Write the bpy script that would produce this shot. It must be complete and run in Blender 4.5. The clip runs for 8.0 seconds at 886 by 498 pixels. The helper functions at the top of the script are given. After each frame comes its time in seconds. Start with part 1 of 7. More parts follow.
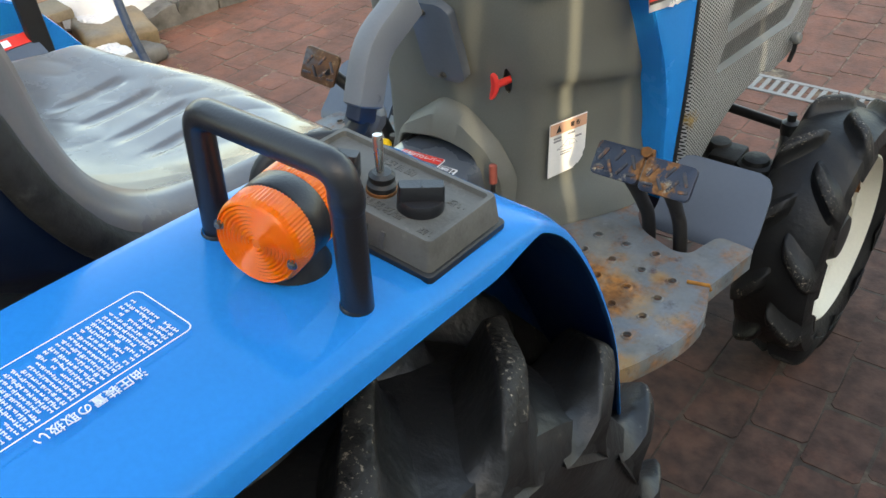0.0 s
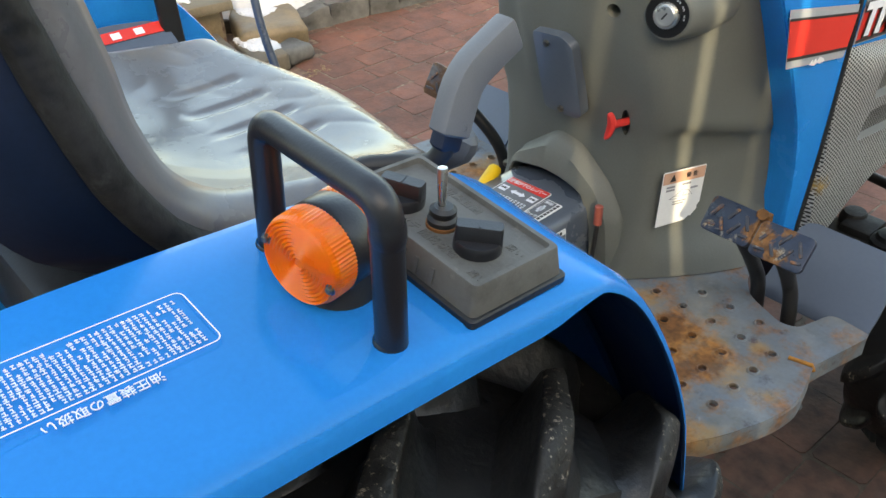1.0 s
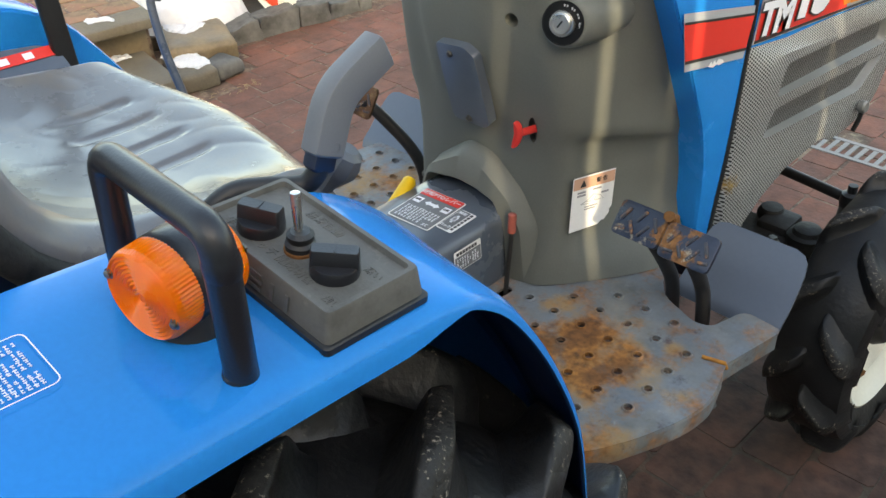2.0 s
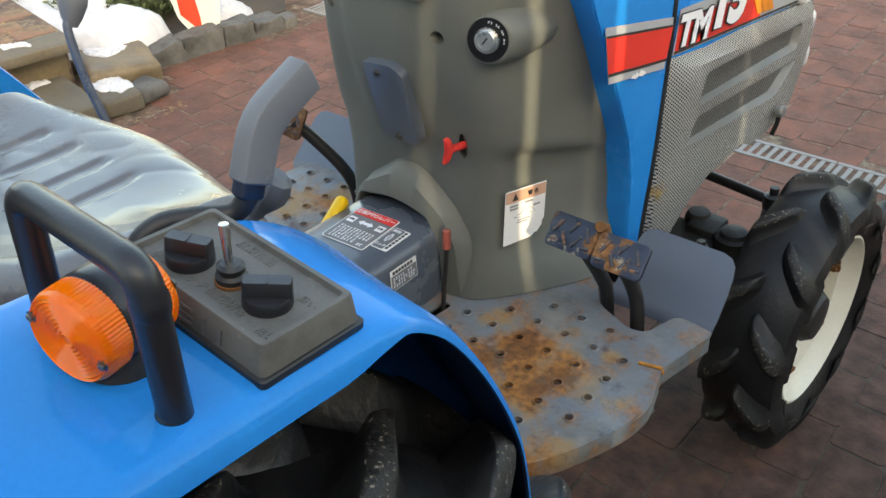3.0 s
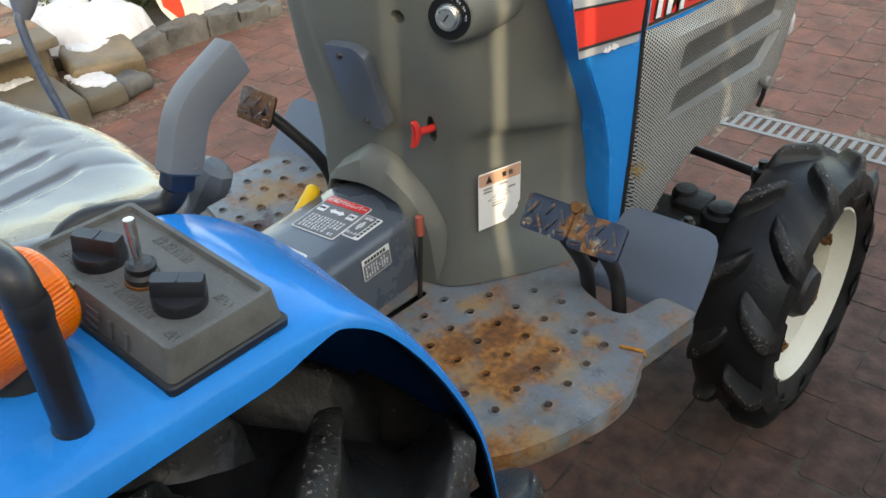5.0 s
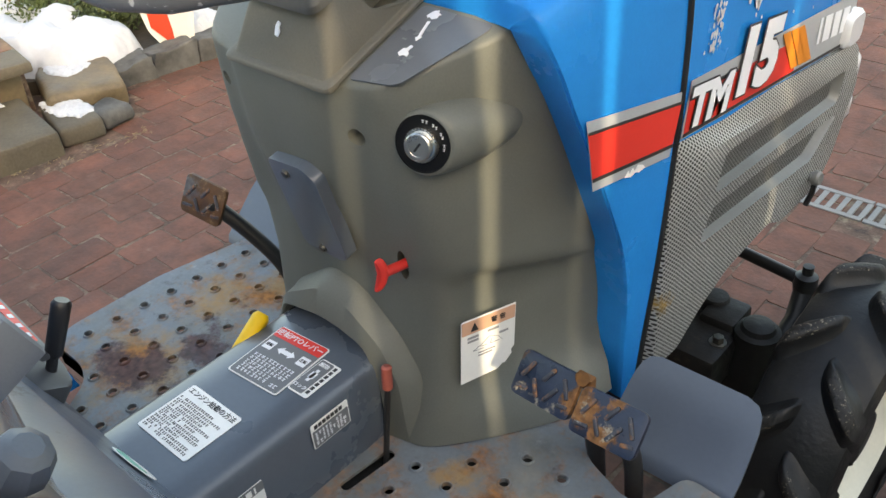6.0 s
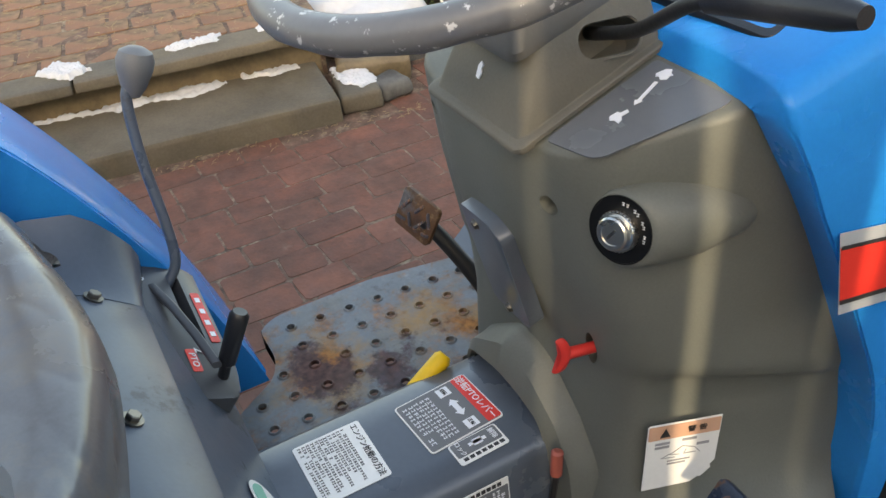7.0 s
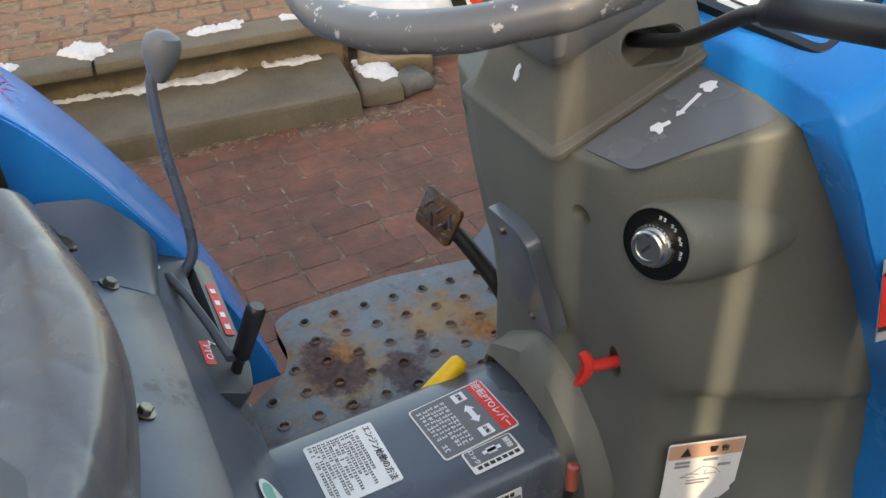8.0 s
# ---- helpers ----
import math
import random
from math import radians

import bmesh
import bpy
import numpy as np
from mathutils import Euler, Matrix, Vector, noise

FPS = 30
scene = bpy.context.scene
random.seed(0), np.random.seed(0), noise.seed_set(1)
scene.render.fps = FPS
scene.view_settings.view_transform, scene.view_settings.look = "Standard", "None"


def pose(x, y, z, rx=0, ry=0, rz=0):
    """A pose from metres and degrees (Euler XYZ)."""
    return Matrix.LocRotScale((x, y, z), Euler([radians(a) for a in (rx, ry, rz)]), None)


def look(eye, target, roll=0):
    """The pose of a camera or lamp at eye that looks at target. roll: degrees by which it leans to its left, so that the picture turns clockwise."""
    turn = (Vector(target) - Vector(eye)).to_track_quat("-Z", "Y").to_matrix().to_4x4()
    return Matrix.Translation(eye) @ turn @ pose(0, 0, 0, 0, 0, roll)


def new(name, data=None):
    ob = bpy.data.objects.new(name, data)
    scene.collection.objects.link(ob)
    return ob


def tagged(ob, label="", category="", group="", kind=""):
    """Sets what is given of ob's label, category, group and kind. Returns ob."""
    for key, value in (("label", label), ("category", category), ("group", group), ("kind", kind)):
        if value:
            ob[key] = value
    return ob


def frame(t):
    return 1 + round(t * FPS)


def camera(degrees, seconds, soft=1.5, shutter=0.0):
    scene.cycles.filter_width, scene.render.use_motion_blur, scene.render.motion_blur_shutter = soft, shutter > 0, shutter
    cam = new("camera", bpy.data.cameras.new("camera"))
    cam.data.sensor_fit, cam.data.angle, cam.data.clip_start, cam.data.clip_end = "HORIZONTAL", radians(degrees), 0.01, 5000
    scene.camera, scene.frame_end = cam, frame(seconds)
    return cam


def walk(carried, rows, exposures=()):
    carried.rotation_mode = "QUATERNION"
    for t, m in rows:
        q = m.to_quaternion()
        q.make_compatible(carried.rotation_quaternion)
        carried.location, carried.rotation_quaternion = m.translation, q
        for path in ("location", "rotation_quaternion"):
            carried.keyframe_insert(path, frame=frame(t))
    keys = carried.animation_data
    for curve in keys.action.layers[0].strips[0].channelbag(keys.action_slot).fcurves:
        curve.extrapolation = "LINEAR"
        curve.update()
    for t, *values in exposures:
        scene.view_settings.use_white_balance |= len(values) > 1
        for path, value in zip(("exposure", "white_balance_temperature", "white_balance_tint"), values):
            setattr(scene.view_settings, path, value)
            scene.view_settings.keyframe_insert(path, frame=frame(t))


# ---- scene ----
cam = camera(53.61, 8.0)
PATH = [
    (0, (0.7465, -0.5729, 1.2649), (-0.2970, 0.6403, 0.0653), -5.39),
    (0.5, (0.7595, -0.5379, 1.2552), (-0.4828, 0.5325, 0.1103), -3.48),
    (1, (0.7599, -0.5251, 1.2602), (-0.5037, 0.5164, 0.1120), -2.92),
    (1.5, (0.7665, -0.5140, 1.2600), (-0.5010, 0.5327, 0.1208), -3.12),
    (2, (0.7913, -0.4745, 1.2611), (-0.4099, 0.6461, 0.1203), -3.48),
    (2.2, (0.7886, -0.4665, 1.2710), (-0.3397, 0.6989, 0.1010), -2.73),
    (3.5, (0.7929, -0.4713, 1.2611), (-0.3133, 0.7844, 0.1659), -2.79),
    (4, (0.8023, -0.4650, 1.2528), (-0.2904, 0.8033, 0.1585), -2.42),
    (4.2, (0.8085, -0.4650, 1.2462), (-0.2669, 0.7883, 0.1180), -2.34),
    (5.3, (0.7943, -0.3479, 1.2417), (-0.3186, 0.8552, 0.0954), -5.87),
    (5.5, (0.7472, -0.2830, 1.2394), (-0.3652, 0.9227, 0.0955), -5.57),
    (5.7, (0.7120, -0.2314, 1.2590), (-0.3922, 0.9853, 0.1187), -4.38),
    (6, (0.6406, -0.1596, 1.2434), (-0.4845, 1.0296, 0.0945), -4.04),
    (6.5, (0.6072, -0.0357, 1.2349), (-0.7624, 0.8609, 0.0858), -7.53),
    (7, (0.5824, -0.0081, 1.2441), (-0.9055, 0.6783, 0.0974), -6.71),
    (7.5, (0.5614, -0.0061, 1.2402), (-0.9334, 0.6577, 0.0891), -4.97),
    (8, (0.5597, -0.0125, 1.2401), (-0.9338, 0.6531, 0.0884), -4.37),
]
walk(cam, [(t, look(eye, target, roll)) for t, eye, target, roll in PATH], exposures=[(0.0, 2.73, 8500, 6), (2.0, 2.66, 8500, 6), (6.0, 2.62, 8500, 7), (7.0, 2.36, 8500, 9), (8.0, 2.26, 8500, 10)])
from mathutils.geometry import delaunay_2d_cdt

# ---- light ----
SUN_DIR = Vector((0.79, -0.508, 0.36)).normalized()      # towards the sun
world = bpy.data.worlds.new("sky")
scene.world = world
world.use_nodes = True
wn = world.node_tree
sky = wn.nodes.new("ShaderNodeTexSky")
sky.sky_type, sky.sun_disc = "NISHITA", False
sky.sun_elevation = math.asin(SUN_DIR.z)
sky.sun_rotation = math.atan2(SUN_DIR.x, SUN_DIR.y)
sky.air_density, sky.dust_density, sky.ozone_density = 1.0, 3.0, 1.0
wn.links.new(sky.outputs[0], wn.nodes["Background"].inputs[0])
wn.nodes["Background"].inputs[1].default_value = 0.15
sun = new("sun", bpy.data.lights.new("sun", "SUN"))
sun.data.energy, sun.data.angle, sun.data.color = 1.6, radians(0.5), (1.0, 0.90, 0.74)
sun.matrix_world = look((0, 0, 8), Vector((0, 0, 8)) - SUN_DIR)


# ---- materials ----
def mat(name, base, rough=0.5, metal=0.0, var=0.15, vscale=9.0, bump=0.08, bscale=180.0, coat=0.0, spec=0.5, rvar=0.12, per_object=0.0, world=False):
    """Plain painted or moulded surface: colour varied at two scales, fine relief, uneven gloss."""
    m = bpy.data.materials.new(name)
    m.use_nodes = True
    nt = m.node_tree
    b = nt.nodes["Principled BSDF"]
    co = nt.nodes.new("ShaderNodeNewGeometry").outputs["Position"] if world else nt.nodes.new("ShaderNodeTexCoord").outputs["Object"]
    n1 = nt.nodes.new("ShaderNodeTexNoise")
    n1.inputs["Scale"].default_value, n1.inputs["Detail"].default_value = vscale, 6
    n2 = nt.nodes.new("ShaderNodeTexNoise")
    n2.inputs["Scale"].default_value, n2.inputs["Detail"].default_value = bscale, 4
    for n in (n1, n2):
        nt.links.new(co, n.inputs["Vector"])
    add = nt.nodes.new("ShaderNodeMath")
    add.operation = "MULTIPLY_ADD"
    nt.links.new(n2.outputs[0], add.inputs[0])
    add.inputs[1].default_value = 0.35
    nt.links.new(n1.outputs[0], add.inputs[2])
    last = add.outputs[0]
    if per_object:
        oi = nt.nodes.new("ShaderNodeObjectInfo")
        a2 = nt.nodes.new("ShaderNodeMath")
        a2.operation = "MULTIPLY_ADD"
        nt.links.new(oi.outputs["Random"], a2.inputs[0])
        a2.inputs[1].default_value = per_object
        nt.links.new(last, a2.inputs[2])
        last = a2.outputs[0]
    mr = nt.nodes.new("ShaderNodeMapRange")
    mr.inputs["From Min"].default_value, mr.inputs["From Max"].default_value = 0.42, 0.95 + per_object
    mr.inputs["To Min"].default_value, mr.inputs["To Max"].default_value = 1 - 1.6 * var, 1 + var
    nt.links.new(last, mr.inputs["Value"])
    hv = nt.nodes.new("ShaderNodeHueSaturation")
    hv.inputs["Color"].default_value = (*base, 1)
    nt.links.new(mr.outputs[0], hv.inputs["Value"])
    nt.links.new(hv.outputs[0], b.inputs["Base Color"])
    rr = nt.nodes.new("ShaderNodeMapRange")
    rr.inputs["From Min"].default_value, rr.inputs["From Max"].default_value = 0.3, 0.7
    rr.inputs["To Min"].default_value, rr.inputs["To Max"].default_value = max(rough - rvar, 0.03), min(rough + rvar, 1)
    nt.links.new(n1.outputs[0], rr.inputs["Value"])
    nt.links.new(rr.outputs[0], b.inputs["Roughness"])
    b.inputs["Metallic"].default_value = metal
    b.inputs["Specular IOR Level"].default_value = spec
    b.inputs["Coat Weight"].default_value = coat
    b.inputs["Coat Roughness"].default_value = 0.12
    if bump:
        bp = nt.nodes.new("ShaderNodeBump")
        bp.inputs["Strength"].default_value, bp.inputs["Distance"].default_value = bump, 0.002
        nt.links.new(n2.outputs[0], bp.inputs["Height"])
        nt.links.new(bp.outputs[0], b.inputs["Normal"])
    return m


def stain(m, colour, rough, spots=(), scale=14.0, low=0.5, high=0.62, strength=1.0, seed=0.0, plain=False, world=False):
    """Lays stains (rust, mud, snow grit) and painted shade over a material: where noise is high, or round given places
    (x, y, z, radius).
    """
    nt = m.node_tree
    b = nt.nodes["Principled BSDF"]
    co = nt.nodes.new("ShaderNodeNewGeometry").outputs["Position"] if world else nt.nodes.new("ShaderNodeTexCoord").outputs["Object"]
    n = nt.nodes.new("ShaderNodeTexNoise")
    n.noise_dimensions = "4D"
    n.inputs["W"].default_value = seed
    n.inputs["Scale"].default_value, n.inputs["Detail"].default_value, n.inputs["Roughness"].default_value = scale, 9, 0.68
    nt.links.new(co, n.inputs["Vector"])
    last = n.outputs[0]
    if spots:
        acc = None
        for x, y, z, r in spots:
            d = nt.nodes.new("ShaderNodeVectorMath")
            d.operation = "DISTANCE"
            nt.links.new(co, d.inputs[0])
            d.inputs[1].default_value = (x, y, z)
            k = nt.nodes.new("ShaderNodeMapRange")
            k.inputs["From Min"].default_value, k.inputs["From Max"].default_value = 0, r
            k.inputs["To Min"].default_value, k.inputs["To Max"].default_value = 0.32, 0
            nt.links.new(d.outputs["Value"], k.inputs["Value"])
            if acc is None:
                acc = k.outputs[0]
            else:
                mx = nt.nodes.new("ShaderNodeMath")
                mx.operation = "MAXIMUM"
                nt.links.new(acc, mx.inputs[0])
                nt.links.new(k.outputs[0], mx.inputs[1])
                acc = mx.outputs[0]
        s = nt.nodes.new("ShaderNodeMath")
        s.operation = "ADD"
        nt.links.new(last, s.inputs[0])
        nt.links.new(acc, s.inputs[1])
        last = s.outputs[0]
    f = nt.nodes.new("ShaderNodeMapRange")
    f.inputs["From Min"].default_value, f.inputs["From Max"].default_value = low, high
    f.inputs["To Max"].default_value = strength
    nt.links.new(last, f.inputs["Value"])
    c2 = nt.nodes.new("ShaderNodeTexNoise")
    c2.inputs["Scale"].default_value, c2.inputs["Detail"].default_value = scale * 4, 6
    nt.links.new(co, c2.inputs["Vector"])
    hv = nt.nodes.new("ShaderNodeHueSaturation")
    hv.inputs["Color"].default_value = (*colour, 1)
    v = nt.nodes.new("ShaderNodeMapRange")
    v.inputs["From Min"].default_value, v.inputs["From Max"].default_value = 0.3, 0.7
    v.inputs["To Min"].default_value, v.inputs["To Max"].default_value = (0.9, 1.1) if plain else (0.45, 1.5)
    nt.links.new(c2.outputs[0], v.inputs["Value"])
    nt.links.new(v.outputs[0], hv.inputs["Value"])
    for key, new_value in (("Base Color", hv.outputs[0]), ("Roughness", rough)):
        sock = b.inputs[key]
        mix = nt.nodes.new("ShaderNodeMix")
        mix.data_type = "RGBA" if key == "Base Color" else "FLOAT"
        i = (6, 7, 2) if key == "Base Color" else (2, 3, 0)
        nt.links.new(f.outputs[0], mix.inputs[0])
        if sock.is_linked:
            nt.links.new(sock.links[0].from_socket, mix.inputs[i[0]])
        if key == "Base Color":
            nt.links.new(new_value, mix.inputs[i[1]])
        else:
            mix.inputs[i[1]].default_value = new_value
        nt.links.new(mix.outputs[i[2]], sock)
    return m


RUST, MUD = (0.21, 0.085, 0.022), (0.13, 0.095, 0.06)
BLUE = mat("blue_paint", (0.0, 0.218, 0.62), 0.20, var=0.08, vscale=4, bump=0.03, bscale=260, coat=0.0, spec=0.22)
stain(BLUE, (0.22, 0.27, 0.33), 0.6, scale=9, low=0.68, high=0.86, strength=0.07, plain=True)
stain(BLUE, (0.50, 0.51, 0.53), 0.6, spots=[(0.330, -0.03, 0.785, 0.05), (0.345, 0.0, 0.735, 0.06), (0.32, -0.07, 0.845, 0.04)], scale=70, low=0.74, high=0.77, strength=0.8, plain=True, seed=12.0)
stain(BLUE, (0.20, 0.08, 0.02), 0.9, spots=[(0.322, -0.08, 0.86, 0.03), (0.318, 0.03, 0.69, 0.05), (0.48, -0.165, 0.91, 0.02)], scale=90, low=0.78, high=0.81, strength=0.9, plain=True, seed=15.0)
# mudguard blue with the shade beside the seat put into its colour, plus dirt
SHADEBLUE = mat("shaded_dusty_blue_paint", (0.0, 0.07, 0.24), 0.4, var=0.2, vscale=7)
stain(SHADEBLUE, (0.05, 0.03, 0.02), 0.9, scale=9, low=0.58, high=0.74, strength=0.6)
# same blue under the mudguards, deep shade painted into it, with soil patches
UNDERSIDE = mat("shaded_soiled_blue", (0.0, 0.045, 0.16), 0.45, var=0.3, vscale=7)
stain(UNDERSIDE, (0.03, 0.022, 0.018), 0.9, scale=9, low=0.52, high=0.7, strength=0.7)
NAVY = mat("dark_blue_steel", (0.005, 0.013, 0.036), 0.5, var=0.3)
COWL = mat("olive_grey_plastic", (0.129, 0.135, 0.119), 0.55, var=0.12, vscale=6, bump=0.14, bscale=420, spec=0.4)
stain(COWL, (0.135, 0.132, 0.117), 0.75, scale=7, low=0.52, high=0.75, strength=0.5, plain=True, seed=4.0)
BOOT = mat("dusty_brown_grey_plastic", (0.125, 0.117, 0.097), 0.6, var=0.15, vscale=9, bump=0.14, bscale=420, spec=0.35)
stain(BOOT, (0.15, 0.14, 0.115), 0.8, scale=9, low=0.5, high=0.7, strength=0.5, plain=True)
SLATE = mat("blue_grey_paint", (0.070, 0.094, 0.132), 0.36, var=0.12, vscale=7, bump=0.06, coat=0.05)
stain(SLATE, (0.05, 0.056, 0.066), 0.55, scale=11, low=0.575, high=0.61, strength=0.7, plain=True, seed=6.0)
TUNNELPAINT = mat("dark_slate_paint", (0.078, 0.096, 0.122), 0.30, var=0.1, vscale=6, bump=0.05, coat=0.3)
stain(TUNNELPAINT, (0.13, 0.13, 0.13), 0.6, scale=34, low=0.64, high=0.70, strength=0.5, plain=True)
CONSOLE = mat("dark_grey_console_paint", (0.058, 0.064, 0.074), 0.42, var=0.12, vscale=7, bump=0.06)
PLAINSLATE = mat("even_blue_grey_paint", (0.085, 0.105, 0.138), 0.36, var=0.08, vscale=5, bump=0.05, coat=0.2)
stain(PLAINSLATE, (0.13, 0.13, 0.13), 0.6, scale=30, low=0.64, high=0.72, strength=0.4, plain=True)
DECK = mat("floor_plate_paint", (0.150, 0.172, 0.190), 0.5, var=0.2, vscale=10, bump=0.14)
stain(DECK, (0.17, 0.150, 0.110), 0.8, scale=9, low=0.44, high=0.70, strength=0.75, seed=11.0)
stain(DECK, (0.26, 0.27, 0.27), 0.6, scale=38, low=0.58, high=0.70, strength=0.45, seed=14.0)
stain(DECK, (0.30, 0.185, 0.080), 0.9, spots=[(0.27, 0.27, 0.47, 0.115), (0.22, 0.215, 0.47, 0.10), (0.325, 0.28, 0.47, 0.085), (0.30, 0.205, 0.47, 0.09), (0.385, 0.145, 0.47, 0.08), (0.175, 0.312, 0.47, 0.045), (0.35, 0.345, 0.47, 0.035), (0.41, 0.27, 0.47, 0.035),
                                            (-0.27, 0.2, 0.47, 0.13), (-0.3, 0.36, 0.47, 0.09), (-0.25, 0.42, 0.47, 0.08)], scale=17, low=0.60, high=0.80, strength=0.9, plain=True)
stain(DECK, (0.27, 0.105, 0.022), 0.9, spots=[(0.25, 0.285, 0.47, 0.065), (0.275, 0.255, 0.47, 0.07), (0.315, 0.275, 0.47, 0.055), (0.22, 0.225, 0.47, 0.06), (0.30, 0.215, 0.47, 0.05), (0.37, 0.125, 0.47, 0.04), (-0.29, 0.19, 0.47, 0.06), (-0.24, 0.40, 0.47, 0.035)], scale=24, low=0.50, high=0.70, strength=0.94, seed=7.0)
stain(DECK, (0.085, 0.030, 0.010), 0.9, spots=[(0.245, 0.292, 0.47, 0.045), (0.225, 0.245, 0.47, 0.05), (0.31, 0.235, 0.47, 0.035), (0.33, 0.27, 0.47, 0.03)], scale=30, low=0.57, high=0.72, strength=0.55, plain=True, seed=9.0)
stain(DECK, (0.05, 0.024, 0.03), 0.8, spots=[(-0.225, 0.27, 0.47, 0.07), (-0.25, 0.2, 0.47, 0.07), (-0.31, 0.18, 0.47, 0.05)], scale=24, low=0.58, high=0.70, strength=0.85, seed=3.0)
VINYL = mat("grey_vinyl", (0.122, 0.122, 0.128), 0.26, var=0.10, vscale=5, bump=0.05, bscale=300, coat=0.12, spec=0.44)
stain(VINYL, (0.06, 0.057, 0.052), 0.5, scale=12, low=0.55, high=0.72, strength=0.55, plain=True)
stain(VINYL, (0.19, 0.150, 0.10), 0.35, scale=7, low=0.50, high=0.68, strength=0.6, plain=True, seed=7.0)
TRIM = mat("cracked_black_trim", (0.022, 0.022, 0.021), 0.6, var=0.5, vscale=30, bump=0.6, bscale=120, spec=0.3)
stain(TRIM, (0.10, 0.10, 0.095), 0.8, scale=22, low=0.58, high=0.72, strength=0.6)
RUBBER = mat("black_rubber", (0.014, 0.0145, 0.016), 0.5, var=0.25, vscale=14, bump=0.2, bscale=240)
TYRE = mat("tyre_rubber", (0.011, 0.0113, 0.012), 0.48, var=0.3, vscale=10, bump=0.45, bscale=110, spec=0.35)
stain(TYRE, (0.05, 0.048, 0.045), 0.8, scale=12, low=0.52, high=0.74, strength=0.3)
stain(TYRE, (0.22, 0.2, 0.17), 0.95, scale=95, low=0.64, high=0.70, strength=0.5, plain=True, seed=8.0)
TYRE_WORN = mat("scuffed_tyre_rubber", (0.017, 0.0175, 0.0185), 0.42, var=0.4, vscale=16, bump=0.9, bscale=75, spec=0.5)
stain(TYRE_WORN, (0.045, 0.046, 0.047), 0.6, scale=14, low=0.52, high=0.72, strength=0.5)
stain(TYRE_WORN, (0.22, 0.2, 0.17), 0.95, scale=95, low=0.62, high=0.69, strength=0.5, plain=True, seed=8.0)
WORN_CROWN = mat("gritty_worn_rubber", (0.020, 0.019, 0.018), 0.6, var=0.5, vscale=40, bump=1.0, bscale=160, spec=0.4)
stain(WORN_CROWN, (0.34, 0.29, 0.23), 0.9, scale=190, low=0.57, high=0.63, strength=0.85, plain=True, seed=2.0)
stain(WORN_CROWN, (0.004, 0.004, 0.004), 0.8, scale=75, low=0.60, high=0.64, strength=0.9, plain=True, seed=6.0)
GRIP = mat("black_grip_coating", (0.012, 0.013, 0.017), 0.36, var=0.12, bump=0.1, bscale=500, coat=0.1)
BOXGREY = mat("weathered_grey_plastic", (0.112, 0.109, 0.100), 0.6, var=0.12, vscale=20, bump=0.15, bscale=300, spec=0.3)
stain(BOXGREY, (0.045, 0.042, 0.036), 0.8, scale=26, low=0.52, high=0.70, strength=0.6, plain=True, seed=4.0)
stain(BOXGREY, (0.30, 0.285, 0.25), 0.9, scale=60, low=0.60, high=0.72, strength=0.4, plain=True)
LEVER = mat("grey_moulded_handle", (0.138, 0.148, 0.160), 0.55, var=0.08, bump=0.08, bscale=500)
WHEELGREY = mat("steering_wheel_grey", (0.14, 0.143, 0.15), 0.36, var=0.1, bump=0.06)
stain(WHEELGREY, (0.62, 0.62, 0.61), 0.6, scale=75, low=0.585, high=0.615, strength=0.8, plain=True, seed=5.0)
BLACK = mat("black_steel", (0.012, 0.012, 0.013), 0.45, var=0.3, bump=0.15)
stain(BLACK, MUD, 0.95, scale=16, low=0.60, high=0.78, strength=0.6)
ENGINE = mat("oily_black_casting", (0.005, 0.0047, 0.0044), 0.66, var=0.3, vscale=25, bump=0.5, bscale=120)
stain(ENGINE, (0.13, 0.10, 0.068), 0.95, scale=12, low=0.60, high=0.74, strength=0.5, seed=2.0)
PEDAL = mat("worn_pedal_steel", (0.022, 0.032, 0.058), 0.36, var=0.25, vscale=30, bump=0.3)
stain(PEDAL, (0.24, 0.105, 0.035), 0.9, spots=[(0.315, 0.372, 0.612, 0.035), (0.345, 0.36, 0.600, 0.03), (0.345, 0.385, 0.625, 0.02)], scale=30, low=0.60, high=0.66, strength=0.95)
stain(PEDAL, (0.42, 0.36, 0.26), 0.85, scale=34, low=0.60, high=0.66, strength=0.8, seed=3.0)
RIBSTEEL = mat("rubbed_rib_steel", (0.05, 0.05, 0.06), 0.4, var=0.3, vscale=40, bump=0.3)
stain(RIBSTEEL, (0.30, 0.13, 0.05), 0.8, scale=45, low=0.52, high=0.62, strength=0.9)
stain(RIBSTEEL, (0.48, 0.44, 0.36), 0.7, scale=70, low=0.58, high=0.66, strength=0.8, seed=3.0)
CHROME = mat("brushed_chrome", (0.62, 0.61, 0.58), 0.25, metal=1.0, var=0.06, bump=0.03)
BOLT = mat("zinc_bolt", (0.20, 0.19, 0.17), 0.4, metal=1.0, var=0.25, vscale=60)
RUSTY = mat("rusty_steel", RUST, 0.9, var=0.4, vscale=40, bump=0.4)
WHITE = mat("white_rim_paint", (0.72, 0.69, 0.58), 0.45, var=0.08, bump=0.05)
stain(WHITE, (0.25, 0.2, 0.13), 0.9, scale=18, low=0.6, high=0.8, strength=0.4)
FADED = mat("faded_red_plastic", (0.30, 0.07, 0.05), 0.6, var=0.15, vscale=50)
RED = mat("red_plastic", (0.62, 0.035, 0.03), 0.4, var=0.08)
YELLOW = mat("yellow_grip", (0.80, 0.50, 0.014), 0.5, var=0.1)
PAPER = mat("white_sticker", (0.80, 0.80, 0.78), 0.45, var=0.05, bump=0.0)
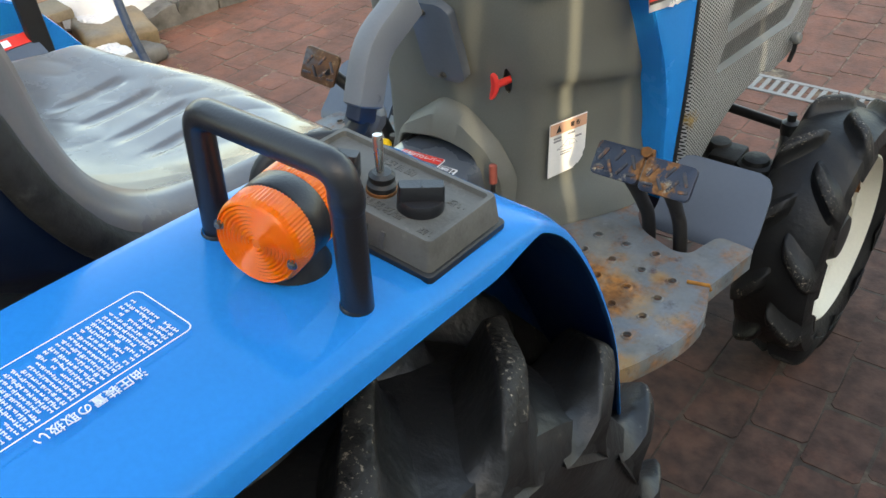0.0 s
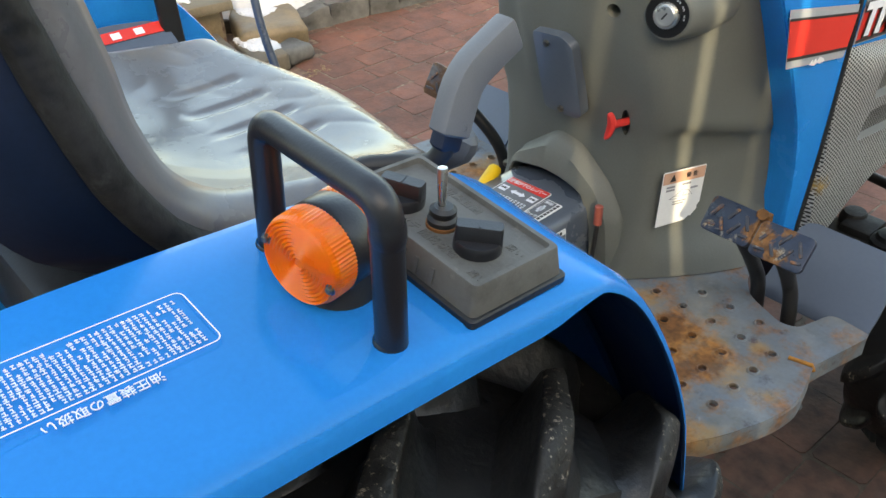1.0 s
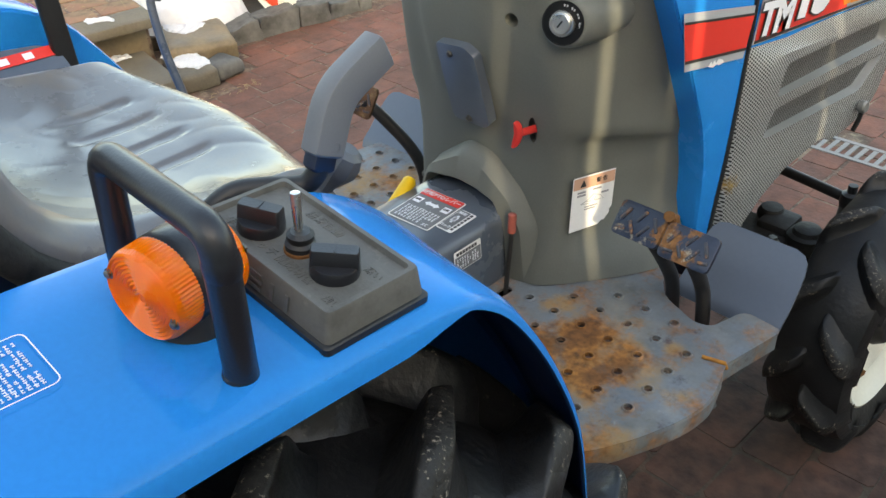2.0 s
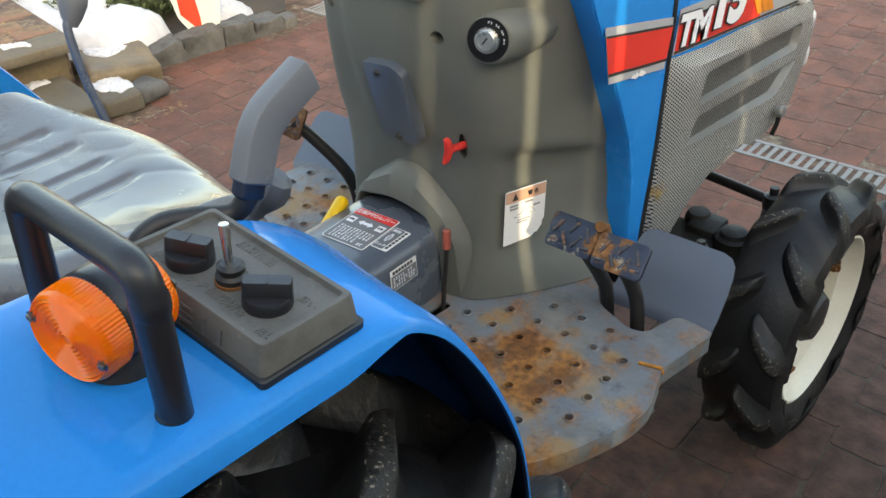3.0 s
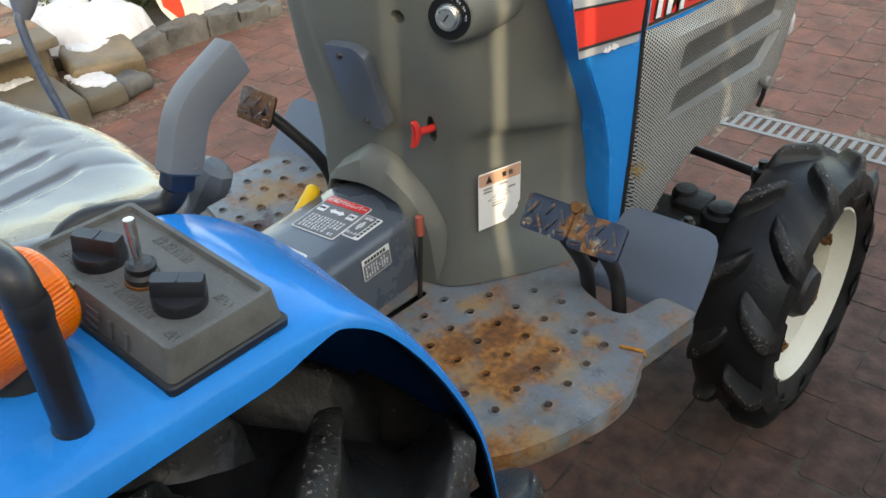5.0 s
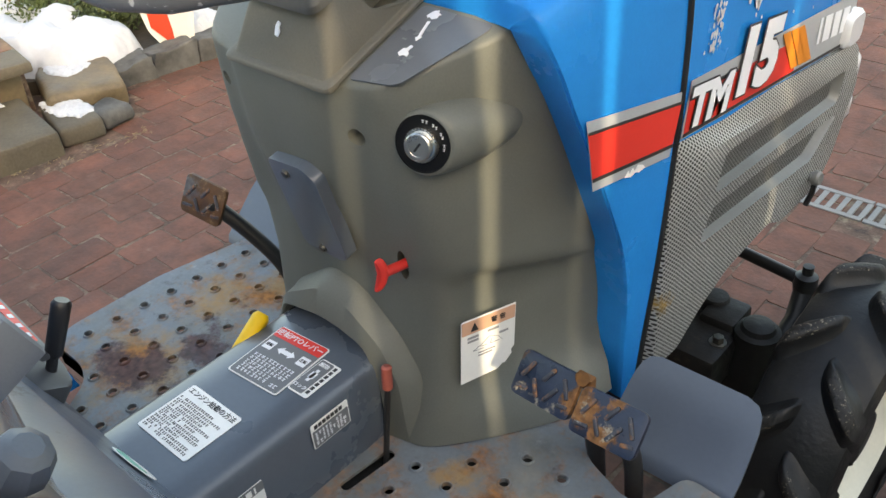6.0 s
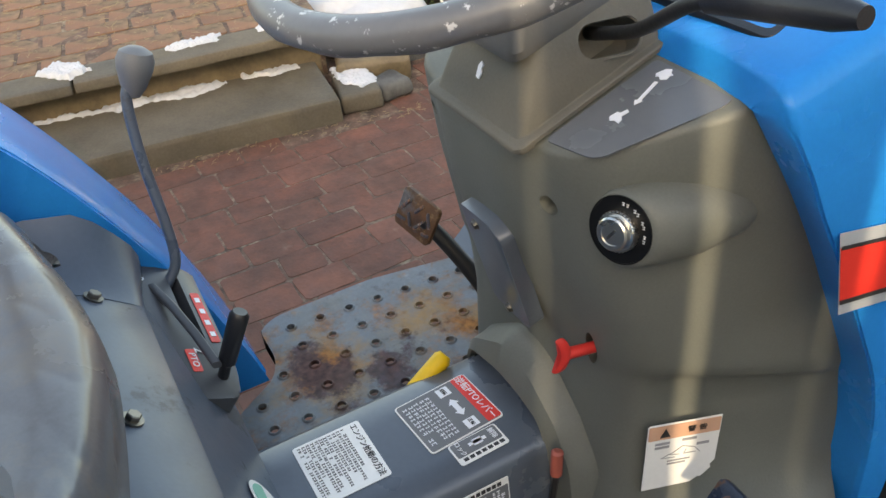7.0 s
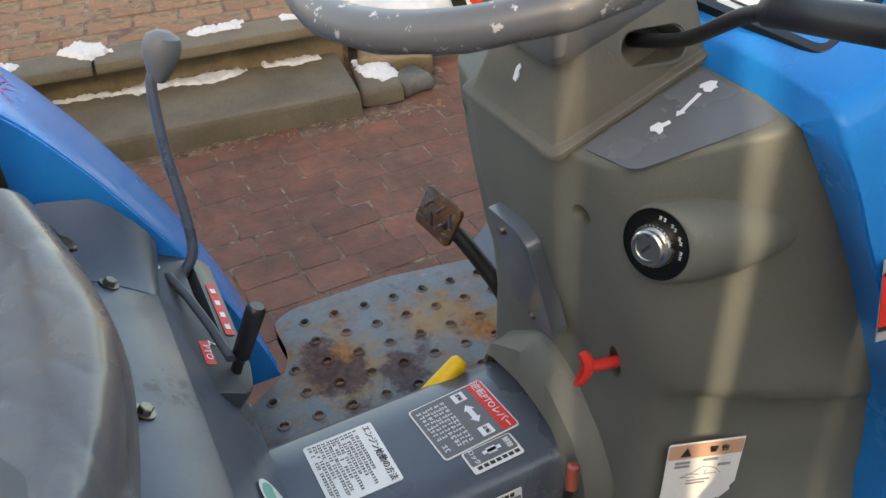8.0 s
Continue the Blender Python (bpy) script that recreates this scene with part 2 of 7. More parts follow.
STICK_DARK = mat("grey_sticker", (0.14, 0.145, 0.155), 0.5, var=0.05, bump=0.0)
STICK_RED = mat("red_sticker", (0.70, 0.032, 0.022), 0.4, var=0.05, bump=0.0)
STICK_TAN = mat("tan_sticker_band", (0.62, 0.36, 0.24), 0.5, var=0.05, bump=0.0)
STICK_GREEN = mat("green_sticker", (0.2, 0.5, 0.4), 0.5, var=0.05, bump=0.0)
KEYBLACK = mat("satin_black_plate", (0.005, 0.005, 0.0055), 0.35, var=0.05, bump=0.0, spec=0.3)
DECAL = mat("satin_slate_decal", (0.125, 0.135, 0.15), 0.26, var=0.06, bump=0.0)
COLLAR = mat("dark_moulded_plastic", (0.105, 0.100, 0.092), 0.45, var=0.12, bump=0.1)
INK = mat("black_print", (0.02, 0.02, 0.021), 0.5, var=0.05, bump=0.0)
INKGREY = mat("grey_print", (0.3, 0.3, 0.31), 0.5, var=0.05, bump=0.0)
SILVER = mat("silver_stripe", (0.36, 0.38, 0.40), 0.45, var=0.08, bump=0.0)
ORANGE = mat("orange_stripe", (0.75, 0.24, 0.02), 0.45, var=0.06, bump=0.0)
WHITEPRINT = mat("white_print", (0.78, 0.80, 0.84), 0.45, var=0.04, bump=0.0)
HEADLAMP = mat("headlamp_lens", (0.7, 0.72, 0.74), 0.1, var=0.05, bump=0.0, coat=0.6)


def amber():
    m = mat("amber_lens", (0.84, 0.155, 0.0), 0.28, var=0.06, vscale=20, bump=0.0, coat=0.15, spec=0.35)
    b = m.node_tree.nodes["Principled BSDF"]
    b.inputs["Subsurface Weight"].default_value = 0.6
    b.inputs["Subsurface Radius"].default_value = (0.01, 0.004, 0.001)
    return m


AMBER = amber()


def perforated(name, base, pitch):
    """Sheet with small punched holes, as colour and relief."""
    m = mat(name, base, 0.45, metal=0.3, var=0.12, vscale=8, bump=0.0)
    nt = m.node_tree
    b = nt.nodes["Principled BSDF"]
    tc = nt.nodes.new("ShaderNodeTexCoord")
    mp = nt.nodes.new("ShaderNodeMapping")
    mp.inputs["Rotation"].default_value = (radians(45), 0, 0)
    mp.inputs["Scale"].default_value = (1, 1 / pitch, 1 / pitch)
    nt.links.new(tc.outputs["Object"], mp.inputs["Vector"])
    fr = nt.nodes.new("ShaderNodeVectorMath")
    fr.operation = "FRACTION"
    nt.links.new(mp.outputs[0], fr.inputs[0])
    sp = nt.nodes.new("ShaderNodeSeparateXYZ")
    nt.links.new(fr.outputs[0], sp.inputs[0])
    cb = nt.nodes.new("ShaderNodeCombineXYZ")
    nt.links.new(sp.outputs[1], cb.inputs[1])
    nt.links.new(sp.outputs[2], cb.inputs[2])
    d = nt.nodes.new("ShaderNodeVectorMath")
    d.operation = "DISTANCE"
    nt.links.new(cb.outputs[0], d.inputs[0])
    d.inputs[1].default_value = (0, 0.5, 0.5)
    k = nt.nodes.new("ShaderNodeMapRange")
    k.inputs["From Min"].default_value, k.inputs["From Max"].default_value = 0.33, 0.41
    nt.links.new(d.outputs["Value"], k.inputs["Value"])
    mix = nt.nodes.new("ShaderNodeMix")
    mix.data_type = "RGBA"
    nt.links.new(k.outputs[0], mix.inputs[0])
    mix.inputs[6].default_value = (0.014, 0.014, 0.014, 1)
    nt.links.new(b.inputs["Base Color"].links[0].from_socket, mix.inputs[7])
    nt.links.new(mix.outputs[2], b.inputs["Base Color"])
    bp = nt.nodes.new("ShaderNodeBump")
    bp.inputs["Strength"].default_value, bp.inputs["Distance"].default_value = 0.6, 0.002
    nt.links.new(k.outputs[0], bp.inputs["Height"])
    nt.links.new(bp.outputs[0], b.inputs["Normal"])
    return m


MESH = perforated("perforated_grille", (0.42, 0.43, 0.42), 0.0044)
stain(MESH, (0.32, 0.2, 0.05), 0.8, spots=[(0.262, 0.617, 0.56, 0.035)], scale=22, low=0.66, high=0.76, strength=0.8)
# darker copy of the grille sheet: recess shade in the colour of the window floors
MESHDEEP = perforated("shaded_perforated_grille", (0.15, 0.155, 0.152), 0.0044)
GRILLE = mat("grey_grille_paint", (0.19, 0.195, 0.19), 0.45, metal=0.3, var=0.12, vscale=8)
PAVER = mat("red_paver", (0.188, 0.073, 0.045), 0.75, var=0.34, vscale=14, bump=0.7, bscale=90, per_object=0.35, world=True)
stain(PAVER, (0.085, 0.056, 0.040), 0.95, scale=3.0, low=0.47, high=0.70, strength=0.55, seed=1.0, world=True)
stain(PAVER, (0.30, 0.235, 0.165), 0.95, scale=13, low=0.60, high=0.78, strength=0.45, seed=2.0, world=True)
# grime right of the tractor, which also carries the yard's shade in its colour
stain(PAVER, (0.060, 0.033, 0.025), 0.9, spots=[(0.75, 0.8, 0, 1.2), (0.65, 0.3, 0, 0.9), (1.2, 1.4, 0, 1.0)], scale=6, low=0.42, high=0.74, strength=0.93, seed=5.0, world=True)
SAND = mat("joint_sand", (0.135, 0.082, 0.058), 0.95, var=0.5, vscale=18, bump=0.8, bscale=150)
stain(SAND, (0.30, 0.25, 0.17), 0.95, scale=16, low=0.50, high=0.66, strength=0.75)
# joints darkened over the same right-hand area, shade and grime together
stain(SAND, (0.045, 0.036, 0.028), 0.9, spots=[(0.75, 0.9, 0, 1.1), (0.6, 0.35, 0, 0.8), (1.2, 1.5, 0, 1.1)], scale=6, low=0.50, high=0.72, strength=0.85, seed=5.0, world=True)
CONCRETE = mat("weathered_concrete", (0.122, 0.102, 0.074), 0.85, var=0.25, vscale=6, bump=0.5, bscale=120)
stain(CONCRETE, (0.10, 0.08, 0.045), 0.95, scale=5, low=0.5, high=0.72, strength=0.6)
STONE = mat("rough_grey_stone", (0.098, 0.096, 0.090), 0.9, var=0.35, vscale=14, bump=0.9, bscale=60)
SANDSTONE = mat("wet_sandstone", (0.165, 0.120, 0.066), 0.6, var=0.3, vscale=9, bump=0.7, bscale=70)
SNOW = mat("old_snow", (0.50, 0.51, 0.53), 0.75, var=0.06, vscale=9, bump=0.8, bscale=70)
stain(SNOW, (0.38, 0.33, 0.25), 0.9, scale=9, low=0.60, high=0.8, strength=0.45)
GRATE = mat("galvanised_grate", (0.25, 0.24, 0.225), 0.6, metal=0.2, var=0.15, bump=0.2)
EARTH = mat("dark_earth", (0.06, 0.045, 0.03), 0.95, var=0.35, vscale=12, bump=0.9, bscale=60)
LEAF = mat("shrub_leaf", (0.075, 0.10, 0.025), 0.6, var=0.4, vscale=40, bump=0.1, per_object=0.3)
LEAF2 = mat("yellowed_leaf", (0.24, 0.17, 0.05), 0.7, var=0.4, vscale=40, bump=0.1)
STRAW = mat("dry_straw", (0.34, 0.25, 0.13), 0.9, var=0.3, vscale=40, bump=0.1)
POSTWHITE = mat("white_painted_board", (0.72, 0.70, 0.64), 0.6, var=0.1, vscale=8)
WALL = mat("grey_plaster_wall", (0.33, 0.30, 0.26), 0.9, var=0.15, vscale=3, bump=0.4, bscale=60)


# ---- mesh helpers ----
def part(name, bm, material, parent=None, label="", smooth=True, angle=38):
    """Links a bmesh as one mesh object, under a thing or a part."""
    bmesh.ops.recalc_face_normals(bm, faces=bm.faces[:])
    me = bpy.data.meshes.new(name)
    bm.to_mesh(me)
    bm.free()
    if smooth:
        for p in me.polygons:
            p.use_smooth = True
        me.set_sharp_from_angle(angle=radians(angle))
    me.materials.append(material)
    ob = new(name, me)
    if parent is not None:
        ob.parent = parent
    if label:
        tagged(ob, label)
    return ob


def thing(name, label, category, group="", at=(0, 0, 0)):
    ob = new(name)
    ob.location = at
    return tagged(ob, label, category, group)


def tube(bm, pts, r, seg=12, cap=True):
    """A round bar along a line of points; r is one radius or one for each point."""
    pts = [Vector(p) for p in pts]
    rs = r if isinstance(r, (list, tuple)) else [r] * len(pts)
    rings, ref = [], None
    for i, p in enumerate(pts):
        d = (pts[min(i + 1, len(pts) - 1)] - pts[max(i - 1, 0)]).normalized()
        if ref is None:
            ref = d.orthogonal().normalized()
        ref = (ref - d * ref.dot(d)).normalized()
        side = d.cross(ref)
        rings.append([bm.verts.new(p + rs[i] * (math.cos(a) * ref + math.sin(a) * side)) for a in (2 * math.pi * k / seg for k in range(seg))])
    for a, b in zip(rings, rings[1:]):
        for k in range(seg):
            bm.faces.new((a[k], a[(k + 1) % seg], b[(k + 1) % seg], b[k]))
    if cap:
        bm.faces.new(rings[0][::-1])
        bm.faces.new(rings[-1])
    return bm


def bent(pts, radius, steps=5):
    """Rounds the corners of a line of points."""
    pts = [Vector(p) for p in pts]
    out = [pts[0]]
    for a, b, c in zip(pts, pts[1:], pts[2:]):
        d1, d2 = (a - b), (c - b)
        k = min(radius, d1.length * 0.48, d2.length * 0.48)
        p, q = b + d1.normalized() * k, b + d2.normalized() * k
        for i in range(steps + 1):
            t = i / steps
            out.append((1 - t) ** 2 * p + 2 * t * (1 - t) * b + t * t * q)
    return out + [pts[-1]]


def spline(pts, steps=6):
    """A smooth line through points."""
    pts = [Vector(p) for p in pts]
    ext = [2 * pts[0] - pts[1]] + pts + [2 * pts[-1] - pts[-2]]
    out = []
    for i in range(1, len(ext) - 2):
        p0, p1, p2, p3 = ext[i - 1:i + 3]
        for s in range(steps):
            t = s / steps
            out.append(0.5 * (2 * p1 + (p2 - p0) * t + (2 * p0 - 5 * p1 + 4 * p2 - p3) * t * t + (3 * p1 - p0 - 3 * p2 + p3) * t ** 3))
    return out + [pts[-1]]


def box(bm, x0, x1, y0, y1, z0, z1, bevel=0.0, seg=2):
    geo = bmesh.ops.create_cube(bm, size=1.0, matrix=Matrix.Translation(((x0 + x1) / 2, (y0 + y1) / 2, (z0 + z1) / 2)) @ Matrix.Diagonal((x1 - x0, y1 - y0, z1 - z0, 1)))
    if bevel:
        edges = list({e for v in geo["verts"] for e in v.link_edges})
        bmesh.ops.bevel(bm, geom=edges, offset=bevel, segments=seg, affect="EDGES", profile=0.5)
    return bm


def loft(bm, rings, closed=True, cap=True):
    """Skins rings of equal length."""
    vs = [[bm.verts.new(p) for p in ring] for ring in rings]
    n = len(vs[0])
    for a, b in zip(vs, vs[1:]):
        for k in range(n if closed else n - 1):
            bm.faces.new((a[k], a[(k + 1) % n], b[(k + 1) % n], b[k]))
    if cap and closed:
        bm.faces.new(vs[0][::-1])
        bm.faces.new(vs[-1])
    return bm


def lathe(bm, profile, m, seg=24):
    """Turns a profile of (radius, height) round the z axis of the pose m; a radius of 0 closes it."""
    rings = []
    for r, h in profile:
        if r <= 0:
            rings.append([bm.verts.new(m @ Vector((0, 0, h)))])
        else:
            rings.append([bm.verts.new(m @ Vector((r * math.cos(2 * math.pi * k / seg), r * math.sin(2 * math.pi * k / seg), h))) for k in range(seg)])
    for a, b in zip(rings, rings[1:]):
        for k in range(seg):
            q = [a[k % len(a)], a[(k + 1) % len(a)], b[(k + 1) % len(b)], b[k % len(b)]]
            q = list(dict.fromkeys(q))
            if len(q) > 2:
                bm.faces.new(q)
    return bm


def facing(at, normal, up=(0, 0, 1)):
    """A pose at a place whose z axis is the normal and whose y axis is as near to up as can be."""
    z = Vector(normal).normalized()
    x = Vector(up).cross(z).normalized()
    y = z.cross(x)
    return Matrix.Translation(at) @ Matrix((x, y, z)).transposed().to_4x4()


def rounded(w, h, r, seg=4):
    """Corner points of a rounded rectangle w by h round the origin."""
    out = []
    for cx, cy, a0 in ((w / 2 - r, h / 2 - r, 0), (-w / 2 + r, h / 2 - r, 90), (-w / 2 + r, -h / 2 + r, 180), (w / 2 - r, -h / 2 + r, 270)):
        for k in range(seg + 1):
            a = radians(a0 + 90 * k / seg)
            out.append((cx + r * math.cos(a), cy + r * math.sin(a)))
    return out


def slab(bm, outline, m, t, bevel=0.0):
    """A plate with the outline (x, y) in the pose m, from its plane down to -t."""
    top = [bm.verts.new(m @ Vector((x, y, 0))) for x, y in outline]
    low = [bm.verts.new(m @ Vector((x, y, -t))) for x, y in outline]
    f = bm.faces.new(top)
    bm.faces.new(low[::-1])
    n = len(top)
    for k in range(n):
        bm.faces.new((top[k], low[k], low[(k + 1) % n], top[(k + 1) % n]))
    if bevel:
        bmesh.ops.bevel(bm, geom=list(f.edges), offset=bevel, segments=2, affect="EDGES", profile=0.5)
    return bm


def smooth_outline(pts, radius, steps=4):
    """Rounds the corners of a closed outline of (x, y)."""
    out, n = [], len(pts)
    for i in range(n):
        a, b, c = Vector(pts[i - 1]), Vector(pts[i]), Vector(pts[(i + 1) % n])
        d1, d2 = a - b, c - b
        k = min(radius, d1.length * 0.45, d2.length * 0.45)
        p, q = b + d1.normalized() * k, b + d2.normalized() * k
        for s in range(steps + 1):
            t = s / steps
            v = (1 - t) ** 2 * p + 2 * t * (1 - t) * b + t * t * q
            out.append((v.x, v.y))
    return out


def cut(ob, bm):
    """Takes the closed forms in bm out of a mesh object."""
    bmesh.ops.recalc_face_normals(bm, faces=bm.faces[:])
    me = bpy.data.meshes.new("cutter")
    bm.to_mesh(me)
    bm.free()
    tool = new("cutter", me)
    mod = ob.modifiers.new("cut", "BOOLEAN")
    mod.operation, mod.solver, mod.object = "DIFFERENCE", "EXACT", tool
    bpy.context.view_layer.update()
    done = bpy.data.meshes.new_from_object(ob.evaluated_get(bpy.context.evaluated_depsgraph_get()))
    ob.modifiers.remove(mod)
    old = ob.data
    ob.data = done
    bpy.data.meshes.remove(old)
    bpy.data.objects.remove(tool)
    bpy.data.meshes.remove(me)
    for p in done.polygons:
        p.use_smooth = True
    done.set_sharp_from_angle(angle=radians(30))


def lettering(name, words, size, m, material, parent, squash=1.0, slant=0.0, label="", thick=0.0006, bold=0.0):
    """Raised print with the built-in font, lying in the pose m, centred."""
    cu = bpy.data.curves.new("print", "FONT")
    cu.body, cu.size, cu.align_x, cu.align_y, cu.extrude, cu.shear = words, size, "CENTER", "CENTER", thick / 2, slant
    cu.resolution_u = 3
    cu.offset = bold * size
    tmp = new("print", cu)
    bpy.context.view_layer.update()
    me = bpy.data.meshes.new_from_object(tmp.evaluated_get(bpy.context.evaluated_depsgraph_get()))
    bpy.data.objects.remove(tmp)
    bpy.data.curves.remove(cu)
    me.transform(m @ Matrix.Diagonal((squash, 1, 1, 1)))
    me.materials.clear()
    me.materials.append(material)
    me.name = name
    ob = new(name, me)
    ob.parent = parent
    return tagged(ob, label)


def bars(name, rows, m, material, parent, t=0.0006, label=""):
    """Unreadable print: bars given as (x, y, width, height) in the pose m."""
    bm = bmesh.new()
    for x, y, w, h in rows:
        slab(bm, [(x - w / 2, y - h / 2), (x + w / 2, y - h / 2), (x + w / 2, y + h / 2), (x - w / 2, y + h / 2)], m @ Matrix.Translation((0, 0, t)), t * 0.8)
    return part(name, bm, material, parent, label, smooth=False)


def text_rows(w, h, n, rng, fill=0.5, cell=None):
    """Bars for n lines of small print in a field w by h, each broken into short words."""
    out, pitch = [], h / n
    for i in range(n):
        y = h / 2 - pitch * (i + 0.5)
        x, end = -w / 2, w / 2 - (rng.random() * 0.35 * w if rng.random() < 0.35 else 0)
        c = cell or pitch * 0.8
        while x < end - c * 0.5:
            k = c * rng.uniform(0.55, 0.85)
            g = pitch * fill
            if rng.random() > 0.07:
                out.append((x + k * 0.45, y + g * rng.uniform(0.25, 0.45), k * rng.uniform(0.6, 1.0), g * 0.17))
                out.append((x + k * 0.5, y - g * rng.uniform(0.05, 0.45), k * rng.uniform(0.5, 1.0), g * 0.17))
                out.append((x + k * rng.uniform(0.2, 0.7), y, k * 0.2, g * rng.uniform(0.7, 1.0)))
            x += c
    return out


def sticker(name, w, h, m, material, parent, label="", r=0.003, t=0.0007):
    bm = bmesh.new()
    slab(bm, rounded(w, h, r, 3), m @ Matrix.Translation((0, 0, t)), t * 0.9)
    return part(name, bm, material, parent, label, smooth=False)


def bolt(bm, m, r=0.006, h=0.005, flange=True):
    if flange:
        lathe(bm, [(0, 0.0), (r * 1.5, 0.0), (r * 1.5, h * 0.3), (0, h * 0.3)], m, 14)
    lathe(bm, [(r, 0), (r, h), (r * 0.85, h * 1.15), (0, h * 1.15)], m, 6)
    return bm


# ---- the tractor ----
tractor = thing("tractor", "small blue farm tractor with grey cowl, parked on red pavers", "tractor")


def deck_pose(x, y, turn=0.0):
    """A pose on the sloping deck of the right fender."""
    z = 0.944 - 0.10 * (x - 0.40) - 0.08 * (y + 0.25)
    return facing((x, y, z), (0.10, 0.08, 1), (0, 1, 0)) @ Matrix.Rotation(radians(turn), 4, "Z")


OUTER = [(-0.84, 0.62), (-0.82, 0.75), (-0.76, 0.88), (-0.66, 0.945), (-0.55, 0.953), (-0.45, 0.950), (-0.33, 0.942), (-0.24, 0.934), (-0.185, 0.928), (-0.155, 0.917),
         (-0.12, 0.882), (-0.078, 0.81), (-0.042, 0.72), (-0.026, 0.63), (-0.015, 0.52), (-0.012, 0.47)]
INNER = [(-0.84, 0.62), (-0.82, 0.76), (-0.76, 0.90), (-0.66, 0.965), (-0.55, 0.973), (-0.45, 0.970), (-0.33, 0.960), (-0.24, 0.950), (-0.17, 0.935), (-0.125, 0.908),
         (-0.075, 0.855), (-0.02, 0.775), (0.03, 0.69), (0.07, 0.61), (0.105, 0.53), (0.125, 0.47)]


LEFT_OUTER = OUTER[:8] + [(-0.16, 0.928), (-0.115, 0.915), (-0.07, 0.885), (-0.02, 0.815), (0.03, 0.725), (0.075, 0.63), (0.110, 0.53), (0.130, 0.46)]
LEFT_INNER = [(y, z + 0.006) for y, z in LEFT_OUTER]


def fender(side, label):
    """Pressed-steel mudguard: flat deck, rolled outer lip and a wall on the seat's side."""
    xi, xo = 0.312, 0.480
    root = new("fender")
    root.parent = tractor
    tagged(root, label)
    o = spline([(0, *p) for p in (OUTER if side > 0 else LEFT_OUTER)], 4)
    i = spline([(0, *p) for p in (INNER if side > 0 else LEFT_INNER)], 4)
    rings = []
    for k in range(len(o)):
        a, b = o[max(k - 1, 0)], o[min(k + 1, len(o) - 1)]
        t = (b - a).normalized()
        n = Vector((0, -t.z, t.y))
        n = n if n.z > 0 or n.y > 0 else -n
        n = Vector((0, -t.z, t.y)) if Vector((0, -t.z, t.y)).dot(Vector((0, o[k].y + 0.4, o[k].z - 0.5))) > 0 else Vector((0, t.z, -t.y))
        sec = []
        g = 1.0 - 0.55 * min(max((o[k].y + 0.215) / 0.045, 0), 1)
        for x, d in ((xi, 0.010), (xi + 0.002, 0.002), (xi + 0.012, -0.001), (xi + 0.05, 0), (xi + 0.1, 0), (xo - 0.010, -0.0008), (xo - 0.002, 0.0012), (xo + 0.004, 0.0055 * g), (xo + 0.007, 0.012 * g), (xo + 0.0085, 0.0205 * g)):
            f = min(max((x - xi) / (xo - xi), 0), 1)
            p = i[k] * (1 - f) + o[k] * f - n * d
            sec.append(Vector((side * x, p.y, p.z)))
        back = [Vector((side * (abs(p.x) - (0.003 if j > 6 else 0) + (0.002 if j < 2 else 0)), p.y, p.z)) - n * (0.0025 if j <= 6 else 0.0005) for j, p in enumerate(sec)]
        rings.append(sec + back[::-1])
    bm = loft(bmesh.new(), rings)
    bm.faces.ensure_lookup_table()
    n_sec = len(rings[0])
    # inner faces take the blue that is darkened for shade
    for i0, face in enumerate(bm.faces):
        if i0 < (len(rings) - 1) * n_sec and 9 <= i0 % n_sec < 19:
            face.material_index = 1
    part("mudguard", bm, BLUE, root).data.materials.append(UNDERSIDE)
    bm = bmesh.new()
    prof = [(p.y, p.z - 0.006) for p in i]
    m = Matrix(((0, 0, side, side * 0.314), (1, 0, 0, 0), (0, 1, 0, 0), (0, 0, 0, 1)))
    slab(bm, prof + [(-0.05, 0.46), (-0.7, 0.46)], m, 0.006)
    # right wall gets the blue darkened for shade, left wall the plain paint
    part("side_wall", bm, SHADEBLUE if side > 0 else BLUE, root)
    return root


right_fender = fender(1, "glossy bright blue steel rear mudguard with white printed notice")
left_fender = fender(-1, "blue steel rear mudguard beside the seat")

# faint pink scribble on the left mudguard
PINK = mat("pink_lines", (0.50, 0.20, 0.42), 0.8, var=0.4, vscale=150, bump=0.3)
bm = bmesh.new()
for cu, cv, ru, rv, turns in ((0.0, 0.0, 0.026, 0.011, 2.3), (0.030, -0.006, 0.020, 0.010, 2.1), (-0.022, 0.012, 0.018, 0.006, 1.4)):
    line = []
    for k in range(int(turns * 14)):
        a = 2 * math.pi * k / 14
        u, v = cu + ru * math.cos(a) * (1 - 0.010 * k) + 0.0006 * k, cv + rv * math.sin(a + 0.5) + 0.003 * math.sin(2.7 * a)
        line.append(Vector((-0.402 + u, -0.0605 - 0.56 * v, 0.8765 + 0.83 * v)))
    tube(bm, line, 0.0009, 5)
part("scribble", bm, PINK, left_fender, "faint pink scribble")

rng = random.Random(4)
# printed notice on the right fender: reads towards the seat
m = deck_pose(0.3825, -0.474, -90) @ Matrix.Translation((0, 0, 0.0016))
pr = Matrix.Translation((0, 0, 0.0005))
bm = bmesh.new()
ring = rounded(0.172, 0.049, 0.005, 3)
inner = rounded(0.1704, 0.0474, 0.0044, 3)
vo = [bm.verts.new(m @ Vector((x, y, 0.0012))) for x, y in ring]
vi = [bm.verts.new(m @ Vector((x, y, 0.0012))) for x, y in inner]
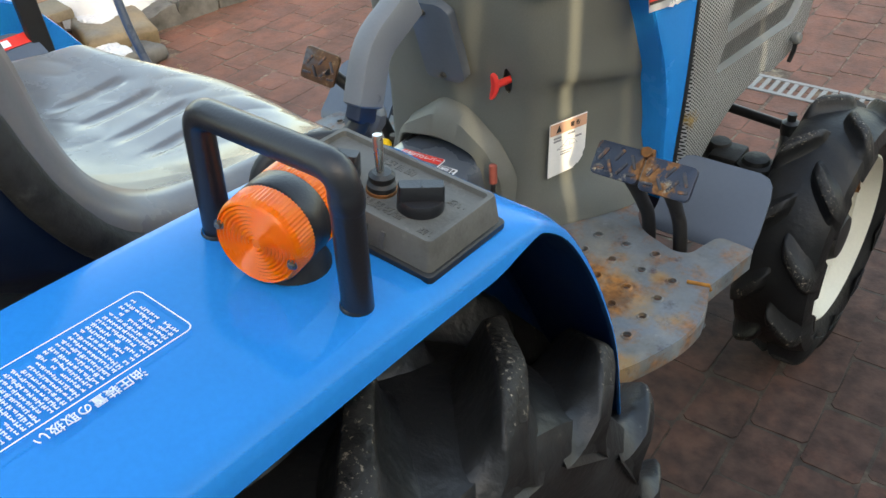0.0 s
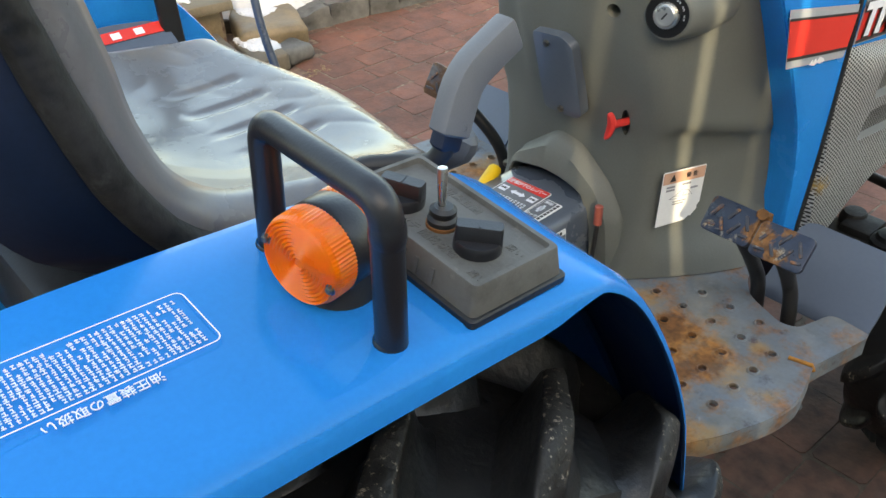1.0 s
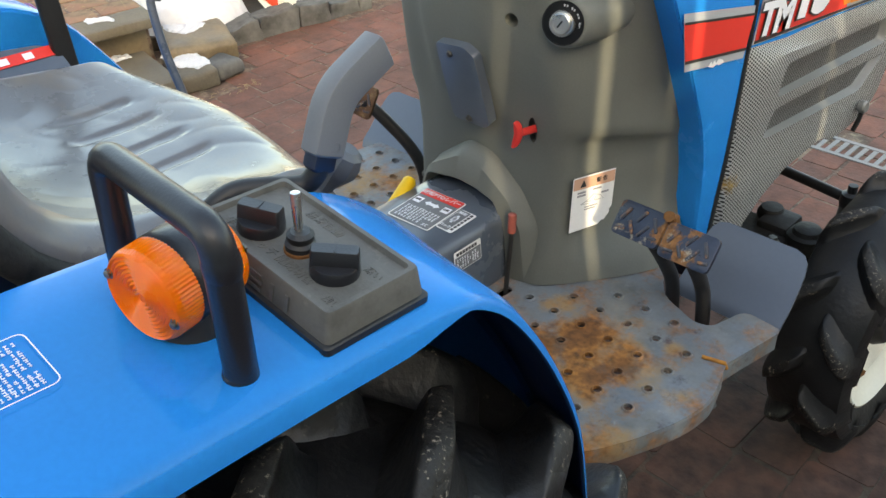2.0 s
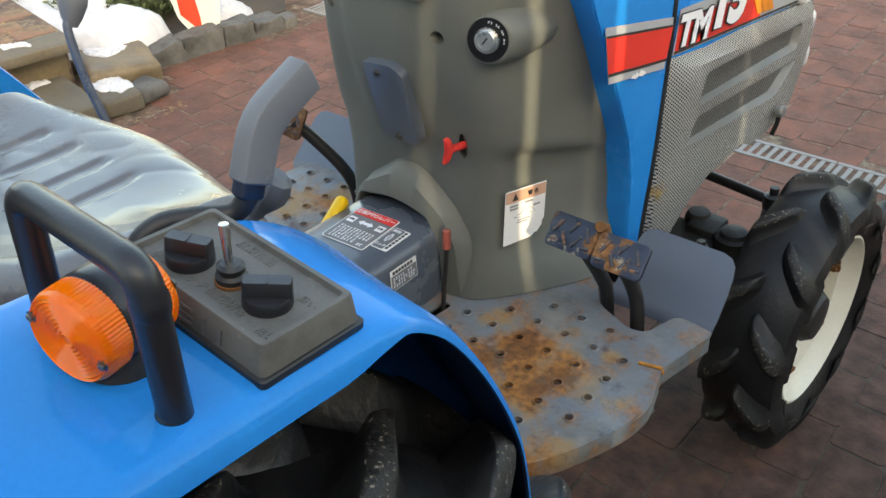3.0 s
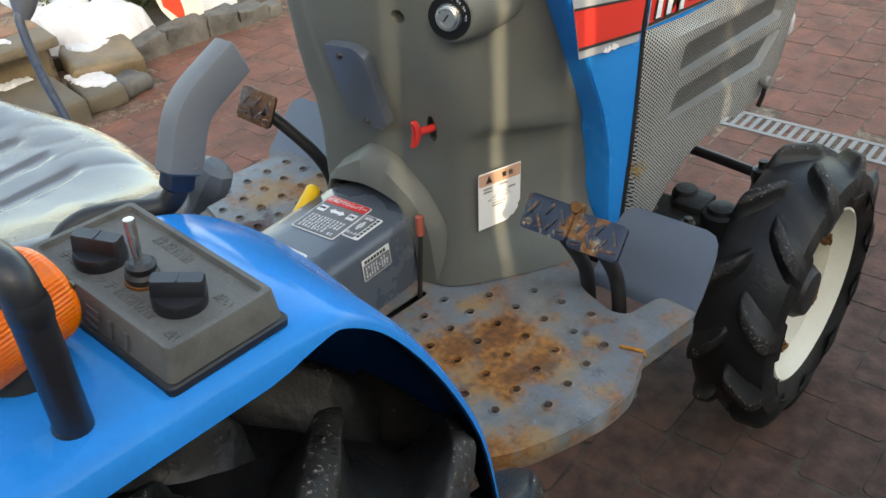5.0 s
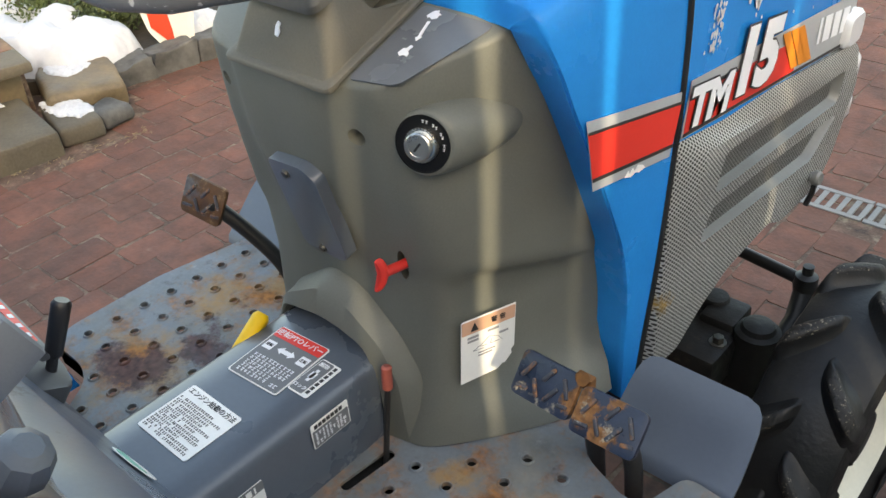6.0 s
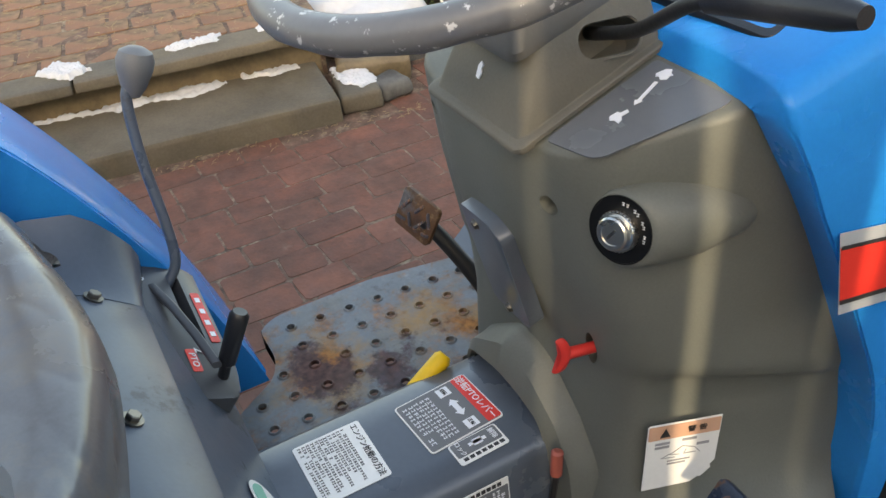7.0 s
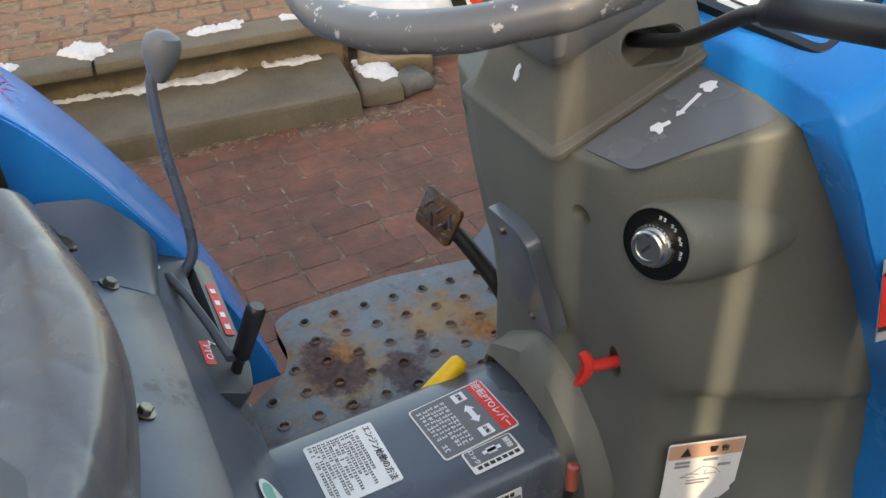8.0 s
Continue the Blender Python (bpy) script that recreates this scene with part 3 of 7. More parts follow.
for k in range(len(vo)):
    bm.faces.new((vo[k], vo[(k + 1) % len(vo)], vi[(k + 1) % len(vo)], vi[k]))
part("print_border", bm, WHITEPRINT, right_fender, "white border line of a printed notice", smooth=False)
bars("small_print", text_rows(0.158, 0.041, 10, rng, 0.8, 0.0036), m, WHITEPRINT, right_fender, label="rows of small white printed characters")
lettering("print_title", "油圧装置の取扱い", 0.0078, m @ Matrix.Translation((-0.017, 0.0305, 0.001)), WHITEPRINT, right_fender, label="white printed heading")


def hand_grip(side):
    """Bent tube handle standing on the mudguard."""
    bm = bmesh.new()
    line = [(0.458, -0.317, 0.925), (0.463, -0.315, 1.036), (0.346, -0.313, 1.038), (0.346, -0.321, 0.935)]
    tube(bm, bent([(side * x, y, z) for x, y, z in line], 0.015, 6), 0.0093, 18)
    for x, y in ((0.458, -0.317), (0.346, -0.321)):
        p = deck_pose(x, y)
        p.translation.x *= side
        lathe(bm, [(0.0100, 0.0), (0.0099, 0.002), (0.0093, 0.003)], p, 18)
    grip = part("hand_grip", bm, GRIP, tractor, "black coated bent tube hand grip")
    bm = bmesh.new()
    lathe(bm, [(0.0092, -0.007), (0.0099, -0.004), (0.0101, 0.0), (0.0099, 0.004), (0.0092, 0.007)], facing((side * 0.4623, -0.315, 1.017), (side * 0.045, 0.02, 1), (0, 1, 0)), 18)
    part("sleeve", bm, GRIP, grip, "lapped sleeve of the coating below the bend")


hand_grip(1)
hand_grip(-1)


def turn_signal(side):
    """Round double-faced lamp on a rubber foot."""
    lamp = new("turn_signal_lamp")
    lamp.parent = tractor
    tagged(lamp, "round double-faced amber turn signal on a black foot")
    n = Vector((side * 0.22, -0.97, 0.04))
    c = Vector((side * 0.400, -0.311, 0.979))
    m = facing(c, n)
    R = 0.0285
    bm = bmesh.new()
    lathe(bm, [(0, -0.0095), (R * 0.97, -0.0095), (R, -0.008), (R, 0.008), (R * 0.97, 0.0095), (0, 0.0095)], m, 40)
    part("housing", bm, GRIP, lamp, "black plastic housing")
    for s in (1, -1):
        mm = m @ Matrix.Translation((0, 0, -0.001 * s)) if s > 0 else m @ Matrix.Rotation(math.pi, 4, "X")
        bm = bmesh.new()
        prof = [(R * 0.98, 0.0092)]
        prof += [(R * 0.99, 0.0105), (R * 0.985, 0.0235), (R * 0.94, 0.0270)]
        r = R * 0.9
        while r > 0.003:
            prof += [(r, 0.0285), (r - 0.0011, 0.0273)]
            r -= 0.0024
        prof.append((0, 0.028))
        seg = 144
        rows = []
        for r, h in prof:
            ribbed = h < 0.025
            rows.append([bm.verts.new(mm @ Vector(((r - (0.0004 if ribbed and k % 2 else 0)) * math.cos(2 * math.pi * k / seg), (r - (0.0004 if ribbed and k % 2 else 0)) * math.sin(2 * math.pi * k / seg), h))) for k in range(seg)] if r > 0 else [bm.verts.new(mm @ Vector((0, 0, h)))])
        for ra, rb in zip(rows, rows[1:]):
            for k in range(seg):
                bm.faces.new([ra[k], ra[(k + 1) % seg], rb[(k + 1) % seg], rb[k]] if len(rb) > 1 else [ra[k], ra[(k + 1) % seg], rb[0]])
        lens = part("lens", bm, AMBER, lamp, "ribbed amber plastic lens", angle=12)
        for a in (-20, 160):
            bm = bmesh.new()
            sm = mm @ Matrix.Rotation(radians(a), 4, "Z") @ Matrix.Translation((R * 0.86, 0, 0.0277))
            lathe(bm, [(0.0034, 0), (0.0034, 0.0004), (0, 0.0004)], sm, 14)
            lathe(bm, [(0.0022, 0), (0.0022, 0.0022), (0.0014, 0.0026), (0, 0.0020)], sm, 12)
            part("screw", bm, BOLT, lens)
    bm = bmesh.new()
    d = deck_pose(0.402, -0.311)
    d.translation.x *= side
    lathe(bm, [(0.0235, -0.004), (0.0232, 0.002), (0.0200, 0.006), (0.0180, 0.02), (0, 0.02)], d, 28)
    part("foot", bm, RUBBER, lamp, "black rubber foot")
    return lamp


turn_signal(1)
turn_signal(-1)


def control_box():
    """Weathered plastic switch box with two dials and a toggle."""
    root = new("control_box")
    root.parent = tractor
    tagged(root, "weathered grey plastic control box with two dials and a toggle")
    m = deck_pose(0.406, -0.234)
    W, D, Hh = 0.137, 0.076, 0.024

    def ring(w, d, z, r=0.004):
        return [m @ Vector((x, y, z)) for x, y in rounded(w, d, r, 3)]
    bm = bmesh.new()
    loft(bm, [ring(W + 0.005, D + 0.005, -0.001), ring(W + 0.005, D + 0.005, 0.0035), ring(W + 0.003, D + 0.003, 0.0045)])
    part("gasket", bm, RUBBER, root, "black rubber gasket")
    bm = bmesh.new()
    loft(bm, [ring(W, D, 0.004), ring(W - 0.006, D - 0.006, Hh - 0.001), ring(W - 0.0075, D - 0.0075, Hh, 0.0035), ring(W - 0.014, D - 0.014, Hh, 0.003), ring(W - 0.016, D - 0.016, Hh - 0.0035, 0.003)])
    part("cover", bm, BOXGREY, root, "grey plastic cover with raised rim")
    top = m @ Matrix.Translation((0, 0, Hh - 0.0037))
    for dx, dy, s, w in ((0.018, -0.021, 0.0085, "開閉切替"), (-0.026, -0.021, 0.0085, "手動スイッチ"), (-0.008, 0.0225, 0.0085, "耕深自動"), (0.05, 0.012, 0.007, "深い"), (0.055, -0.024, 0.007, "浅い")):
        lettering("embossed_print", w, s, top @ Matrix.Translation((dx, dy, 0.0001)), BOXGREY, root, label="embossed grey characters", thick=0.0010)
    side = m @ Matrix.Translation((0.0, -D / 2 + 0.0006, 0.0125)) @ Matrix.Rotation(radians(81), 4, "X")
    mark = bars("embossed_mark", [(-0.03, 0, 0.003, 0.011), (-0.016, 0.0045, 0.012, 0.002), (-0.016, 0, 0.012, 0.002), (-0.016, -0.0045, 0.012, 0.002), (0.002, 0.0045, 0.012, 0.002), (0.002, 0, 0.012, 0.002), (0.002, -0.0045, 0.012, 0.002), (0.018, 0, 0.003, 0.011), (0.032, 0, 0.003, 0.011)],
         side, BOXGREY, root, t=0.0012, label="embossed maker's mark in the plastic")
    tagged(mark, kind="stuff")
    for x, y, turn in ((0.034, -0.004, 44), (-0.030, -0.010, 27)):
        bm = bmesh.new()
        k = m @ Matrix.Translation((x, y, Hh - 0.004)) @ Matrix.Rotation(radians(turn), 4, "Z")
        lathe(bm, [(0.0150, 0), (0.0150, 0.006), (0.0140, 0.0080), (0, 0.0080)], k, 28)
        loft(bm, [[k @ Vector((px, py, z)) for px, py in rounded(w, h, 0.002, 3)] for w, h, z in ((0.0290, 0.0115, 0.006), (0.0285, 0.0104, 0.0160), (0.0275, 0.0090, 0.0173))])
        slab(bm, rounded(0.0012, 0.008, 0.0004, 1), k @ Matrix.Translation((0, 0, 0.0177)), 0.0006)
        part("dial", bm, GRIP, root, "black plastic dial knob")
    bm = bmesh.new()
    k = m @ Matrix.Translation((0.004, -0.006, Hh - 0.004))
    lathe(bm, [(0.0095, 0), (0.0095, 0.006), (0.0075, 0.008), (0.0085, 0.0095), (0.0085, 0.0125), (0.006, 0.0145), (0, 0.0145)], k, 24)
    part("toggle_boot", bm, RUBBER, root, "black rubber boot of the toggle")
    bm = bmesh.new()
    lathe(bm, [(0.0102, 0), (0.0102, 0.0025), (0.009, 0.003)], k, 20)
    part("boot_ring", bm, RUSTY, root, "rusty ring under the boot")
    bm = bmesh.new()
    lathe(bm, [(0.0024, 0.012), (0.0034, 0.037), (0.003, 0.0395), (0, 0.0400)], k @ Matrix.Rotation(radians(-6), 4, "Y"), 16)
    part("toggle_lever", bm, CHROME, root, "chrome toggle lever")


control_box()


# ---- floor plates ----
def floor_plate(side):
    root = new("floor_plate")
    root.parent = tractor
    tagged(root, "blue-grey steel footplate with punched holes and rust" if side > 0 else "blue-grey punched steel footplate with brown rust stains")
    outline = [(0.055, 0.06), (0.33, 0.06), (0.386, 0.129), (0.411, 0.176), (0.434, 0.236), (0.4415, 0.280), (0.439, 0.305), (0.427, 0.345), (0.422, 0.362), (0.442, 0.460), (0.440, 0.47), (0.385, 0.475), (0.368, 0.415), (0.345, 0.408), (0.285, 0.43), (0.26, 0.46), (0.245, 0.50), (0.055, 0.50)]
    if side < 0:
        outline = [(0.055, 0.06), (0.25, 0.06), (0.30, 0.135), (0.335, 0.15), (0.405, 0.15), (0.422, 0.18), (0.422, 0.33), (0.39, 0.50), (0.30, 0.52), (0.055, 0.52)]
    pts = smooth_outline([(side * x, y) for x, y in outline], 0.016, 4)
    bm = bmesh.new()
    slab(bm, pts, Matrix.Translation((0, 0, 0.468)), 0.004)
    plate = part("plate", bm, DECK, root)
    tool = bmesh.new()
    lips = bmesh.new()
    holes = []
    if side > 0:
        for i in range(6):
            for j in range(7):
                x, y = 0.140 + 0.0468 * i, 0.386 - 0.0437 * j
                if (x < 0.17 and y > 0.33) or (x < 0.2 and y > 0.37) or x > 0.39 or (x > 0.255 and y > 0.40) or (x > 0.35 and y > 0.38) or (y < 0.18 and x > 0.36) or y < 0.12:
                    continue
                holes.append((x, y))
    else:
        for i in range(6):
            for j in range(-3, 7):
                y = 0.190 + 0.0432 * j
                x = -0.384 + 0.0455 * i + 0.09 * (y - 0.19)
                if (y < 0.17 and x < -0.31) or (y < 0.13 and x < -0.27) or (x < -0.35 and y > 0.45) or y < 0.09:
                    continue
                holes.append((x, y))
    for x, y in holes:
        lathe(tool, [(0, 0.45), (0.0058, 0.45), (0.0058, 0.49), (0, 0.49)], Matrix.Translation((x, y, 0)), 14)
        lathe(lips, [(0.0060, 0.4675), (0.0056, 0.4698), (0.0066, 0.4706), (0.0076, 0.4700), (0.0088, 0.4682)], Matrix.Translation((x, y, 0)), 14)
    cut(plate, tool)
    tagged(part("hole_rim", lips, DECK, root, "raised rims round the punched holes"), kind="stuff")
    # turned-down skirt round the outer edge
    bm = bmesh.new()
    if side > 0:
        line = spline([(0.33, 0.062, 0), (0.385, 0.130, 0), (0.410, 0.177, 0), (0.433, 0.237, 0), (0.440, 0.280, 0), (0.4375, 0.305, 0), (0.426, 0.345, 0), (0.421, 0.362, 0), (0.440, 0.460, 0)], 4)
        rings = []
        for x, y, _ in line:
            rings.append([Vector((x, y, 0.4665)), Vector((x + 0.002, y, 0.464)), Vector((x + 0.002, y, 0.440)), Vector((x - 0.001, y, 0.440)), Vector((x - 0.001, y, 0.4665))])
        loft(bm, rings)
        part("skirt", bm, DECK, root)
        bm = bmesh.new()
        bolt(bm, facing((0.430, 0.31, 0.441), (0, 0, -1), (0, 1, 0)), 0.007, 0.007)
        part("bolt", bm, BOLT, root)
        bm = bmesh.new()
        tube(bm, [(0.392, 0.352, 0.4695), (0.421, 0.360, 0.4695), (0.4235, 0.361, 0.461)], 0.0028, 8)
        part("rust_run", bm, mat("orange_rust", (0.42, 0.17, 0.03), 0.9, var=0.3, vscale=60), root, "orange rusted weld on the plate edge")
    else:
        line = [(-0.25, 0.062), (-0.302, 0.137), (-0.335, 0.152), (-0.405, 0.152), (-0.420, 0.18), (-0.420, 0.33), (-0.388, 0.50)]
        rings = []
        for x, y in line:
            rings.append([Vector((x, y, 0.4665)), Vector((x - 0.002, y, 0.464)), Vector((x - 0.002, y, 0.43)), Vector((x + 0.001, y, 0.43)), Vector((x + 0.001, y, 0.4665))])
        loft(bm, rings)
        part("skirt", bm, DECK, root)
    return plate


right_plate = floor_plate(1)
left_plate = floor_plate(-1)
tool = bmesh.new()
slab(tool, [(x, y) for x, y in rounded(0.014, 0.075, 0.006, 4)], Matrix.Translation((0.100, 0.262, 0.49)) @ Matrix.Rotation(radians(-6), 4, "Z"), 0.04)
cut(right_plate, tool)


def toe_guard(side):
    """Bent plate that stops the foot, rolled at its foot."""
    bm = bmesh.new()
    rows = []
    for x0, x1, y, z in ((0.275, 0.436, 0.470, 0.448), (0.275, 0.437, 0.474, 0.460), (0.275, 0.437, 0.482, 0.468), (0.276, 0.437, 0.494, 0.478), (0.278, 0.436, 0.514, 0.500), (0.280, 0.434, 0.532, 0.520), (0.284, 0.430, 0.5435, 0.533), (0.291, 0.422, 0.550, 0.540), (0.303, 0.408, 0.553, 0.543)):
        rows.append([Vector((side * (x0 + (x1 - x0) * k / 6), y, z)) for k in range(7)])
    d = Vector((0, 0.0026, -0.0028))
    rings = [r + [p + d for p in r[::-1]] for r in rows]
    loft(bm, rings)
    part("toe_guard", bm, PLAINSLATE, tractor, "blue-grey bent steel toe guard")


toe_guard(1)
toe_guard(-1)


# ---- pedals ----
def pedal(name, corners, arm, label, ribs, steel=PEDAL):
    root = new(name)
    root.parent = tractor
    tagged(root, label)
    tl, tr, br, bl = [Vector(c) for c in corners]
    c = (tl + tr + br + bl) / 4
    ux = ((tr + br) - (tl + bl)).normalized()
    n = ux.cross(((tl + tr) - (bl + br)).normalized()).normalized()
    m = facing(c, n, (tl + tr - bl - br))
    inv = m.inverted()
    w, h = (tr - tl).length, (tl - bl).length
    bm = bmesh.new()
    slab(bm, rounded(w, h, 0.007, 3), m, 0.006, 0.0012)
    part("pad", bm, steel, root, "worn steel pedal pad with rust")
    bm = bmesh.new()
    for x, y, a, l in ribs:
        k = m @ Matrix.Translation((x * w, y * h, 0.0004)) @ Matrix.Rotation(radians(a), 4, "Z")
        loft(bm, [[k @ Vector((px * s, py * s, z)) for px, py in rounded(l, 0.0045, 0.0018, 2)] for s, z in ((1, -0.0005), (0.96, 0.0014), (0.7, 0.0020))])
    tagged(part("tread_ribs", bm, RIBSTEEL, root, "slanted anti-slip ribs, worn and rusty"), kind="stuff")
    bm = bmesh.new()
    tube(bm, spline(arm, 6), 0.0105, 12)
    part("arm", bm, BLACK, root, "black steel pedal arm")
    return root


RUSTPEDAL = mat("rusty_pedal_steel", (0.10, 0.045, 0.016), 0.6, var=0.35, vscale=40, bump=0.5)
stain(RUSTPEDAL, (0.30, 0.21, 0.11), 0.8, scale=48, low=0.55, high=0.66, strength=0.6, seed=4.0)
stain(RUSTPEDAL, (0.09, 0.10, 0.11), 0.4, spots=[(-0.32, 0.36, 0.65, 0.03)], scale=24, low=0.6, high=0.72, strength=0.8)
RIBS = [(-0.32, 0.12, 62, 0.022), (-0.12, -0.18, -58, 0.02), (0.02, 0.2, 60, 0.02), (0.14, -0.16, 58, 0.022), (0.33, 0.1, -60, 0.022), (0.36, -0.26, 10, 0.014), (-0.33, -0.28, 5, 0.016)]
pedal("brake_pedal", [(0.226, 0.396, 0.631), (0.301, 0.385, 0.631), (0.299, 0.357, 0.595), (0.228, 0.365, 0.593)], [(0.268, 0.382, 0.604), (0.276, 0.405, 0.565), (0.280, 0.432, 0.52), (0.287, 0.440, 0.49), (0.29, 0.445, 0.43)], "brake pedal with worn black pad, one of a pair", RIBS)
pedal("brake_pedal", [(0.305, 0.385, 0.632), (0.379, 0.384, 0.633), (0.380, 0.349, 0.595), (0.306, 0.353, 0.596)], [(0.335, 0.375, 0.604), (0.338, 0.402, 0.562), (0.337, 0.428, 0.52), (0.342, 0.432, 0.49), (0.345, 0.435, 0.43)], "brake pedal with rusty worn pad, one of a pair", RIBS)
pedal("clutch_pedal", [(-0.323, 0.368, 0.665), (-0.262, 0.384, 0.652), (-0.274, 0.364, 0.598), (-0.331, 0.345, 0.613)], [(-0.290, 0.373, 0.626), (-0.262, 0.393, 0.590), (-0.228, 0.415, 0.540), (-0.212, 0.425, 0.495), (-0.210, 0.43, 0.43)], "clutch pedal with rusty brown ribbed pad", RIBS, RUSTPEDAL)
bm = bmesh.new()
lathe(bm, [(0.0075, 0), (0.0075, 0.006), (0, 0.0065)], facing((0.303, 0.388, 0.632), (0, -0.75, 0.66)), 10)
box(bm, 0.293, 0.313, 0.384, 0.394, 0.622, 0.637, 0.002)
part("pedal_latch", bm, RUSTY, tractor, "rusty latch joining the brake pedals")


# ---- tunnel between the plates ----
tunnel = new("transmission_tunnel")
tunnel.parent = tractor
tagged(tunnel, "blue-grey sheet steel transmission tunnel with stickers")
bm = bmesh.new()
rings = []
for y, dz in ((0.045, 0.0), (0.33, 0.0), (0.345, 0.0)):
    zt = 0.578 + dz
    sec = [(-0.092, 0.462), (-0.089, zt - 0.016), (-0.085, zt - 0.006), (-0.076, zt)] + [(-0.04, zt + 0.001), (0.03, zt + 0.001)] + [(0.060, zt), (0.069, zt - 0.006), (0.073, zt - 0.016), (0.077, 0.462)]
    rings.append([Vector((x, y, z)) for x, z in sec])
loft(bm, rings)
part("cover_plate", bm, TUNNELPAINT, tunnel)


def sticker_pose(x, y, z, normal=(0, 0, 1), up=(0, 1, 0)):
    return facing((x, y, z), normal, up)


m = sticker_pose(-0.0175, 0.130, 0.5795, (0, 0, 1))
sticker("sticker", 0.085, 0.074, m, PAPER, tunnel, "white starting instructions sticker")
q = m @ Matrix.Translation((0, 0, 0.0007))
lettering("sticker_title", "エンジン始動の方法", 0.0088, q @ Matrix.Translation((0, 0.029, 0.0004)), INK, tunnel, label="black printed heading")
bars("small_print", [(x - 0.002, y - 0.007, w, h) for x, y, w, h in text_rows(0.074, 0.053, 11, rng, 0.72, 0.0036)], q, INK, tunnel, label="rows of small black print")

m = sticker_pose(-0.0160, 0.2520, 0.5797, (0, 0, 1)) @ Matrix.Rotation(radians(4), 4, "Z")
sticker("sticker", 0.078, 0.088, m, PAPER, tunnel, "grey lever sticker with white border", r=0.004)
q = m @ Matrix.Translation((0, 0, 0.0007))
sticker("sticker_field", 0.0745, 0.0845, q, STICK_DARK, tunnel, "dark grey field of the sticker", r=0.003)
sticker("sticker_heading", 0.074, 0.0165, q @ Matrix.Translation((0, 0.034, 0.0004)), STICK_RED, tunnel, "red heading band of the sticker", r=0.002)
lettering("sticker_title", "逆転PTOレバー", 0.0105, q @ Matrix.Translation((0, 0.034, 0.0014)), WHITEPRINT, tunnel, label="white printed heading")
bars("small_print", [(x + 0.002, y - 0.022, w, h) for x, y, w, h in text_rows(0.066, 0.034, 5, rng, 0.8, 0.0058)], q @ Matrix.Translation((0, 0, 0.0006)), WHITEPRINT, tunnel, label="rows of small white print")
bars("printed_signs", [(-0.027, 0.011, 0.013, 0.014), (0.027, 0.011, 0.013, 0.014), (0, 0.011, 0.012, 0.006)], q @ Matrix.Translation((0, 0, 0.0006)), WHITEPRINT, tunnel, label="white printed signs")
bm = bmesh.new()
for s in (1, -1):
    slab(bm, [(s * 0.006, 0.011 - 0.006), (s * 0.0135, 0.011), (s * 0.006, 0.011 + 0.006)][::s], q @ Matrix.Translation((0, 0, 0.0012)), 0.0006)
part("printed_arrow", bm, WHITEPRINT, tunnel, "white double arrow", smooth=False)
lettering("sticker_print", "逆転", 0.0052, q @ Matrix.Translation((-0.027, 0.011, 0.0016)), INK, tunnel, label="small dark print")
lettering("sticker_print", "正転", 0.0052, q @ Matrix.Translation((0.027, 0.011, 0.0016)), INK, tunnel, label="small dark print")

m = sticker_pose(0.0395, 0.256, 0.5797, (0, 0, 1)) @ Matrix.Rotation(radians(2), 4, "Z")
sticker("sticker", 0.030, 0.056, m, PAPER, tunnel, "small lock lever sticker in black and white", r=0.003)
q = m @ Matrix.Translation((0, 0, 0.0007))
sticker("sticker_field", 0.019, 0.052, q @ Matrix.Translation((-0.004, 0, 0)), STICK_DARK, tunnel, "dark field of the sticker", r=0.002)
lettering("sticker_print", "ロック", 0.0066, q @ Matrix.Translation((-0.004, -0.019, 0.0012)), WHITEPRINT, tunnel, label="white print")
lettering("sticker_print", "解除", 0.0072, q @ Matrix.Translation((-0.004, 0.019, 0.0012)), WHITEPRINT, tunnel, label="white print")
bars("printed_arrow", [(-0.004, 0.001, 0.004, 0.020), (-0.004, 0.001, 0.008, 0.010)], q @ Matrix.Translation((0, 0, 0.0008)), WHITEPRINT, tunnel, label="white printed arrow")
bars("small_print", [(0.0098, y, 0.004, 0.005) for y in (-0.02, -0.013, -0.006, 0.001, 0.008, 0.015, 0.022)], q, INK, tunnel, label="small black print")

side_n = (1, 0, 0.035)
m = sticker_pose(0.0755, 0.240, 0.545, side_n, (0, 0, 1))
sticker("sticker", 0.054, 0.034, m, PAPER, tunnel, "small black and white brake sticker on the tunnel's side", r=0.002)
q = m @ Matrix.Translation((0, 0, 0.0007))
sticker("sticker_field", 0.051, 0.023, q @ Matrix.Translation((0, -0.004, 0)), STICK_DARK, tunnel, "dark field of the sticker", r=0.001)
bars("small_print", text_rows(0.046, 0.018, 3, rng, 0.8, 0.005), q @ Matrix.Translation((0, -0.004, 0.0006)), WHITEPRINT, tunnel, label="small white print")
bars("small_print", [(-0.02 + 0.006 * k, 0.012, 0.0045, 0.005) for k in range(7)], q, INK, tunnel, label="small black print")
m = sticker_pose(0.0760, 0.112, 0.525, side_n, (0, 0, 1))
sticker("sticker", 0.062, 0.040, m, PAPER, tunnel, "silver type plate sticker on the tunnel's side", r=0.002)
q = m @ Matrix.Translation((0, 0, 0.0007))
bars("small_print", [(-0.024 + 0.008 * k, 0.006, 0.006, 0.006) for k in range(4)] + [(-0.015, -0.008, 0.02, 0.004), (0.012, -0.008, 0.016, 0.004)], q, INKGREY, tunnel, label="grey printed lines")
sticker("sticker_heading", 0.062, 0.012, q @ Matrix.Translation((0, 0.0135, 0)), STICK_DARK, tunnel, "dark heading band", r=0.001)
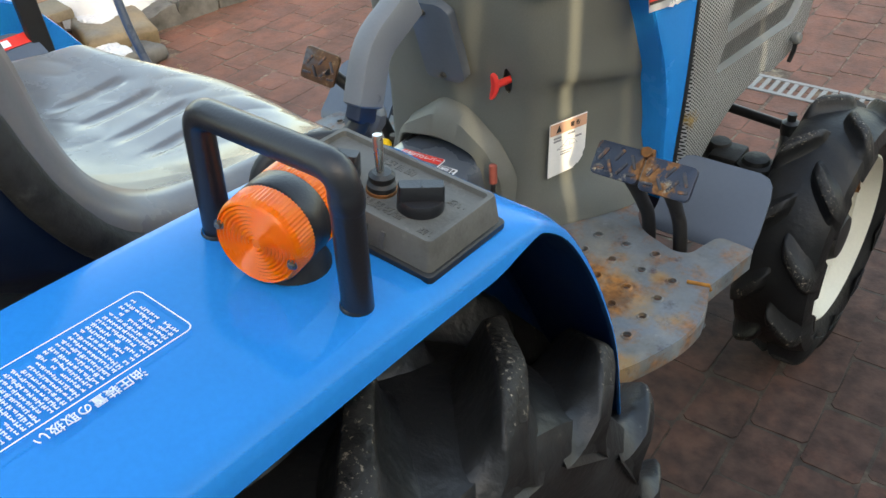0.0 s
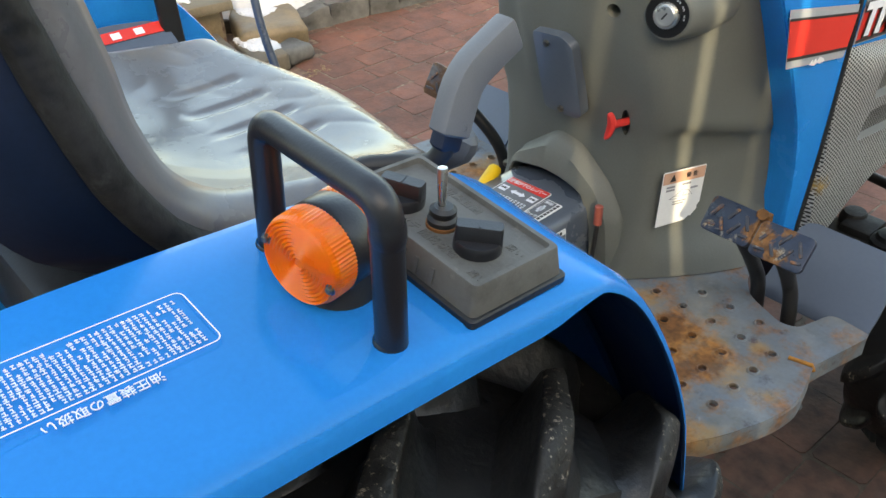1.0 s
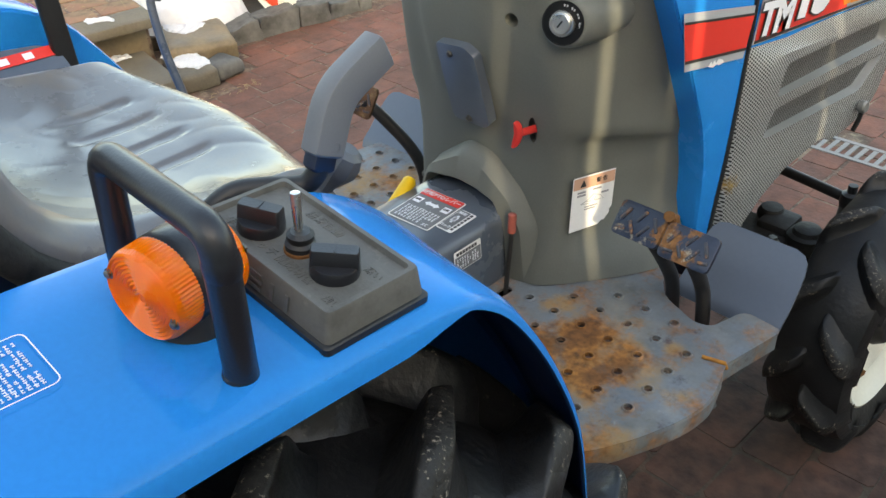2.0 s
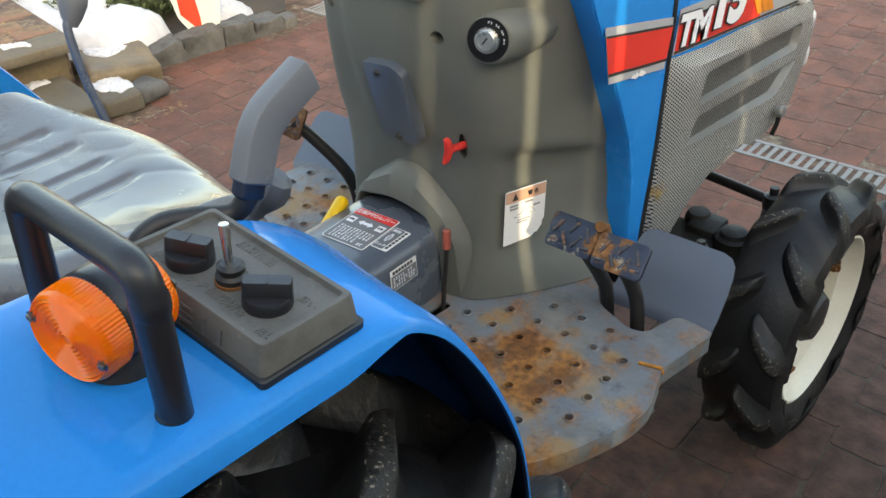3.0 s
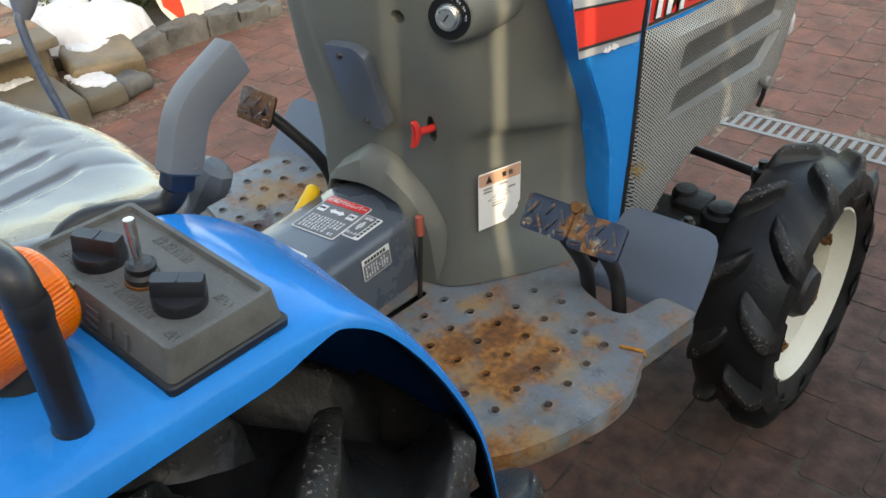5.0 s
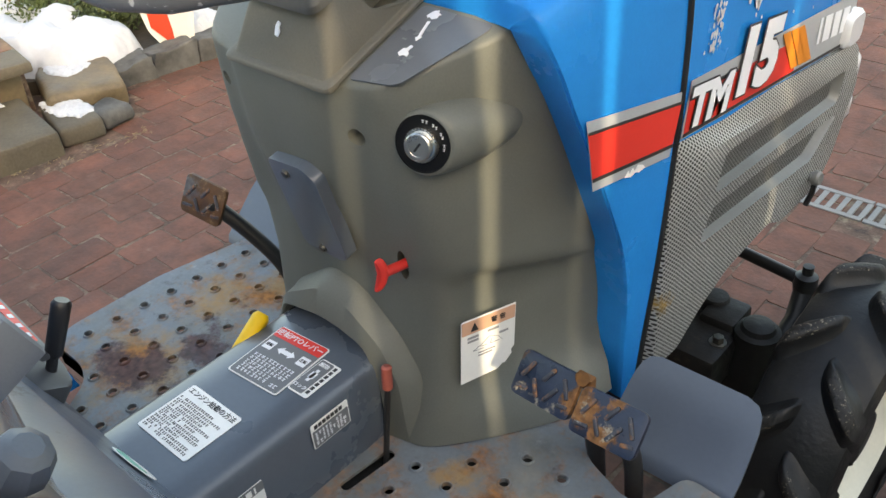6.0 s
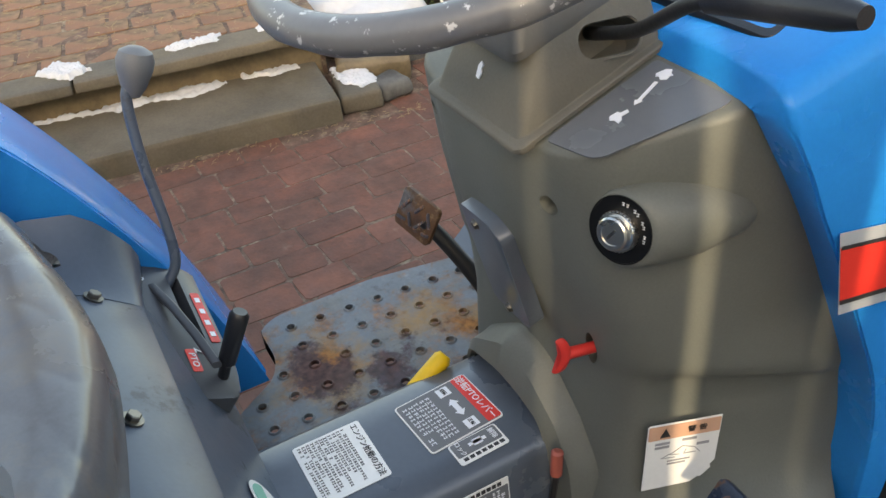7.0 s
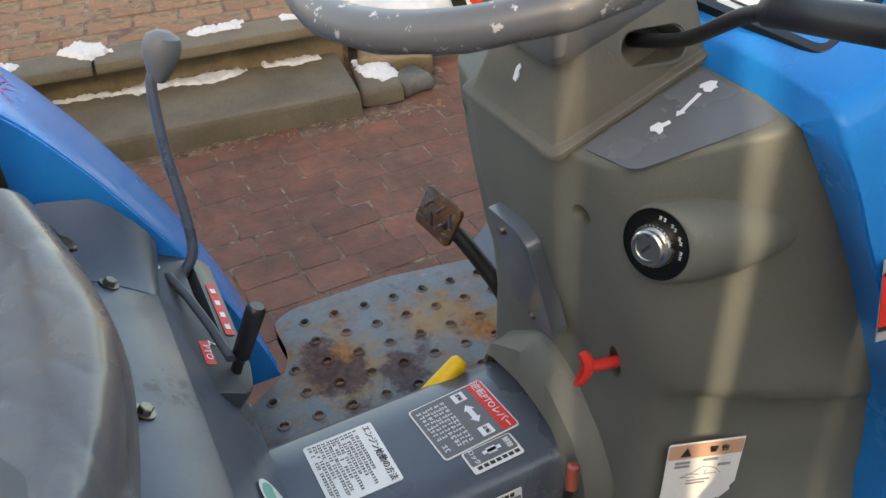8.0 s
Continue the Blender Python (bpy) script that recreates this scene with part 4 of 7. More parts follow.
bars("printed_mark", [(-0.018, 0.0135, 0.002, 0.008), (-0.01, 0.0135, 0.008, 0.007), (0.001, 0.0135, 0.008, 0.007), (0.012, 0.0135, 0.007, 0.008), (0.02, 0.0135, 0.002, 0.008)], q @ Matrix.Translation((0, 0, 0.0007)), PAPER, tunnel, label="maker's mark as plain blocks")

# ---- cover in front of the seat ----
cover = new("seat_base_cover")
cover.parent = tractor
tagged(cover, "blue-grey sheet steel cover below the seat")
bm = bmesh.new()
rings = []
for x, top in ((-0.232, 0.0), (-0.227, 0.002), (-0.05, 0.002), (0.12, 0.002), (0.235, 0.0), (0.24, -0.004)):
    rings.append([Vector((x, -0.20, 0.772 + top)), Vector((x, -0.07, 0.748 + top)), Vector((x, -0.034, 0.731 + top)), Vector((x, 0.008, 0.6985 + top)), Vector((x, 0.0115, 0.6945 + top)),
                  Vector((x, 0.064, 0.575)), Vector((x, 0.064, 0.46)), Vector((x, -0.20, 0.46))])
loft(bm, rings)
part("sheet", bm, SLATE, cover, angle=16)
for x, y, z in ((-0.222, -0.030, 0.7300), (-0.020, -0.033, 0.7325)):
    bm = bmesh.new()
    bolt(bm, facing((x, y, z), (0, 0.6, 0.8), (1, 0, 0)), 0.0068, 0.006)
    part("bolt", bm, BOLT, cover, "flanged hexagon bolt")
m = facing((0.028, 0.046, 0.622), (0, 0.914, 0.405), (0, 0, 1))
bm = bmesh.new()
slab(bm, [(0.017 * math.cos(a) * 1.5, 0.026 * math.sin(a)) for a in (2 * math.pi * k / 24 for k in range(24))], m @ Matrix.Translation((0, 0, 0.0008)), 0.0006)
part("sticker", bm, PAPER, cover, "oval white and green sticker", smooth=False)
bm = bmesh.new()
slab(bm, [(0.017 * math.cos(a) * 1.2, 0.022 * math.sin(a)) for a in (math.pi * k / 12 for k in range(13))], m @ Matrix.Translation((0, 0, 0.0016)), 0.0006)
part("sticker_field", bm, STICK_GREEN, cover, "green field of the sticker", smooth=False)

# ---- steering cowl ----
cowl = new("steering_cowl")
cowl.parent = tractor
tagged(cowl, "olive-grey moulded plastic steering cowl")


def top_z(y):
    return 0.925 + 0.35 * (y - 0.29)


# right-hand half of each level, from the middle of the rear face round to the hood
LEVELS = [
    (0.470, 0.318, (0.100, 0.320), (0.134, 0.331), (0.184, 0.390), (0.236, 0.474), (0.248, 0.54)),
    (0.500, 0.330, (0.100, 0.332), (0.137, 0.340), (0.176, 0.394), (0.220, 0.482), (0.234, 0.55)),
    (0.522, 0.338, (0.100, 0.339), (0.140, 0.347), (0.166, 0.398), (0.202, 0.490), (0.215, 0.560)),
    (0.548, 0.344, (0.100, 0.346), (0.140, 0.357), (0.159, 0.403), (0.192, 0.498), (0.211, 0.568)),
    (0.640, 0.348, (0.098, 0.350), (0.140, 0.362), (0.159, 0.405), (0.191, 0.500), (0.211, 0.568)),
    (0.688, 0.344, (0.096, 0.348), (0.142, 0.360), (0.160, 0.406), (0.190, 0.500), (0.211, 0.562)),
    (0.698, 0.342, (0.096, 0.347), (0.143, 0.359), (0.167, 0.403), (0.199, 0.500), (0.211, 0.560)),
    (0.707, 0.340, (0.096, 0.346), (0.145, 0.357), (0.177, 0.400), (0.207, 0.498), (0.2115, 0.558)),
    (0.724, 0.334, (0.096, 0.343), (0.147, 0.352), (0.180, 0.399), (0.206, 0.500), (0.2115, 0.555)),
    (0.780, 0.315, (0.096, 0.330), (0.150, 0.342), (0.184, 0.395), (0.207, 0.49), (0.212, 0.55)),
    (0.840, 0.300, (0.096, 0.313), (0.148, 0.330), (0.184, 0.385), (0.207, 0.46), (0.212, 0.50)),
    (0.890, 0.293, (0.094, 0.304), (0.142, 0.320), (0.182, 0.378), (0.206, 0.43), (0.211, 0.46)),
    (0.925, 0.290, (0.092, 0.300), (0.136, 0.314), (0.180, 0.372), (0.203, 0.41), (0.209, 0.43)),
]
rings = []
for z, yr, *rest in LEVELS:
    right = [(0.0, yr), (0.055, yr)] + list(rest)
    half = [(x, y) for x, y, _ in [tuple(v) for v in spline([(x, y, 0) for x, y in right], 5)]]
    left = [(-x * 0.96 + 0.024 * min(max((z - 0.70) / 0.2, 0), 1) * min(x / 0.09, 1), y) for x, y in half[:0:-1]]
    if z > 0.92:
        rings.append([Vector((x, y, top_z(y) - 0.006)) for x, y in left + half])
    else:
        fall = 0.25 * min(max(1.35 - abs(z - 0.705) / 0.05, 0), 1)
        rings.append([Vector((x, y, z - fall * min(max(y - 0.39, 0), 0.14) if z < 0.88 else min(z, top_z(y) - 0.02))) for x, y in left + half])
last = rings[-1]
rings.append([Vector((p.x * 0.992, p.y + (0.42 - p.y) * 0.012, top_z(p.y) - 0.0015)) for p in last])
rings.append([Vector((p.x * 0.972, p.y + (0.42 - p.y) * 0.045, top_z(p.y + (0.42 - p.y) * 0.045))) for p in last])
dense = []
for a, b in zip(rings, rings[1:]):
    dense.append(a)
    if (b[0] - a[0]).length > 0.03:
        dense.append([(p + q) / 2 for p, q in zip(a, b)])
dense.append(rings[-1])
bm = loft(bmesh.new(), dense)
shell = part("shell", bm, COWL, cowl)
shell.data.set_sharp_from_angle(angle=radians(60))
tool = bmesh.new()
lathe(tool, [(0, -0.02), (0.0065, -0.02), (0.0080, -0.004), (0.0095, 0.01), (0, 0.01)], facing((0.099, 0.315, 0.874), (0.2, -1, 0)), 18)
lathe(tool, [(0, -0.02), (0.0075, -0.02), (0.0075, 0.02), (0, 0.02)], facing((-0.090, 0.305, 0.885), (-0.2, -1, 0)), 18)
slab(tool, [(0.0065 * math.cos(a), 0.020 * math.sin(a)) for a in (2 * math.pi * k / 20 for k in range(20))], facing((0.108, 0.335, 0.711), (0.35, -0.94, 0.1)), 0.03)
cut(shell, tool)
shell.data.set_sharp_from_angle(angle=radians(50))

# arched trim where the tunnel enters the cowl
bm = bmesh.new()
arch = bent([(-0.112, 0, 0.466), (-0.110, 0, 0.555), (-0.086, 0, 0.606), (-0.014, 0, 0.658), (0.030, 0, 0.651), (0.086, 0, 0.606), (0.113, 0, 0.560), (0.123, 0, 0.466)], 0.014, 4)
inner_arch = bent([(-0.092, 0, 0.466), (-0.091, 0, 0.555), (-0.080, 0, 0.590), (-0.018, 0, 0.602), (0.018, 0, 0.600), (0.056, 0, 0.590), (0.076, 0, 0.548), (0.080, 0, 0.466)], 0.012, 4)
rings = []
for a, b in zip(arch, inner_arch):
    c = a.lerp(b, 0.32)
    rings.append([Vector((a.x, 0.360, a.z)), Vector((a.x, 0.346, a.z)), Vector((a.x * 0.99, 0.338, a.z - 0.003)), Vector((c.x, 0.322, c.z)), Vector((b.x * 1.01, 0.315, b.z + 0.003)), Vector((b.x, 0.317, b.z)), Vector((b.x, 0.360, b.z))])
loft(bm, rings)
part("arch_trim", bm, COWL, cowl)

# key boss, ring and lock
KN = Vector((0.30, -0.93, 0.20)).normalized()
KC = Vector((0.166, 0.326, 0.880))
bm = bmesh.new()
rings = []
for t, r in ((0.0, 0.0272), (0.0025, 0.0300), (0.015, 0.0320), (0.05, 0.0327), (0.09, 0.026), (0.125, 0.012)):
    ctr = KC + Vector((0.13, 0.97, -0.05)) * t
    mm = facing(ctr, KN.lerp(Vector((0.05, -1, 0.0)), min(t * 8, 1)))
    rings.append([mm @ Vector((r * math.cos(2 * math.pi * k / 32), r * math.sin(2 * math.pi * k / 32), 0)) for k in range(32)])
loft(bm, rings)
boss = part("key_boss", bm, COWL, cowl)
km = facing(KC, KN) @ Matrix.Scale(0.88, 4)
bm = bmesh.new()
lathe(bm, [(0.0300, -0.002), (0.0300, 0.0015), (0.0288, 0.0015), (0.0288, 0.0008), (0, 0.0008)], km, 40)
part("key_ring", bm, KEYBLACK, cowl, "black ring plate round the key switch")
bars("small_print", [(0.0236 * math.cos(radians(a)) + dx, 0.0236 * math.sin(radians(a)) + dy, w, h) for a in (-6, 4, 24, 33, 52, 61, 80, 90) for dx, dy, w, h in ((0, 0.0011, 0.0026, 0.0005), (0, -0.0010, 0.0022, 0.0005), (0.0003, 0, 0.0006, 0.0026))], km @ Matrix.Translation((0, 0, 0.0012)), PAPER, cowl, label="small white print on the ring")
bm = bmesh.new()
lathe(bm, [(0.0175, 0), (0.0175, 0.006), (0.0168, 0.008), (0.0150, 0.008), (0.0146, 0.013), (0.013, 0.0145), (0.0095, 0.0145), (0.0095, 0.0135), (0, 0.0135)], km, 36)
for k in range(30):
    bmesh.ops.create_cube(bm, size=1, matrix=km @ Matrix.Rotation(2 * math.pi * k / 30, 4, "Z") @ Matrix.Translation((0.0175, 0, 0.0035)) @ Matrix.Diagonal((0.001, 0.0018, 0.006, 1)))
part("key_switch", bm, CHROME, cowl, "chrome key switch barrel")
bm = bmesh.new()
slab(bm, rounded(0.0024, 0.0115, 0.001, 2), km @ Matrix.Rotation(radians(-35), 4, "Z") @ Matrix.Translation((0, 0, 0.0142)), 0.001)
part("key_slot", bm, INK, cowl, "dark key slot")

# cover plate on the rear face
n = Vector((-0.02, -0.972, -0.236)).normalized()
m = facing((0.010, 0.313, 0.765), n)
bm = bmesh.new()
slab(bm, smooth_outline([(-0.031, 0.061), (0.024, 0.067), (0.041, 0.056), (0.040, -0.054), (0.030, -0.063), (-0.031, -0.064)], 0.007), m @ Matrix.Translation((0, 0, 0.008)), 0.016, 0.0012)
lid = part("lid", bm, TUNNELPAINT, cowl, "slate-blue steel lid on the cowl")
for x, y in ((-0.006, 0.049), (0.002, -0.055)):
    bm = bmesh.new()
    lathe(bm, [(0.0055, 0), (0.0055, 0.001), (0.0042, 0.001), (0.0042, 0.0035), (0, 0.0042)], m @ Matrix.Translation((x, y, 0.008)), 12)
    part("screw", bm, BOLT, cowl)

# red pull knob
bm = bmesh.new()
kp = Vector((0.105, 0.345, 0.712))
kd = Vector((-0.10, -0.98, 0.12)).normalized()
tube(bm, [kp - kd * 0.01, kp + kd * 0.026], 0.0055, 12)
km2 = facing(kp + kd * 0.029, kd)
bm2 = bmesh.new()
rings = []
for z, s in ((-0.005, 0.55), (-0.003, 0.9), (0.0, 1.0), (0.003, 0.9), (0.005, 0.55)):
    rings.append([km2 @ Vector((0.0058 * s * math.cos(a), 0.0195 * (0.75 + 0.25 * s) * math.sin(a), z + 0.006 * math.sin(a) ** 2 - 0.002)) for a in (2 * math.pi * k / 22 for k in range(22))])
loft(bm, rings)
part("pull_knob", bm, RED, cowl, "red plastic pull knob")

# warning sticker on the right flank
tl, tr, bl = Vector((0.1535, 0.372, 0.647)), Vector((0.1755, 0.438, 0.636)), Vector((0.1500, 0.370, 0.556))
sx, sy = (tr - tl), (tl - bl)
sm = facing((tr + bl) / 2 + Vector((0.0045, -0.002, 0)), sx.cross(sy), sy)
w, h = sx.length, sy.length
bm = bmesh.new()
slab(bm, [(-w / 2, -h / 2 + 0.001), (-w / 2, h / 2 - 0.002), (-w / 2 + 0.002, h / 2), (w / 2, h / 2), (w / 2, -h / 2 + 0.03), (w / 2 - 0.004, -h / 2 + 0.024), (w / 2 - 0.003, -h / 2 + 0.019), (w / 2 - 0.012, -h / 2 + 0.008), (w / 2 - 0.015, -h / 2 + 0.009), (w / 2 - 0.022, -h / 2 + 0.003)][::-1], sm @ Matrix.Translation((0, 0, 0.0008)), 0.0007)
part("sticker", bm, PAPER, cowl, "torn white warning sticker", smooth=False)
q = sm @ Matrix.Translation((0, 0, 0.0009))
sticker("sticker_heading", w - 0.002, 0.018, q @ Matrix.Translation((0, h / 2 - 0.0105, 0)), STICK_TAN, cowl, "tan heading band of the sticker", r=0.001)
lettering("sticker_title", "警 告", 0.0085, q @ Matrix.Translation((0.012, h / 2 - 0.0105, 0.0012)), INK, cowl, label="dark printed heading")
bm = bmesh.new()
slab(bm, [(-0.0235, h / 2 - 0.016), (-0.0135, h / 2 - 0.016), (-0.0185, h / 2 - 0.005)], q @ Matrix.Translation((0, 0, 0.0014)), 0.0006)
part("warning_sign", bm, INK, cowl, "black warning triangle", smooth=False)
bars("small_print", [(-0.02, 0.020, 0.014, 0.003), (-0.02, 0.015, 0.014, 0.003), (0.006, 0.021, 0.014, 0.003), (0.020, 0.012, 0.012, 0.003), (-0.002, -0.006, 0.022, 0.0016), (-0.004, -0.010, 0.018, 0.002)], q, INKGREY, cowl, label="small grey print")
bm = bmesh.new()
for a, b in (((-0.02, 0.0), (-0.008, 0.006)), ((-0.008, 0.006), (0.0, 0.013)), ((0.0, 0.013), (0.012, 0.009)), ((0.012, 0.009), (0.018, 0.001)), ((-0.014, 0.004), (-0.002, 0.002)), ((0.002, 0.002), (0.014, 0.002)), ((-0.02, 0.0), (-0.006, -0.001)), ((0.002, 0.002), (0.004, 0.008))):
    tube(bm, [q @ Vector((*a, 0.0008)), q @ Vector((*b, 0.0008))], 0.00035, 5)
part("printed_sketch", bm, INKGREY, cowl, "thin printed line drawing")

# grey speed decal on the top with a white arrow between two small signs
pts = [(0.100, 0.307), (0.144, 0.314), (0.152, 0.319), (0.185, 0.396), (0.185, 0.405), (0.102, 0.408)]
n = Vector((0, -0.35, 1)).normalized()
m = facing((0.0, 0.29, 0.925), n, (0, 1, 0))
k = math.sqrt(1 + 0.35 ** 2)
bm = bmesh.new()
slab(bm, smooth_outline([(x, (y - 0.29) * k) for x, y in pts], 0.006), m @ Matrix.Translation((0, 0, 0.0012)), 0.0011)
part("speed_decal", bm, DECAL, cowl, "slate-blue decal on the cowl's top", smooth=False)
for name, poly in (("printed_arrow", [(0.1222, 0.3895), (0.1250, 0.3905), (0.1298, 0.3710), (0.1316, 0.3716), (0.1292, 0.3655), (0.1252, 0.3692), (0.1272, 0.3700)]),
                   ("printed_sign", [(0.1160, 0.396), (0.1185, 0.3935), (0.1200, 0.3950), (0.1240, 0.3930), (0.1285, 0.3955), (0.1275, 0.3990), (0.1290, 0.4010), (0.1255, 0.4020), (0.1235, 0.4050), (0.1190, 0.4030), (0.1175, 0.4000)]),
                   ("printed_sign", [(0.1235, 0.3480), (0.1270, 0.3455), (0.1300, 0.3475), (0.1350, 0.3470), (0.1340, 0.3510), (0.1310, 0.3530), (0.1320, 0.3590), (0.1290, 0.3600), (0.1275, 0.3550), (0.1245, 0.3545)])):
    bm = bmesh.new()
    slab(bm, [(x, (y - 0.29) * k) for x, y in poly], m @ Matrix.Translation((0, 0, 0.0020)), 0.0006)
    part(name, bm, WHITEPRINT, cowl, "white print", smooth=False)

# ---- steering column boot, wheel and throttle ----
boot = new("column_boot")
boot.parent = tractor
tagged(boot, "grey-brown plastic boot round the steering column")


def quad_ring(x0, x1, y0, y1, zf, r):
    return [Vector(((x0 + x1) / 2 + px, (y0 + y1) / 2 + py, zf((y0 + y1) / 2 + py))) for px, py in rounded(x1 - x0, y1 - y0, r, 4)]


bm = bmesh.new()
loft(bm, [quad_ring(-0.043, 0.094, 0.289, 0.425, lambda y: top_z(y) - 0.004, 0.006), quad_ring(-0.044, 0.095, 0.288, 0.426, lambda y: top_z(y) + 0.004, 0.006),
          quad_ring(-0.040, 0.091, 0.291, 0.422, lambda y: top_z(y) + 0.008, 0.008), quad_ring(-0.034, 0.090, 0.294, 0.420, lambda y: top_z(y) + 0.022, 0.010), quad_ring(-0.029, 0.084, 0.302, 0.419, lambda y: top_z(y) + 0.040, 0.011),
          quad_ring(-0.022, 0.073, 0.315, 0.418, lambda y: 0.996 + 0.30 * (y - 0.3), 0.014), quad_ring(-0.016, 0.064, 0.323, 0.412, lambda y: 1.004 + 0.3 * (y - 0.3), 0.014)])
boot_shell = part("shell", bm, BOOT, boot)
bm = bmesh.new()
loft(bm, [quad_ring(-0.044, 0.095, 0.288, 0.427, lambda y: top_z(y) + 0.0015, 0.007), quad_ring(-0.0475, 0.0985, 0.2835, 0.429, lambda y: top_z(y) + 0.0022, 0.008), quad_ring(-0.0475, 0.0985, 0.2835, 0.429, lambda y: top_z(y) + 0.0055, 0.008),
          quad_ring(-0.0462, 0.0972, 0.2848, 0.428, lambda y: top_z(y) + 0.0068, 0.008), quad_ring(-0.040, 0.091, 0.291, 0.424, lambda y: top_z(y) + 0.0072, 0.008)])
part("flange", bm, BOOT, boot)
tool = bmesh.new()
slab(tool, rounded(0.052, 0.026, 0.012, 5), facing((0.092, 0.375, 0.991), (0.9, -0.15, 0.42)), 0.04)
cut(boot_shell, tool)
bm = bmesh.new()
tube(bm, [facing((0.084, 0.375, 0.9865), (0.9, -0.15, 0.42)) @ Vector((x, y, 0.0)) for x, y in rounded(0.055, 0.029, 0.0135, 6)] + [facing((0.084, 0.375, 0.9865), (0.9, -0.15, 0.42)) @ Vector((0.0275, -0.001, 0))], 0.0014, 8)
part("slot_rim", bm, BOOT, boot)

wheel = new("steering_wheel")
wheel.parent = tractor
tagged(wheel, "worn grey steering wheel with white scuffs")
WC, WT, WR = Vector((0.0, 0.325, 1.084)), 0.27, 0.175
wm = Matrix.Translation(WC) @ Matrix.Rotation(WT, 4, "X")
bm = bmesh.new()
nseg = 72
vs = [[bm.verts.new(wm @ Vector(((WR + 0.0138 * math.cos(b)) * math.cos(a), (WR + 0.0138 * math.cos(b)) * math.sin(a), 0.0132 * math.sin(b) + 0.001 * math.sin(18 * a) * (math.sin(b) < -0.3))))
       for b in (2 * math.pi * j / 14 for j in range(14))] for a in (2 * math.pi * i / nseg for i in range(nseg))]
for i in range(nseg):
    for j in range(14):
        bm.faces.new((vs[i][j], vs[(i + 1) % nseg][j], vs[(i + 1) % nseg][(j + 1) % 14], vs[i][(j + 1) % 14]))
part("rim", bm, WHEELGREY, wheel, "scuffed grey wheel rim")
for a in (90, 210, 330):
    bm = bmesh.new()
    d = Vector((math.cos(radians(a)), math.sin(radians(a)), 0))
    tube(bm, [wm @ (d * 0.03 + Vector((0, 0, -0.028))), wm @ (d * 0.09 + Vector((0, 0, -0.02))), wm @ (d * (WR - 0.004))], [0.013, 0.010, 0.008], 10)
    part("spoke", bm, WHEELGREY, wheel)
bm = bmesh.new()
lathe(bm, [(0, -0.085), (0.030, -0.085), (0.040, -0.055), (0.046, -0.03), (0.044, -0.012), (0.03, -0.004), (0, -0.003)], wm, 28)
part("hub", bm, WHEELGREY, wheel, "grey wheel hub")
bm = bmesh.new()
rings = []
for x0, x1, y0, y1, z, r in ((-0.026, 0.070, 0.305, 0.395, 0.990, 0.008), (-0.036, 0.077, 0.298, 0.400, 0.986, 0.010), (-0.038, 0.078, 0.297, 0.401, 0.993, 0.010), (-0.040, 0.070, 0.303, 0.396, 1.010, 0.012), (-0.045, 0.062, 0.309, 0.391, 1.035, 0.014), (-0.05, 0.05, 0.314, 0.386, 1.052, 0.014)):
    rings.append(quad_ring(x0, x1, y0, y1, lambda y, z=z: z + 0.3 * (y - 0.3), r))
loft(bm, rings)
part("collar", bm, COLLAR, wheel, "moulded grey collar under the wheel")

bm = bmesh.new()
tube(bm, spline([(0.04, 0.385, 0.975), (0.085, 0.372, 0.992), (0.135, 0.362, 1.012), (0.19, 0.352, 1.046), (0.215, 0.35, 1.057)], 5), 0.0052, 12)
throttle = part("throttle_lever", bm, BLACK, tractor, "black bent rod throttle lever")
bm = bmesh.new()
tube(bm, [(0.212, 0.350, 1.056), (0.222, 0.350, 1.060), (0.30, 0.348, 1.074), (0.318, 0.347, 1.076)], [0.0085, 0.0102, 0.0102, 0.006], 16)
part("throttle_grip", bm, GRIP, throttle, "black plastic lever grip")

# ---- hood ----
hood = new("hood")
hood.parent = tractor
tagged(hood, "bright blue steel hood with red and silver side stripe")


def hood_skin(name, lines, material, label=""):
    """Skin of the hood from lines of sections: right side, over the top and down the left, with thickness."""
    bm = bmesh.new()
    loft(bm, lines, cap=False)
    n = len(lines[0])
    vs = list(bm.verts)
    for end in (vs[:n], vs[-n:]):
        for k in range(n // 2 - 1):
            bm.faces.new((end[k], end[k + 1], end[n - 2 - k], end[n - 1 - k]))
    return part(name, bm, material, hood, label)


def skin_lines(rows, t=0.003):
    rings = []
    for right in rows:
        outer = [Vector(p) for p in right] + [Vector((-x, y, z)) for x, y, z in right[-2::-1]]
        inner = [Vector((p.x * (1 - t / 0.25), p.y, p.z - (t if k not in (0, len(outer) - 1) else 0))) for k, p in enumerate(outer)]
        rings.append(outer + inner[::-1])
    return rings


# rear part: its edge follows the cowl; columns run from the edge to the seam
EDGE = [(0.562, 0.44), (0.561, 0.52), (0.559, 0.60), (0.545, 0.675), (0.519, 0.74), (0.478, 0.83), (0.436, 0.91), (0.400, 0.971)]
SEAM = [(0.580, 0.44), (0.592, 0.52), (0.606, 0.60), (0.615, 0.675), (0.621, 0.74), (0.627, 0.83), (0.626, 0.91), (0.618, 0.99)]
# a rear face as wide as a thumb runs round the cowl and turns over a crisp crease into flank and top
EDGE, SEAM = ([(p.y, p.z) for p in spline([(0, y, z) for y, z in line], 4)] for line in (EDGE, SEAM))
FACE_EDGE = [(0.209, y, z) for y, z in EDGE] + [(0.2085, 0.3985, 0.9715), (0.204, 0.401, 0.9708), (0.192, 0.406, 0.9695), (0.16, 0.411, 0.9685), (0.09, 0.412, 0.9685), (0.0, 0.412, 0.9685)]
CREASE = []
